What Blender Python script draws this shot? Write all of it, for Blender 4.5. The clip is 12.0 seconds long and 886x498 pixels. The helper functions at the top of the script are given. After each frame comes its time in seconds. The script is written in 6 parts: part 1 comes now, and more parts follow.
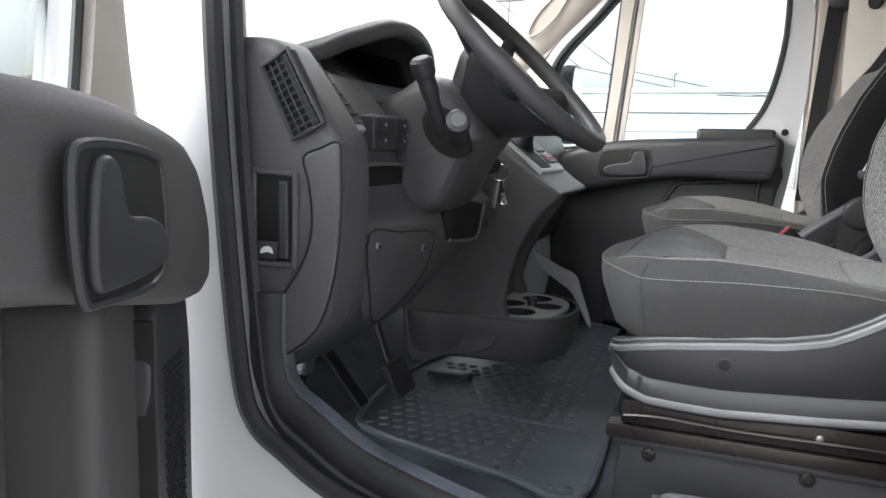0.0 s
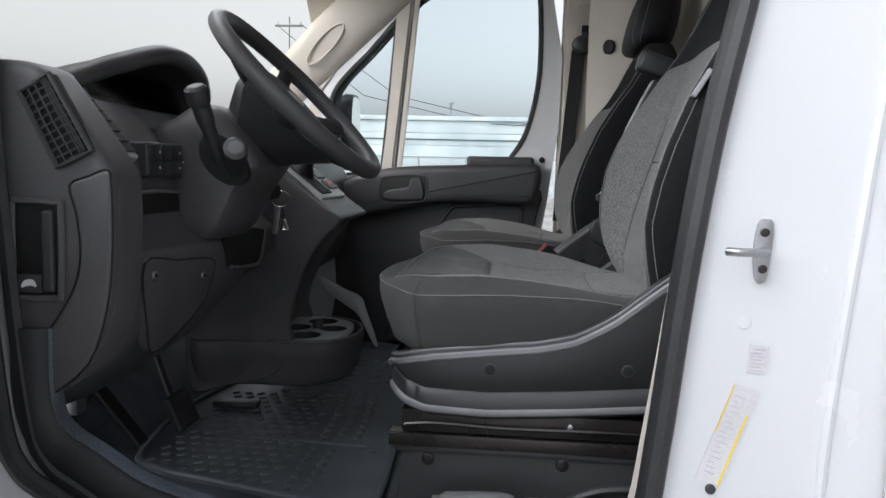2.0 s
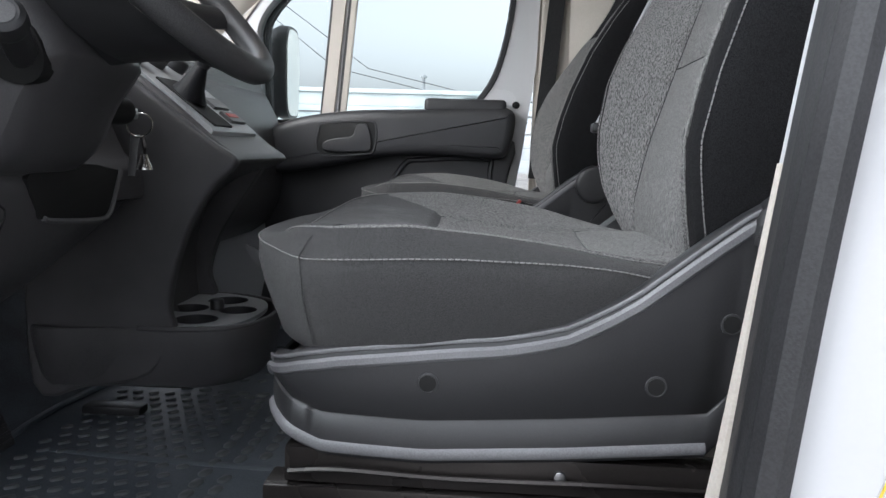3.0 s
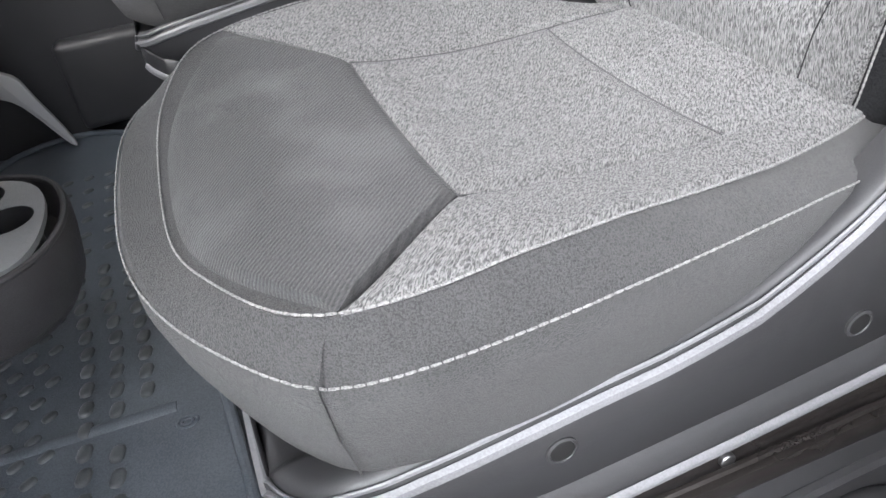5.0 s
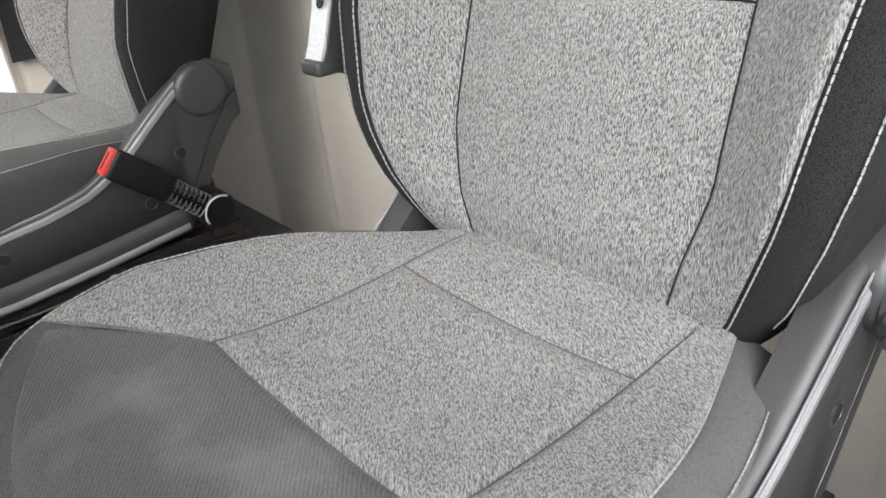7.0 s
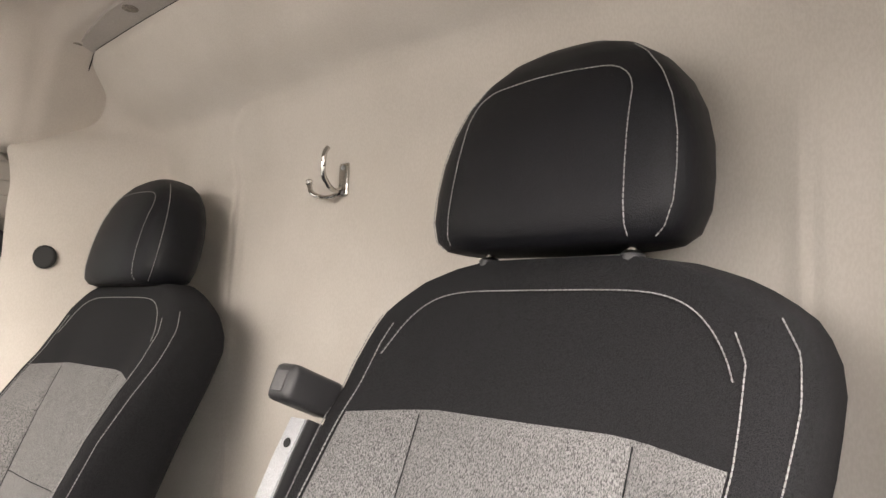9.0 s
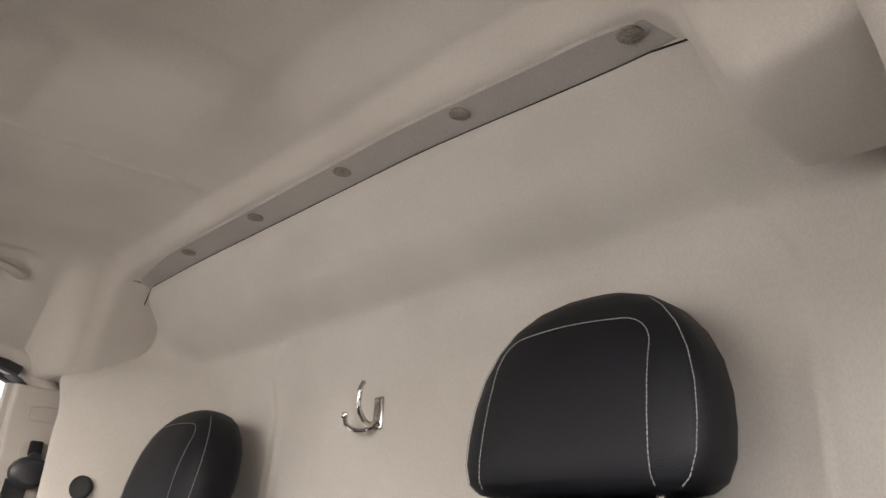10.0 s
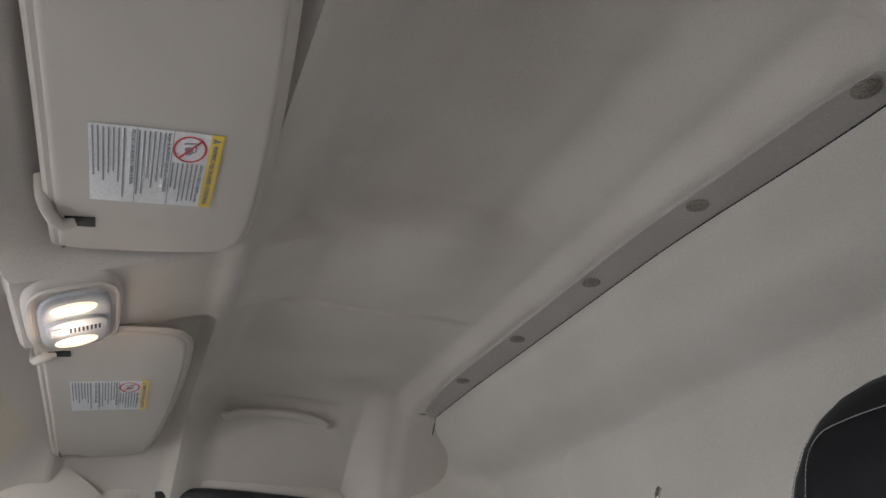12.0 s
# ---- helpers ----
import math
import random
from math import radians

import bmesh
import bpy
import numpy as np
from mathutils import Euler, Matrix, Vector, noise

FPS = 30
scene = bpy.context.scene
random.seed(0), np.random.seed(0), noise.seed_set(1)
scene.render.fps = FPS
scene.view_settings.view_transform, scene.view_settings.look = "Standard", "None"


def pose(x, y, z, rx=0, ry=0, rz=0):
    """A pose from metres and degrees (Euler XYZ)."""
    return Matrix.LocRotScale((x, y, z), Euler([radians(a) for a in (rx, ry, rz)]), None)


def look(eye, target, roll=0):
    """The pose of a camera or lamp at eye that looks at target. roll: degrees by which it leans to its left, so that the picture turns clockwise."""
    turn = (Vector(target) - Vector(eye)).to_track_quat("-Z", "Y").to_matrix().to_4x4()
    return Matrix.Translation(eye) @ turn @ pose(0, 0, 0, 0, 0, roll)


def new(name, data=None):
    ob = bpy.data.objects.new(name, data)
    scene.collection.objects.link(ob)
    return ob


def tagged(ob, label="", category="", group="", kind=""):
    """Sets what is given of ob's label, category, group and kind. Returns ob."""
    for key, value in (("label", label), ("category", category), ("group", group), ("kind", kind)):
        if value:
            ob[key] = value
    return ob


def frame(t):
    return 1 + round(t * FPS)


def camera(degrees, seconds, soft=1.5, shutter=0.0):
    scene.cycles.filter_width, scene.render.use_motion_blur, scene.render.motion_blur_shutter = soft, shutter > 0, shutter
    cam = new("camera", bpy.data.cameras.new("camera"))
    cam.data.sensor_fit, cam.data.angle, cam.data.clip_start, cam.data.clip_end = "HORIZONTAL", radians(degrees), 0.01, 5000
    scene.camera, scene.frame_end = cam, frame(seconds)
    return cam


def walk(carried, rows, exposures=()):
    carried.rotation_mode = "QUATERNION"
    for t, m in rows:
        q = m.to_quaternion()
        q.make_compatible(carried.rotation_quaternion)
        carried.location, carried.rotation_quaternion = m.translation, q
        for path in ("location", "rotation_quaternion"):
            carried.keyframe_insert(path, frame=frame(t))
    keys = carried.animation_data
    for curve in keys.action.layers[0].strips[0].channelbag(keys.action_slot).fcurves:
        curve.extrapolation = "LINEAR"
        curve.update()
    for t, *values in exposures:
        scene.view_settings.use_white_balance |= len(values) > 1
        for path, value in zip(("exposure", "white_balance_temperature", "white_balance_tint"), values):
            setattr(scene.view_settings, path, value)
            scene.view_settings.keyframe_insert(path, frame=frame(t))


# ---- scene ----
cam = camera(61.7, 12.0)
PATH = [
    (0, (0.275, -1.732, 0.630), (-0.457, 0.108, 0.347), 1.4),
    (0.5, (0.199, -1.905, 0.639), (-0.266, 0.024, 0.389), 1.5),
    (1, (0.218, -1.940, 0.647), (-0.119, 0.020, 0.432), 1.5),
    (1.5, (0.253, -1.909, 0.648), (-0.002, 0.065, 0.450), 1.4),
    (2, (0.302, -1.783, 0.634), (0.114, 0.198, 0.431), 1.4),
    (2.5, (0.305, -1.568, 0.601), (0.165, 0.414, 0.375), 1.6),
    (3, (0.322, -1.325, 0.549), (0.207, 0.654, 0.286), 1.8),
    (3.2, (0.333, -1.253, 0.534), (0.223, 0.724, 0.254), 1.8),
    (4.8, (0.192, -0.982, 0.663), (0.563, 0.700, -0.352), -6.1),
    (5, (0.151, -0.910, 0.680), (0.592, 0.662, -0.476), -8.7),
    (5.5, (0.120, -0.805, 0.709), (0.661, 0.476, -0.728), -14.4),
    (6, (0.105, -0.783, 0.726), (0.777, 0.442, -0.705), -13.9),
    (6.5, (0.102, -0.786, 0.747), (0.981, 0.510, -0.496), -10.2),
    (7, (0.102, -0.792, 0.761), (1.230, 0.570, -0.171), -5.6),
    (7.5, (0.109, -0.796, 0.784), (1.427, 0.595, 0.212), -2.3),
    (7.7, (0.113, -0.800, 0.794), (1.478, 0.598, 0.365), -1.4),
    (9.3, (0.042, -0.898, 0.961), (1.452, 0.468, 1.341), 2.7),
    (9.5, (0.031, -0.908, 0.964), (1.410, 0.452, 1.461), 2.7),
    (10, (0.019, -0.921, 0.967), (1.277, 0.433, 1.731), 2.9),
    (10.5, (0.004, -0.934, 0.970), (1.130, 0.453, 1.869), 2.9),
    (11, (-0.006, -0.939, 0.984), (0.969, 0.534, 1.924), 2.2),
    (11.5, (-0.015, -0.949, 0.990), (0.796, 0.607, 1.949), 1.2),
    (12, (-0.018, -0.956, 0.991), (0.637, 0.671, 1.953), -0.1),
]
EXPOSURES = [(0.0, 1.55, 6300, 11), (1.0, 1.1, 6250, 11), (2.0, 0.70, 6100, 11), (2.5, 0.65, 6000, 11), (3.2, 1.3, 6000, 11), (4.8, 2.4, 6150, 13), (5.5, 2.4, 6250, 13), (6.5, 2.27, 6400, 11), (7.0, 2.2, 6450, 11), (7.7, 1.9, 6550, 10), (9.3, 2.08, 7100, 18), (10.5, 1.8, 6450, 16), (11.0, 1.9, 6300, 15), (11.5, 2.0, 6200, 14), (12.0, 1.35, 6050, 13)]
walk(cam, [(t, look(eye, target, roll)) for t, eye, target, roll in PATH], EXPOSURES)

# ---- light: overcast daylight, high soft sun ----
world = bpy.data.worlds.new("overcast_sky")
scene.world = world
world.use_nodes = True
wn = world.node_tree.nodes
sky = wn.new("ShaderNodeTexSky")
sky.sky_type = "NISHITA"
sky.sun_disc = False
sky.sun_elevation, sky.sun_rotation = radians(38), radians(222)
sky.air_density, sky.dust_density = 1.0, 4.0
pale = wn.new("ShaderNodeHueSaturation")
pale.inputs["Saturation"].default_value = 0.10
world.node_tree.links.new(sky.outputs[0], pale.inputs["Color"])
world.node_tree.links.new(pale.outputs[0], wn["Background"].inputs[0])
wn["Background"].inputs[1].default_value = 0.15
sun = new("sun", bpy.data.lights.new("sun", "SUN"))
sun.data.energy, sun.data.angle, sun.data.color = 0.3, radians(70), (1.0, 0.98, 0.95)
sun.matrix_world = look((-2.4, -2.2, 2.4), (0, 0, 0))

# area lamp added at the windscreen's upper edge to strengthen the skylight inside
day = new("windscreen_fill", bpy.data.lights.new("windscreen_fill", "AREA"))
day.data.shape, day.data.size, day.data.size_y, day.data.energy = "RECTANGLE", 1.10, 0.12, 1.6
day.data.color = (0.97, 0.99, 1.0)
day.matrix_world = look((-0.425, -0.13, 1.265), (0.15, -0.13, 0.55))

# ---- materials ----
MATS = {}


def mat(name, color, rough=0.5, metal=0.0, grain=0.0, gscale=400.0, vary=0.0, vscale=6.0, stretch=(1, 1, 1), bump=0.15, spec=0.5, tint2=None, sheen=0.0, detail=4.0):
    """A surface with fine grain (bump and tone) and broad uneven wear."""
    m = bpy.data.materials.new(name)
    m.use_nodes = True
    nt = m.node_tree
    b = nt.nodes["Principled BSDF"]
    b.inputs["Roughness"].default_value = rough
    b.inputs["Metallic"].default_value = metal
    b.inputs["Specular IOR Level"].default_value = spec
    b.inputs["Sheen Weight"].default_value = sheen
    tc = nt.nodes.new("ShaderNodeTexCoord")
    mp = nt.nodes.new("ShaderNodeMapping")
    mp.inputs["Scale"].default_value = stretch
    nt.links.new(tc.outputs["Object"], mp.inputs["Vector"])
    big = nt.nodes.new("ShaderNodeTexNoise")
    big.inputs["Scale"].default_value, big.inputs["Detail"].default_value = vscale, 5
    nt.links.new(tc.outputs["Object"], big.inputs["Vector"])
    fine = nt.nodes.new("ShaderNodeTexNoise")
    fine.inputs["Scale"].default_value, fine.inputs["Detail"].default_value = gscale, detail
    nt.links.new(mp.outputs[0], fine.inputs["Vector"])
    c2 = tint2 or tuple(min(1, c * 1.5) for c in color)
    r1 = nt.nodes.new("ShaderNodeMapRange")
    r1.inputs[1].default_value, r1.inputs[2].default_value = 0.35, 0.65
    r1.inputs[3].default_value, r1.inputs[4].default_value = 0.5 - vary, 0.5 + vary
    nt.links.new(big.outputs[0], r1.inputs[0])
    r2 = nt.nodes.new("ShaderNodeMapRange")
    r2.inputs[1].default_value, r2.inputs[2].default_value = 0.4, 0.6
    r2.inputs[3].default_value, r2.inputs[4].default_value = -grain, grain
    nt.links.new(fine.outputs[0], r2.inputs[0])
    add = nt.nodes.new("ShaderNodeMath")
    add.use_clamp = True
    nt.links.new(r1.outputs[0], add.inputs[0])
    nt.links.new(r2.outputs[0], add.inputs[1])
    mix = nt.nodes.new("ShaderNodeMix")
    mix.data_type = "RGBA"
    nt.links.new(add.outputs[0], mix.inputs["Factor"])
    c1 = tuple(max(0, 2 * a - c) for a, c in zip(color, c2)) if tint2 is None else color
    mix.inputs["A"].default_value = (*c1, 1)
    mix.inputs["B"].default_value = (*c2, 1)
    nt.links.new(mix.outputs["Result"], b.inputs["Base Color"])
    rr = nt.nodes.new("ShaderNodeMapRange")
    rr.inputs[3].default_value, rr.inputs[4].default_value = max(0, rough - 0.08), min(1, rough + 0.08)
    nt.links.new(big.outputs[0], rr.inputs[0])
    nt.links.new(rr.outputs[0], b.inputs["Roughness"])
    if bump:
        bp = nt.nodes.new("ShaderNodeBump")
        bp.inputs["Strength"].default_value, bp.inputs["Distance"].default_value = bump, 0.002
        nt.links.new(fine.outputs[0], bp.inputs["Height"])
        nt.links.new(bp.outputs[0], b.inputs["Normal"])
    MATS[name] = m
    return m


def glassy(name, color, rough, ior):
    """Thin clear pane: mostly see-through with a gloss coat."""
    m = bpy.data.materials.new(name)
    m.use_nodes = True
    nt = m.node_tree
    out = nt.nodes["Material Output"]
    tr = nt.nodes.new("ShaderNodeBsdfTransparent")
    tr.inputs[0].default_value = (*color, 1)
    gl = nt.nodes.new("ShaderNodeBsdfGlossy")
    gl.inputs["Roughness"].default_value = rough
    fr = nt.nodes.new("ShaderNodeFresnel")
    fr.inputs[0].default_value = ior
    mx = nt.nodes.new("ShaderNodeMixShader")
    nt.links.new(fr.outputs[0], mx.inputs[0])
    nt.links.new(tr.outputs[0], mx.inputs[1])
    nt.links.new(gl.outputs[0], mx.inputs[2])
    nt.links.new(mx.outputs[0], out.inputs[0])
    MATS[name] = m
    return m


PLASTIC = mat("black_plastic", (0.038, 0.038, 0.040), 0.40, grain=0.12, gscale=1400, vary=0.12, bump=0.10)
DASH = mat("dash_plastic", (0.076, 0.073, 0.076), 0.40, grain=0.2, gscale=1100, vary=0.2, bump=0.3)
GREYP = mat("grey_plastic", (0.12, 0.118, 0.12), 0.45, grain=0.15, gscale=900, vary=0.15, bump=0.2)
# door panel plastic, lightened in colour for the daylight on the open door
DOORP = mat("lit_door_plastic", (0.066, 0.064, 0.065), 0.45, grain=0.2, gscale=1100, vary=0.25, bump=0.3, tint2=(0.084, 0.080, 0.080))
# paler grey that paints the sky's reflection on the seat cover chamfers
EDGEGLINT = mat("edge_glint_grey", (0.19, 0.19, 0.20), 0.38, grain=0.1, gscale=700, vary=0.2, bump=0.1)
RIMSKIN = mat("wheel_skin", (0.060, 0.059, 0.061), 0.46, grain=0.25, gscale=800, vary=0.15, bump=0.25)
GRIP = mat("grip_rubber", (0.17, 0.17, 0.175), 0.55, grain=0.06, gscale=1200, vary=0.1, bump=0.08)
RUBBER = mat("seal_rubber", (0.026, 0.026, 0.028), 0.5, grain=0.2, gscale=500, vary=0.3)
# mat and floor colours hold a bluish sky sheen besides chalky dust
MATR = mat("mat_rubber", (0.098, 0.116, 0.140), 0.42, grain=0.3, gscale=500, vary=0.4, vscale=5, bump=0.3, tint2=(0.165, 0.188, 0.215))
FLOORV = mat("floor_vinyl", (0.084, 0.099, 0.118), 0.5, grain=0.3, gscale=500, vary=0.4, vscale=8)
def cloth(name, dark, light, along, cell, lengthen, rib=0.0, rib_axis="Y", stain=0.0, turn=0.0, gloss=0.25, sheen=0.12):
    """Woven cloth: short wavy threads lying along one axis, optional ribs, faint chalky stains."""
    m = bpy.data.materials.new(name)
    m.use_nodes = True
    nt = m.node_tree
    b = nt.nodes["Principled BSDF"]
    b.inputs["Roughness"].default_value, b.inputs["Sheen Weight"].default_value = 0.9, sheen
    b.inputs["Specular IOR Level"].default_value = gloss
    tc = nt.nodes.new("ShaderNodeTexCoord")
    mp = nt.nodes.new("ShaderNodeMapping")
    mp.inputs["Scale"].default_value = tuple(1 / lengthen if c == along else 1.0 for c in "XYZ")
    lay = nt.nodes.new("ShaderNodeMapping")
    lay.inputs["Rotation"].default_value = (0, 0, radians(-turn))
    nt.links.new(tc.outputs["Object"], lay.inputs["Vector"])
    nt.links.new(lay.outputs[0], mp.inputs["Vector"])
    thread = nt.nodes.new("ShaderNodeTexNoise")
    thread.inputs["Scale"].default_value, thread.inputs["Detail"].default_value, thread.inputs["Distortion"].default_value = 1 / cell, 1.5, 0.6
    nt.links.new(mp.outputs[0], thread.inputs["Vector"])
    wide = nt.nodes.new("ShaderNodeTexNoise")
    wide.inputs["Scale"].default_value, wide.inputs["Detail"].default_value = 13.0, 6
    nt.links.new(tc.outputs["Object"], wide.inputs["Vector"])
    tone = nt.nodes.new("ShaderNodeMapRange")
    tone.inputs[1].default_value, tone.inputs[2].default_value = 0.36, 0.64
    nt.links.new(thread.outputs[0], tone.inputs[0])
    height = tone.outputs[0]
    if rib:
        wv = nt.nodes.new("ShaderNodeTexWave")
        wv.bands_direction = rib_axis
        wv.inputs["Scale"].default_value, wv.inputs["Distortion"].default_value = 0.314 / rib, 0.35
        nt.links.new(lay.outputs[0], wv.inputs["Vector"])
        mr = nt.nodes.new("ShaderNodeMix")
        mr.inputs["Factor"].default_value = 0.5
        nt.links.new(tone.outputs[0], mr.inputs["A"])
        nt.links.new(wv.outputs["Fac"], mr.inputs["B"])
        height = mr.outputs["Result"]
    mix = nt.nodes.new("ShaderNodeMix")
    mix.data_type = "RGBA"
    nt.links.new(height, mix.inputs["Factor"])
    mix.inputs["A"].default_value, mix.inputs["B"].default_value = (*dark, 1), (*light, 1)
    chalk = nt.nodes.new("ShaderNodeMapRange")
    chalk.inputs[1].default_value, chalk.inputs[2].default_value = 0.52, 0.72
    chalk.inputs[4].default_value = stain
    nt.links.new(wide.outputs[0], chalk.inputs[0])
    m2 = nt.nodes.new("ShaderNodeMix")
    m2.data_type = "RGBA"
    nt.links.new(chalk.outputs[0], m2.inputs["Factor"])
    nt.links.new(mix.outputs["Result"], m2.inputs["A"])
    m2.inputs["B"].default_value = (0.30, 0.30, 0.30, 1)
    nt.links.new(m2.outputs["Result"], b.inputs["Base Color"])
    bp = nt.nodes.new("ShaderNodeBump")
    bp.inputs["Strength"].default_value, bp.inputs["Distance"].default_value = 0.6, 0.0012
    nt.links.new(height, bp.inputs["Height"])
    nt.links.new(bp.outputs[0], b.inputs["Normal"])
    MATS[name] = m
    return m


KNIT = cloth("dark_knit", (0.040, 0.040, 0.041), (0.092, 0.091, 0.091), "X", 0.0009, 2.5, rib=0.0026, rib_axis="Y", stain=0.22, turn=52)
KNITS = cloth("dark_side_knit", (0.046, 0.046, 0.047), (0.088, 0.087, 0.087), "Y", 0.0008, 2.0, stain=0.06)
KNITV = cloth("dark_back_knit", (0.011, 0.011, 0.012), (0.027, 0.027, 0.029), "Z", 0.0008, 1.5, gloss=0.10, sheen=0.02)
FABRIC = cloth("boucle_fabric", (0.070, 0.070, 0.070), (0.272, 0.269, 0.264), "X", 0.0010, 4.2, stain=0.10, turn=52)
FABRICV = cloth("boucle_back_fabric", (0.055, 0.055, 0.055), (0.275, 0.272, 0.266), "Z", 0.00095, 5.2, stain=0.08)
LEATHER = mat("black_leatherette", (0.0062, 0.0065, 0.0085), 0.50, grain=0.3, gscale=700, vary=0.2, bump=0.35, spec=0.24)
STITCH = mat("pale_thread", (0.27, 0.267, 0.262), 0.8, grain=0.3, gscale=900)
FELT = mat("beige_felt", (0.50, 0.455, 0.405), 0.95, grain=0.25, gscale=450, vary=0.35, vscale=5, bump=0.16, tint2=(0.58, 0.535, 0.48), sheen=0.15)
FELTW = mat("pale_bulkhead_felt", (0.51, 0.475, 0.425), 0.95, grain=0.22, gscale=420, vary=0.4, vscale=4, stretch=(1, 1, 0.5), bump=0.14, tint2=(0.59, 0.555, 0.505), sheen=0.15)
VISOR = mat("visor_vinyl", (0.50, 0.455, 0.40), 0.7, grain=0.25, gscale=700, vary=0.2, bump=0.2, tint2=(0.56, 0.51, 0.45))
BEIGE = mat("beige_plastic", (0.49, 0.45, 0.40), 0.6, grain=0.2, gscale=900, vary=0.2, bump=0.2, tint2=(0.56, 0.515, 0.46))
PLUG = mat("felt_plug", (0.24, 0.215, 0.185), 0.9, grain=0.3, gscale=500, vary=0.2)
STRIP = mat("grey_felt_strip", (0.40, 0.37, 0.345), 0.95, grain=0.35, gscale=350, vary=0.3, tint2=(0.46, 0.43, 0.40))
WHITE = mat("white_paint", (0.60, 0.61, 0.63), 0.25, grain=0.05, gscale=200, vary=0.15, bump=0.0, tint2=(0.66, 0.665, 0.675))
METAL = mat("bare_steel", (0.42, 0.42, 0.43), 0.34, metal=1.0, grain=0.08, gscale=500, vary=0.12, bump=0.05)
DARKM = mat("dark_steel", (0.045, 0.040, 0.038), 0.28, metal=0.6, grain=0.06, gscale=500, vary=0.15, bump=0.03)
CHROME = mat("nickel", (0.62, 0.60, 0.57), 0.18, metal=1.0, grain=0.1, vary=0.1, bump=0.0)
SILVER = mat("silver_plastic", (0.38, 0.39, 0.40), 0.35, grain=0.15, gscale=700, vary=0.2)
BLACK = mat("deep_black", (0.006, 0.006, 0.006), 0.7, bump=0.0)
RED = mat("red_button", (0.42, 0.04, 0.03), 0.4, vary=0.15, bump=0.0)
PAPER = mat("label_paper", (0.74, 0.74, 0.73), 0.6, grain=0.1, vary=0.1, bump=0.0)
INK = mat("label_ink", (0.25, 0.25, 0.27), 0.6, bump=0.0)
LABELP = mat("jamb_label", (0.58, 0.57, 0.58), 0.4, grain=0.05, vary=0.1, bump=0.0)
FAINT = mat("faint_print", (0.50, 0.45, 0.52), 0.5, bump=0.0)
YELLOW = mat("label_yellow", (0.80, 0.58, 0.06), 0.5, vary=0.1, bump=0.0)
REDINK = mat("label_red", (0.60, 0.04, 0.05), 0.5, bump=0.0)
ICON = mat("icon_white", (0.75, 0.75, 0.75), 0.5, bump=0.0)
BELT = mat("belt_webbing", (0.016, 0.016, 0.017), 0.75, grain=0.4, gscale=900, stretch=(1, 1, 0.2), bump=0.4)
GLASS = glassy("tinted_glass", (0.90, 0.935, 0.93), 0.02, 1.08)
WGLASS = glassy("windscreen_glass", (1.0, 0.99, 0.955), 0.02, 1.03)
MATR2 = mat("worn_mat_rubber", (0.105, 0.118, 0.130), 0.34, grain=0.2, gscale=500, vary=0.4, vscale=7, bump=0.2, tint2=(0.15, 0.16, 0.165))
CLEAR = glassy("clear_lens", (0.93, 0.95, 0.95), 0.04, 2.2)
# asphalt yard made pale so that it bounces daylight into the cab
ASPHALT = mat("pale_bounce_ground", (0.42, 0.41, 0.39), 0.9, grain=0.4, gscale=60, vary=0.4, vscale=0.4)
CLAD = mat("white_cladding", (0.66, 0.71, 0.72), 0.6, grain=0.1, gscale=20, vary=0.2, vscale=0.5)
LAMPGLOW = bpy.data.materials.new("lit_lens")
LAMPGLOW.use_nodes = True
LAMPGLOW.node_tree.nodes["Principled BSDF"].inputs["Base Color"].default_value = (0.8, 0.7, 0.55, 1)
LAMPGLOW.node_tree.nodes["Principled BSDF"].inputs["Emission Color"].default_value = (1.0, 0.72, 0.42, 1)
LAMPGLOW.node_tree.nodes["Principled BSDF"].inputs["Emission Strength"].default_value = 0.55

# ---- builders ----
V = Vector


def thing(name, at, label, category, group="", kind=""):
    ob = new(name)
    ob.empty_display_size = 0.05
    ob.location = at
    return tagged(ob, label, category, group, kind)


def origin(ob):
    """World place of a thing or part before its parent chain is evaluated."""
    p = V((0, 0, 0))
    while ob:
        p += ob.location
        ob = ob.parent
    return p


def part(name, bm, material, parent=None, label="", smooth=True, auto=40):
    """Link a bmesh in world coordinates as one mesh under a thing or a part."""
    me = bpy.data.meshes.new(name)
    bmesh.ops.recalc_face_normals(bm, faces=bm.faces)
    if smooth:
        for f in bm.faces:
            f.smooth = True
        for e in bm.edges:
            if len(e.link_faces) == 2 and e.calc_face_angle(0) > radians(auto):
                e.smooth = False
    if parent:
        bmesh.ops.translate(bm, verts=bm.verts, vec=-origin(parent))
    bm.to_mesh(me)
    bm.free()
    for mm in material if isinstance(material, (list, tuple)) else [material]:
        me.materials.append(mm)
    ob = new(name, me)
    if parent:
        ob.parent = parent
    if label:
        ob["label"] = label
    return ob


def setting(name, bm, material, label="", category=""):
    ob = part(name, bm, material)
    return tagged(ob, label, category, "", "structure")


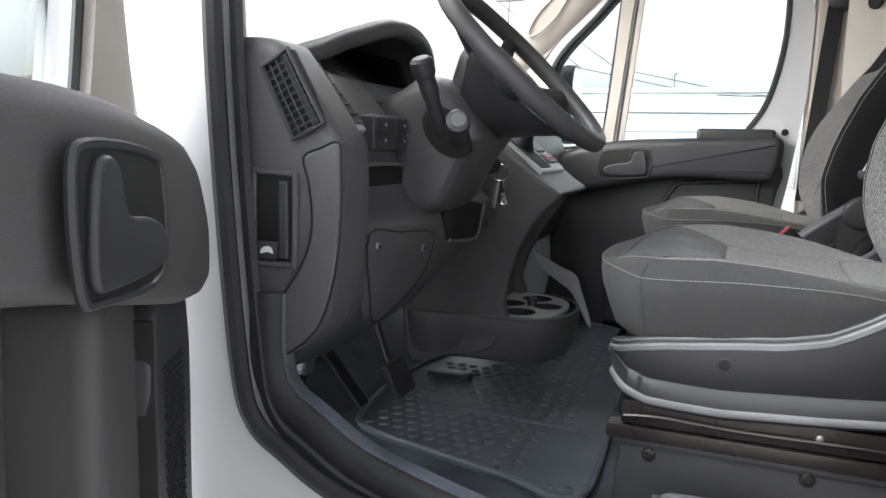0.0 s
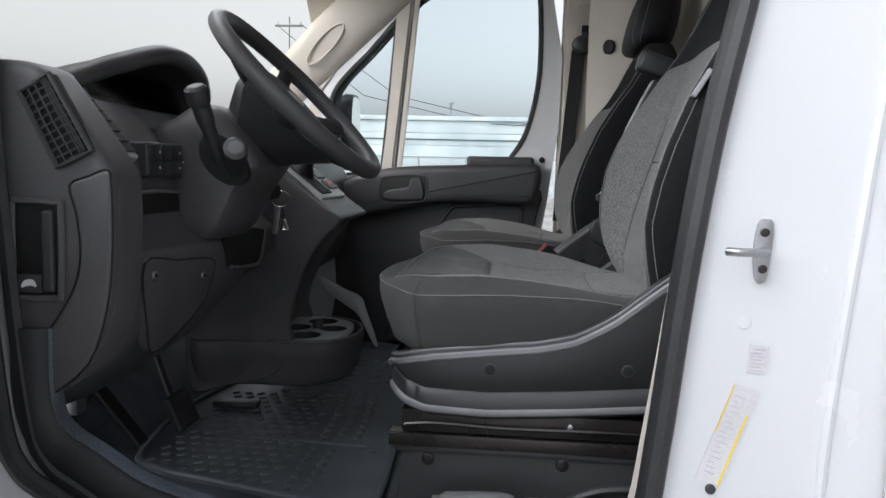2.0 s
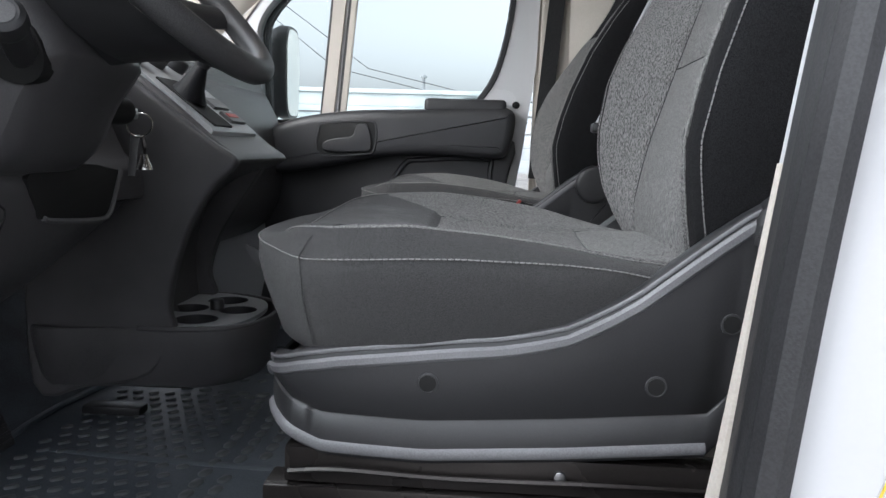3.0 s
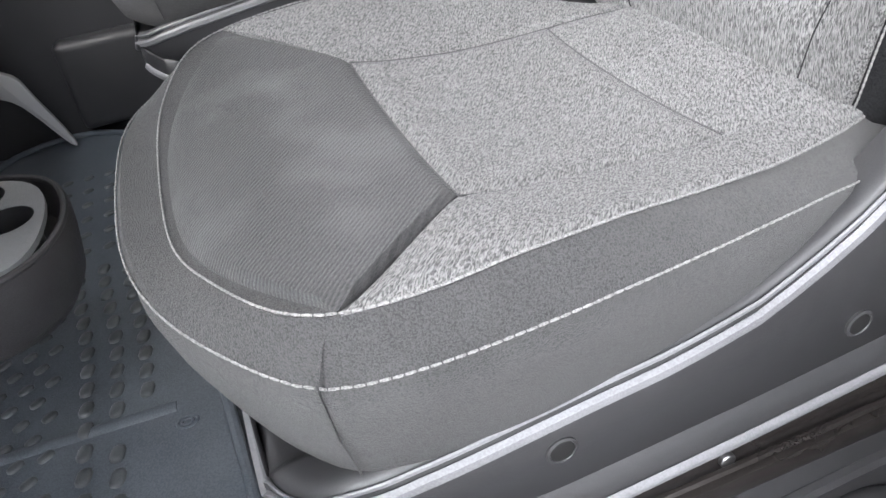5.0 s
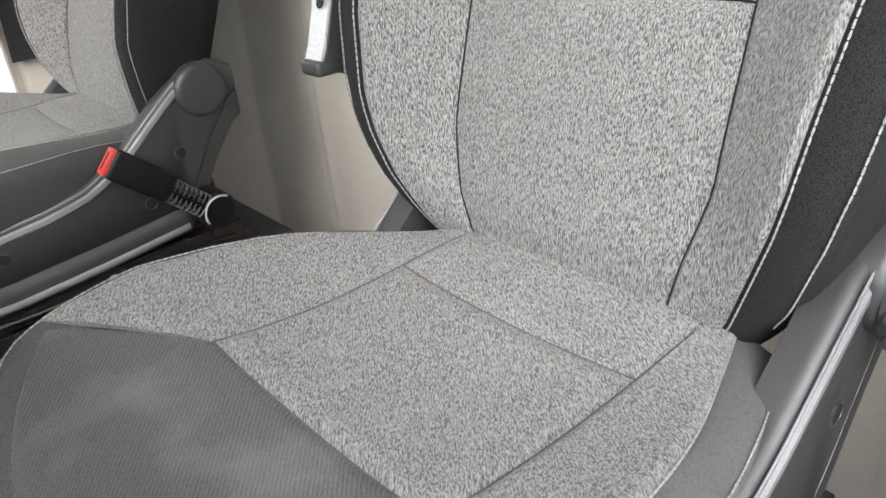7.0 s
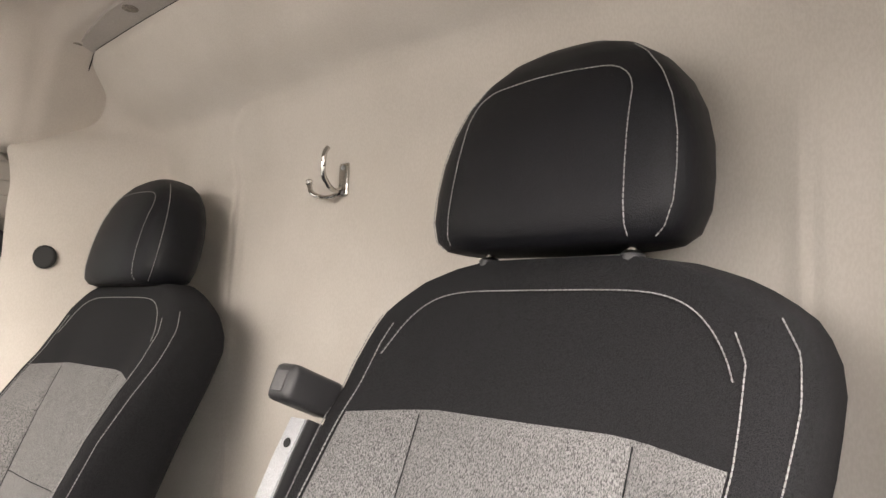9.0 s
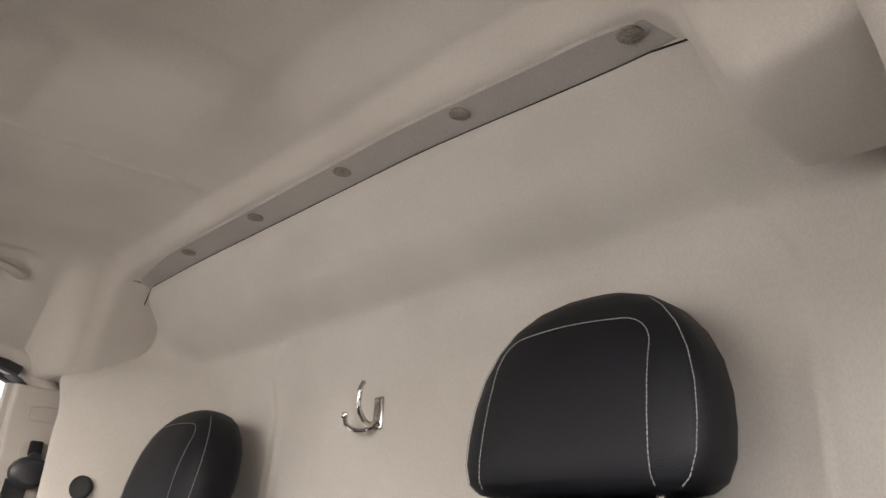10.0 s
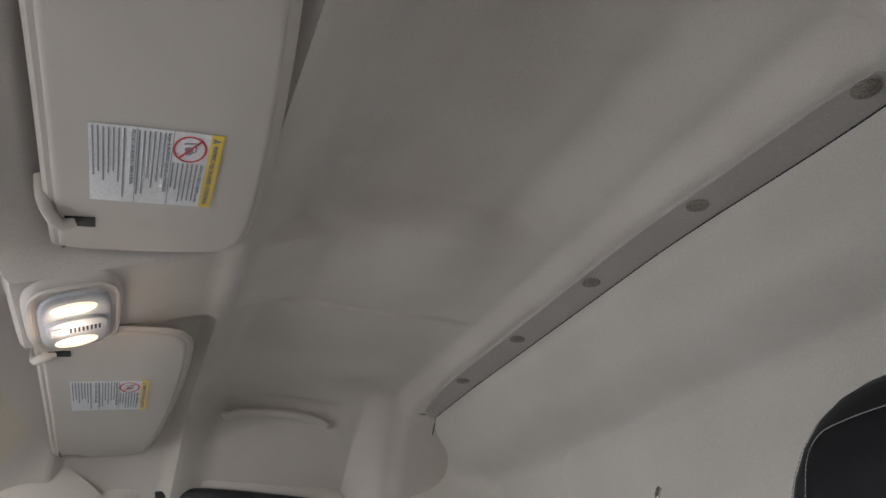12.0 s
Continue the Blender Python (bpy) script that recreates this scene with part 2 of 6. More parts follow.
def box(lo, hi, bevel=0.0, seg=2, bm=None, m=None):
    bm = bm or bmesh.new()
    r = bmesh.ops.create_cube(bm, size=1.0)
    lo, hi = V(lo), V(hi)
    c, d = (lo + hi) / 2, hi - lo
    for v in r["verts"]:
        v.co = V((v.co.x * d.x, v.co.y * d.y, v.co.z * d.z)) + c
    if bevel:
        es = {e for v in r["verts"] for e in v.link_edges}
        out = bmesh.ops.bevel(bm, geom=list(es), offset=bevel, segments=seg, affect="EDGES", profile=0.6)
        vs = {v for f in out["faces"] for v in f.verts} | {v for v in r["verts"] if v.is_valid}
    else:
        vs = set(r["verts"])
    if m is not None:
        bmesh.ops.transform(bm, matrix=m, verts=list(vs))
    return bm


def slab(pts, axis, a, b, bevel=0.0, seg=2, bm=None):
    """A polygon in the plane across axis, extruded from a to b. pts are the two other coordinates, in xyz order."""
    bm = bm or bmesh.new()

    def mk(p, t):
        q = list(p)
        q.insert("xyz".index(axis), t)
        return bm.verts.new(q)

    va, vb = [mk(p, a) for p in pts], [mk(p, b) for p in pts]
    fs = [bm.faces.new(va), bm.faces.new(vb[::-1])]
    n = len(pts)
    for i in range(n):
        fs.append(bm.faces.new((va[i], vb[i], vb[(i + 1) % n], va[(i + 1) % n])))
    bmesh.ops.recalc_face_normals(bm, faces=fs)
    if bevel:
        es = {e for f in fs[:2] for e in f.edges}
        bmesh.ops.bevel(bm, geom=list(es), offset=bevel, segments=seg, affect="EDGES", profile=0.6)
    return bm


def smoothed(pts, n=4, closed=True):
    """Catmull-Rom through points of any dimension."""
    out, k = [], len(pts)
    P = [np.array(p, float) for p in pts]
    for i in range(k if closed else k - 1):
        p0, p1, p2, p3 = (P[(i + j) % k] if closed else P[min(max(i + j, 0), k - 1)] for j in (-1, 0, 1, 2))
        for s in range(n):
            t = s / n
            out.append(0.5 * (2 * p1 + (p2 - p0) * t + (2 * p0 - 5 * p1 + 4 * p2 - p3) * t**2 + (3 * p1 - p0 - 3 * p2 + p3) * t**3))
    if not closed:
        out.append(P[-1])
    return [tuple(float(c) for c in p) for p in out]


def tube(path, r, n=8, closed=False, bm=None, flat=1.0, up=(0, 0, 1), caps=True):
    """A round or flattened bar swept along a path; r is one radius or one each."""
    bm = bm or bmesh.new()
    P = [V(p) for p in path]
    k = len(P)
    rs = r if isinstance(r, (list, tuple)) else [r] * k
    rings = []
    for i, p in enumerate(P):
        t = (P[(i + 1) % k] - P[i - 1]) if closed else P[min(i + 1, k - 1)] - P[max(i - 1, 0)]
        t.normalize()
        s = t.cross(V(up))
        if s.length < 1e-3:
            s = t.cross(V((1, 0, 0)))
        s.normalize()
        w = s.cross(t)
        rings.append([bm.verts.new(p + (s * math.cos(a) + w * math.sin(a) * flat) * rs[i]) for a in (2 * math.pi * j / n for j in range(n))])
    for i in range(k if closed else k - 1):
        A, B = rings[i], rings[(i + 1) % k]
        for j in range(n):
            bm.faces.new((A[j], A[(j + 1) % n], B[(j + 1) % n], B[j]))
    if not closed and caps:
        bm.faces.new(rings[0][::-1])
        bm.faces.new(rings[-1])
    return bm


def loft(rings, caps=True, bm=None, closed=True):
    bm = bm or bmesh.new()
    R = [[bm.verts.new(p) for p in ring] for ring in rings]
    n = len(R[0])
    for A, B in zip(R, R[1:]):
        for j in range(n if closed else n - 1):
            bm.faces.new((A[j], A[(j + 1) % n], B[(j + 1) % n], B[j]))
    if caps:
        bm.faces.new(R[0][::-1])
        bm.faces.new(R[-1])
    return bm


def sheet(f, nu, nv, thick=None, bm=None):
    """A sheet of points f(u, v), u and v from 0 to 1; with thick (a vector) it becomes a closed slab."""
    bm = bm or bmesh.new()
    pts = [[V(f(i / nu, j / nv)) for j in range(nv + 1)] for i in range(nu + 1)]
    A = [[bm.verts.new(p) for p in row] for row in pts]
    for i in range(nu):
        for j in range(nv):
            bm.faces.new((A[i][j], A[i + 1][j], A[i + 1][j + 1], A[i][j + 1]))
    if thick is not None:
        t = V(thick)
        B = [[bm.verts.new(p + t) for p in row] for row in pts]
        for i in range(nu):
            for j in range(nv):
                bm.faces.new((B[i][j], B[i][j + 1], B[i + 1][j + 1], B[i + 1][j]))
        for i in range(nu):
            bm.faces.new((A[i][0], B[i][0], B[i + 1][0], A[i + 1][0]))
            bm.faces.new((A[i][nv], A[i + 1][nv], B[i + 1][nv], B[i][nv]))
        for j in range(nv):
            bm.faces.new((A[0][j], A[0][j + 1], B[0][j + 1], B[0][j]))
            bm.faces.new((A[nu][j], B[nu][j], B[nu][j + 1], A[nu][j + 1]))
    return bm


def rod(a, b, r, n=12, bm=None, r2=None):
    return tube([a, b], [r, r2 if r2 is not None else r], n, bm=bm)


def knob(at, way, r, h, n=20, bm=None, bevel=0.25):
    """A short cylinder with a rounded rim from at, along way."""
    w = V(way).normalized()
    a = V(at)
    return tube([a, a + w * h * (1 - bevel), a + w * h * (1 - bevel * 0.3), a + w * h], [r, r, r * 0.93, r * 0.8], n, bm=bm)


def stitches(points, length=0.006, gap=0.0025, r=0.0009, lift=(0, 0, 0)):
    """A row of short thread dashes along a line of points."""
    bm = bmesh.new()
    P = [V(p) + V(lift) for p in points]
    d, on, a = 0.0, True, P[0].copy()
    seg = [(p, q) for p, q in zip(P, P[1:])]
    tot = [0]
    for p, q in seg:
        tot.append(tot[-1] + (q - p).length)

    def at(s):
        i = max(0, min(len(seg) - 1, int(np.searchsorted(tot, s)) - 1))
        p, q = seg[i]
        return p.lerp(q, min(1, max(0, (s - tot[i]) / max(1e-9, tot[i + 1] - tot[i]))))

    s = 0.0
    while s + length < tot[-1]:
        tube([at(s), at(s + length / 2), at(s + length)], [r * 0.7, r, r * 0.7], 5, bm=bm)
        s += length + gap
    return bm


def ss(a, b, x):
    t = min(1, max(0, (x - a) / (b - a)))
    return t * t * (3 - 2 * t)


def key(t, ks):
    return float(np.interp(t, [k[0] for k in ks], [k[1] for k in ks]))


YC = 0.045
YD, YP = -0.90, 0.99


def mirror_y(p):
    return (p[0], 2 * YC - p[1], *p[2:])

# ---- setting: ground, floor, body sides, bulkhead, headliner ----
setting("ground", box((-150, -150, -0.70), (150, 150, -0.62)), ASPHALT, "yard ground under the van, made pale to bounce light", "ground")
setting("floor", box((-0.95, -0.86, -0.06), (0.85, 0.95, -0.014), 0.004), FLOORV, "dark grey vinyl cab floor", "floor")

APERTURE = smoothed([(-0.349, 0.31), (-0.372, 0.55), (-0.385, 0.80), (-0.375, 0.93), (-0.24, 1.08), (-0.08, 1.25), (0.06, 1.315), (0.28, 1.32), (0.46, 1.30), (0.565, 1.20), (0.578, 1.02),
                     (0.555, 0.86), (0.524, 0.69), (0.501, 0.51), (0.482, 0.315), (0.463, 0.20), (0.40, 0.11), (0.28, 0.075), (0.10, 0.09), (-0.05, 0.125), (-0.197, 0.162), (-0.281, 0.207), (-0.325, 0.24)], 5)
OUTER = [(-0.62, -0.42), (-0.62, 0.72), (-0.50, 0.93), (-0.33, 1.10), (-0.12, 1.36), (0.10, 1.50), (0.3, 1.66), (1.7, 1.66), (1.7, -0.42)]


def holed(outer, holes, axis, a, b):
    """A plate with openings through it: outlines in the plane across axis, from a to b."""
    bm = bmesh.new()

    def mk(p, t):
        q = list(p)
        q.insert("xyz".index(axis), t)
        return bm.verts.new(q)

    edges, loops = [], []
    for ring in (outer, *holes):
        vs = [mk(p, a) for p in ring]
        loops.append(vs)
        edges += [bm.edges.new((vs[i], vs[(i + 1) % len(vs)])) for i in range(len(vs))]
    faces = [g for g in bmesh.ops.triangle_fill(bm, edges=edges, use_beauty=True)["geom"] if isinstance(g, bmesh.types.BMFace)]
    other = {v: mk([c for n, c in enumerate(v.co) if n != "xyz".index(axis)], b) for ring in loops for v in ring}
    for f in faces:
        bm.faces.new([other[v] for v in reversed(f.verts)])
    for ring in loops:
        for i in range(len(ring)):
            p, q = ring[i], ring[(i + 1) % len(ring)]
            bm.faces.new((p, q, other[q], other[p]))
    return bm


def mirrored(bm, flag):
    if flag:
        for v in bm.verts:
            v.co.y = 2 * YC - v.co.y
        bmesh.ops.reverse_faces(bm, faces=bm.faces)
    return bm


def body_side(flip):
    ob = setting("body_side", mirrored(holed(OUTER, [APERTURE], "y", YD - 0.005, YD + 0.060), flip), WHITE, "white painted body side with the door opening", "body side")
    if flip:
        stop = next(i for i, (x, z) in enumerate(APERTURE) if x > 0.47)
        rim = [(x, YD + 0.080, z) for x, z in APERTURE[:stop] if x > 0.02]
        part("inner_seal", mirrored(tube(rim, 0.013, 8, False, up=(0, 1, 0)), flip), RUBBER, ob, "black inner door seal")
    skin = box((0.735, YD - 0.10, -0.42), (1.75, YD - 0.004, 1.5), 0.022, 4)
    part("outer_skin", mirrored(skin, flip), WHITE, ob)
    part("pressed_edge", mirrored(tube([(0.668 + 0.05 * ss(0.2, 1.0, z), YD - 0.004, z) for z in np.linspace(-0.1, 1.2, 20)], 0.007, 8, up=(0, 1, 0)), flip), WHITE, ob)
    loop = [(x, YD - 0.012, z) for x, z in APERTURE]
    part("weather_seal", mirrored(tube(loop, 0.0135, 8, True, flat=1.0, up=(0, 1, 0)), flip), RUBBER, ob, "black rubber door seal")
    cut = next(i for i, (x, z) in enumerate(APERTURE) if x > 0.45)
    low_ = [i for i, (x, z) in enumerate(APERTURE) if z < 0.15 and x < 0.42][0]
    inner = [(0.02 * (1 if x < 0 else -1) + x, YD + 0.012, z) for x, z in APERTURE[low_:] + APERTURE[:cut]]
    part("seal_lip", mirrored(tube(inner, 0.010, 6, False, up=(0, 1, 0)), flip), RUBBER, ob)
    reveal = [(x, z) for x, z in APERTURE if x > 0.44 and z > 0.1]
    part("reveal_seal", mirrored(loft([[(x - 0.013, YD - 0.010, z), (x - 0.015, YD + 0.004, z), (x - 0.009, YD + 0.020, z), (x - 0.004, YD + 0.030, z), (x - 0.003, YD + 0.046, z), (x + 0.004, YD + 0.046, z), (x + 0.006, YD - 0.008, z)] for x, z in reveal]), flip), RUBBER, ob)
    edge = [(x + 0.001, YD + 0.054, z) for x, z in APERTURE if x > 0.44 and 0.1 < z < 0.58]
    part("pillar_edge", mirrored(tube(edge, [0.0045 + 0.0075 * ss(0.56, 0.20, z) for x, y, z in edge], 8, False, up=(0, 1, 0)), flip), FELT, ob, "beige felt edge of the pillar trim")
    head = [(x - 0.01, YD + 0.055, z + 0.034) for x, z in APERTURE if z > 1.19]
    part("head_trim", mirrored(tube(head, 0.027, 10, False, up=(0, 1, 0)), flip), FELT, ob, "felt trim over the door opening")
    return ob


side = body_side(False)
body_side(True)


# ---- bulkhead ----
def bulk_x(y, z):
    q = abs(y - YC)
    x = 0.80 + 0.012 * ss(1.0, 0.6, z)
    x -= 0.030 * ss(1.20, 1.34, z) + 0.086 * ss(1.335, 1.425, z) + 0.0505 * ss(1.41, 1.495, z)
    x -= (0.26 * ss(0.58, 0.80, y - YC) + 0.10 * ss(-0.70, -0.88, y)) * ss(1.43, 1.28, z)
    # moulded field behind the seats with rounded upper corners
    dy, dz = 0.520 - abs(y + 0.130), 1.350 - z
    d = min(dy, dz) if min(dy, dz) > 0.09 or max(dy, dz) > 0.12 else 0.09 - math.hypot(max(0, 0.09 - dy), max(0, 0.09 - dz))
    x += 0.007 * ss(0.0, 0.03, d) + 0.004 * math.exp(-(((d + 0.004) / 0.006) ** 2))
    # shallow swages
    x -= 0.010 * ss(-0.60, -0.74, y) * ss(1.30, 1.15, z) + 0.010 * ss(0.62, 0.72, y) * ss(1.30, 1.15, z)
    x += (0.003 * math.sin(9 * y + 4 * z) + 0.002 * math.sin(23 * y - 11 * z)) * ss(1.49, 1.40, z)
    return x


bulk = setting("wall_bulkhead", sheet(lambda u, v: (bulk_x(-0.84 + 1.67 * u, -0.02 + 1.537 * v), -0.84 + 1.67 * u, -0.02 + 1.537 * v), 300, 170, (0.03, 0, 0)), FELTW, "pale beige felt-lined moulded partition behind the seats", "bulkhead")


# ---- headliner ----
def roof_z(x, y):
    q = abs(y - YC)
    z = 1.549
    z -= 0.068 * ss(0.140, 0.055, x) + 0.09 * ss(-0.22, -0.46, x)
    # recesses for the visors on both sides of the lamp console
    z += 0.036 * ss(0.060, 0.028, x) * ss(-0.195, -0.17, x) * (ss(-0.015, -0.04, y) + ss(0.225, 0.25, y))
    # console that carries the roof lamp
    z = min(z, z + (1.413 + 0.404 * (x + 0.136) - z) * ss(-0.26, -0.20, x) * ss(-0.030, -0.005, y) * ss(0.245, 0.222, y))
    # rounded roll ahead of the header strip
    z -= (0.029 + 0.020 * ss(-0.15, -0.60, y) + 0.006 * ss(0.45, 0.75, y)) * ss(0.528, 0.574, x) - 0.006 * ss(0.36, 0.47, x) * ss(0.54, 0.48, x)
    # raised field over the driver
    z += 0.032 * ss(-0.045, -0.105, y) * ss(0.160, 0.25, x) * ss(0.53, 0.42, x)
    z -= 0.30 * ss(0.60, 1.02, q) ** 1.15
    # the lining runs down round the pillar heads
    z -= 0.215 * ss(0.66, 0.80, q) * ss(0.455, 0.53, x)
    w, low = ss(0.40, 0.48, x), (1.320 if y < YC else 1.290)
    z += w * (low + 0.5 * (z - low + math.hypot(z - low, 0.030)) - z)
    # hollow round the grab handle
    z += 0.020 * ss(0.10, 0.16, x) * ss(0.43, 0.37, x) * ss(0.735, 0.765, y) * ss(0.86, 0.81, y)
    # raised seam
    z -= 0.0060 * math.exp(-(((y - 0.256 - 0.03 * ss(0.2, 0.10, x)) / 0.004) ** 2)) * ss(0.11, 0.17, x) * ss(0.53, 0.5, x)
    return z


def roof_grid():
    xs = [round(-0.46 + 0.0085 * i, 4) for i in range(136)]
    ys = sorted(set([round(-0.84 + 0.0085 * i, 4) for i in range(210)] + [round(0.242 + 0.0025 * i, 4) for i in range(20)]))
    bm = bmesh.new()
    A = [[bm.verts.new((x, y, roof_z(x, y))) for y in ys] for x in xs]
    B = [[bm.verts.new((x, y, roof_z(x, y) + 0.03)) for y in ys] for x in xs]
    for i in range(len(xs) - 1):
        for j in range(len(ys) - 1):
            bm.faces.new((A[i][j], A[i][j + 1], A[i + 1][j + 1], A[i + 1][j]))
            bm.faces.new((B[i][j], B[i + 1][j], B[i + 1][j + 1], B[i][j + 1]))
    return bm


setting("ceiling", roof_grid(), FELT, "beige felt headliner of the cab", "headliner")
setting("roof_skin", box((-0.30, -0.97, 1.64), (1.75, 1.06, 1.68), 0.01), WHITE, "white steel roof panel", "roof")
setting("cargo_wall", box((0.95, -0.97, -0.42), (1.0, 1.06, 1.64)), WHITE, "white steel wall behind the partition", "wall")

# rear header strip with felt plugs and the dark gap to the partition
def bow(y):
    return 0.010 - 0.018 * ss(-0.15, -0.60, y) - 0.006 * ss(0.45, 0.75, y)


setting("trim_header", sheet(lambda u, v: (0.577 + 0.0565 * v + 0.030 * (1 - v) * (ss(0.48, 0.80, -0.665 + 1.46 * u) + 0.6 * ss(-0.52, -0.66, -0.665 + 1.46 * u)), -0.665 + 1.46 * u, 1.5035 + bow(-0.665 + 1.46 * u) - 0.004 * v - 0.215 * ss(0.66, 0.80, abs(-0.665 + 1.46 * u - YC))), 60, 4, (0, 0, 0.012)), STRIP, "grey felt header strip along the partition", "trim")
setting("trim_gap", tube([(0.6340, -0.68 + 1.49 * i / 30, 1.4988 + bow(-0.68 + 1.49 * i / 30) - 0.215 * ss(0.66, 0.80, abs(-0.68 + 1.49 * i / 30 - YC))) for i in range(31)], 0.0014, 6), BLACK, "dark gap between headliner and partition", "gap")
for k in range(6):
    yk = -0.577 + 0.2586 * k
    pl = tagged(part("felt_plug", tube([(0.597, yk, 1.5030 + bow(yk)), (0.597, yk, 1.5002 + bow(yk)), (0.597, yk, 1.4992 + bow(yk))], [0.0145, 0.0145, 0.0125], 24, up=(1, 0, 0)), PLUG), "round brown felt plug in the header strip", "plug", "plugs in the header strip")


# ---- windscreen and its pillars ----
def ws(u, v):
    y = -0.90 + 1.89 * u
    q = (abs(y - YC) / 0.95) ** 2
    return (-0.93 + 0.62 * v + 0.16 * q * (1 - 0.4 * v), y, 0.72 + 0.70 * v - 0.03 * q)


pane = part("windscreen", sheet(ws, 24, 16, (0.0, 0, 0.006)), WGLASS)
tagged(pane, "clear laminated windscreen of the van", "windscreen", "", "structure")
pane.visible_shadow = False


def a_pillar(flip):
    rings = []
    for t in range(9):
        k = t / 8
        x, z = -0.70 + 0.52 * k, 0.82 + 0.56 * k
        y = 0.965 - 0.03 * k
        w = 0.085 + 0.035 * k
        ring = [(x - 0.05, y + 0.02, z + 0.02), (x - 0.045, y - 0.035, z + 0.02), (x - 0.01, y - 0.055, z - 0.01), (x + w * 0.6, y - 0.05, z - w * 0.5), (x + w, y - 0.02, z - w * 0.8), (x + w, y + 0.03, z - w * 0.8)]
        rings.append(smoothed(ring, 3))
    ob = thing("pillar_trim", (-0.45, 2 * YC - 0.93 if flip else 0.93, 1.0), "beige plastic windscreen pillar trim", "pillar trim")
    part("cover", mirrored(loft(rings), flip), BEIGE, ob)
    oval = []
    for j in range(28):
        a = 2 * math.pi * j / 28
        d, e = 0.095 * math.cos(a), 0.034 * math.sin(a)
        oval.append((-0.395 + d * 0.68 + e * 0.55, 0.889, 1.085 + d * 0.74 - e * 0.6))
    part("grab_recess", mirrored(tube(oval, 0.004, 6, True, up=(0, 1, 0)), flip), BEIGE, ob, "oval moulding in the pillar trim")
    return ob


a_pillar(False)
a_pillar(True)


# ---- doors: local u along the door, w inwards, z up ----
def door(name, M, label, passenger):
    """One front door with its window frame, panes, seals, panel, armrest and pull."""
    o = M @ V((0, 0, 0.1))
    ob = thing(name, o, label, "door")

    def put(nm, bm, material, parent=None, lab="", **k):
        bmesh.ops.transform(bm, matrix=M, verts=bm.verts)
        return part(nm, bm, material, parent or ob, lab, **k)

    outline = [(0.0, -0.34), (0.0, 0.62), (0.09, 0.86), (0.30, 1.11), (0.47, 1.29), (0.56, 1.335), (0.94, 1.335), (1.0, 1.29), (1.045, 1.05), (1.04, 0.80), (1.01, 0.55), (0.97, 0.3), (0.93, 0.08), (0.86, -0.1), (0.80, -0.34)]
    main = smoothed([(0.52, 1.285), (0.55, 1.30), (0.93, 1.30), (0.958, 1.27), (0.966, 1.0), (0.93, 0.80), (0.875, 0.70), (0.83, 0.665), (0.47, 0.625), (0.455, 0.65)], 4)
    quarter = smoothed([(0.445, 1.19), (0.43, 1.195), (0.19, 0.95), (0.165, 0.90), (0.22, 0.66), (0.245, 0.622), (0.385, 0.64), (0.40, 0.67)], 4)
    grow = lambda ring, d: [(x + d * (x - cx) / math.hypot(x - cx, z - cz), z + d * (z - cz) / math.hypot(x - cx, z - cz)) for cx, cz in [np.mean(ring, 0)] for x, z in ring]
    put("door_shell", holed(outline, [main, quarter], "y", 0.0, 0.045), WHITE, lab="white painted steel")
    put("sail_trim", holed([(0.055, 0.60), (0.105, 0.84), (0.30, 1.09), (0.455, 1.255), (0.500, 1.27), (0.435, 0.63), (0.40, 0.60)], [grow(quarter, 0.006)], "y", 0.046, 0.058), BEIGE, lab="beige plastic trim round the quarter window")
    for nm, ring in (("window_pane", main), ("quarter_pane", quarter)):
        g = put(nm, slab(grow(ring, 0.004), "y", 0.020, 0.024), GLASS, lab="slightly tinted glass")
        g.visible_shadow = False
        put("window_seal", tube([(x, 0.042, z) for x, z in ring], 0.010 if nm == "window_pane" else 0.006, 6, True, up=(0, 1, 0)), RUBBER, g)
    put("post_trim", slab([(0.452, 0.60), (0.470, 0.60), (0.535, 1.29), (0.517, 1.29)], "y", 0.047, 0.062, 0.003), WHITE if not passenger else BEIGE)
    lower = smoothed([(0.235, -0.02), (0.245, 0.2), (0.245, 0.47), (0.40, 0.56), (0.94, 0.60), (0.965, 0.45), (0.93, 0.12), (0.87, -0.02), (0.5, -0.04)], 4)
    # same panel plastic: lighter copy on the daylit door, darker copy indoors
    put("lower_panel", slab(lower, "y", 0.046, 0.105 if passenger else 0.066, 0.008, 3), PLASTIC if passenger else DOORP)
    arm = smoothed([(0.252, 0.470), (0.232, 0.52), (0.250, 0.575), (0.33, 0.625), (0.50, 0.655), (0.70, 0.665), (0.90, 0.676), (0.965, 0.672), (0.982, 0.64), (0.968, 0.56), (0.93, 0.53), (0.75, 0.535), (0.60, 0.525), (0.45, 0.495), (0.34, 0.475)], 4)
    if not passenger:
        arm = smoothed([(0.256, 0.470), (0.236, 0.515), (0.254, 0.566), (0.33, 0.617), (0.50, 0.650), (0.70, 0.664), (0.90, 0.667), (0.965, 0.661), (0.980, 0.635), (0.968, 0.60), (0.93, 0.575), (0.75, 0.553), (0.60, 0.530), (0.45, 0.497), (0.34, 0.475)], 4)
    rest = slab(arm, "y", 0.046, 0.175 if passenger else 0.200, 0.030, 4)
    if not passenger:
        # the driver's armrest tapers towards its rear end
        for i in range(14):
            bmesh.ops.bisect_plane(rest, geom=rest.verts[:] + rest.edges[:] + rest.faces[:], plane_co=(0.54 + 0.026 * i, 0, 0), plane_no=(1, 0, 0))
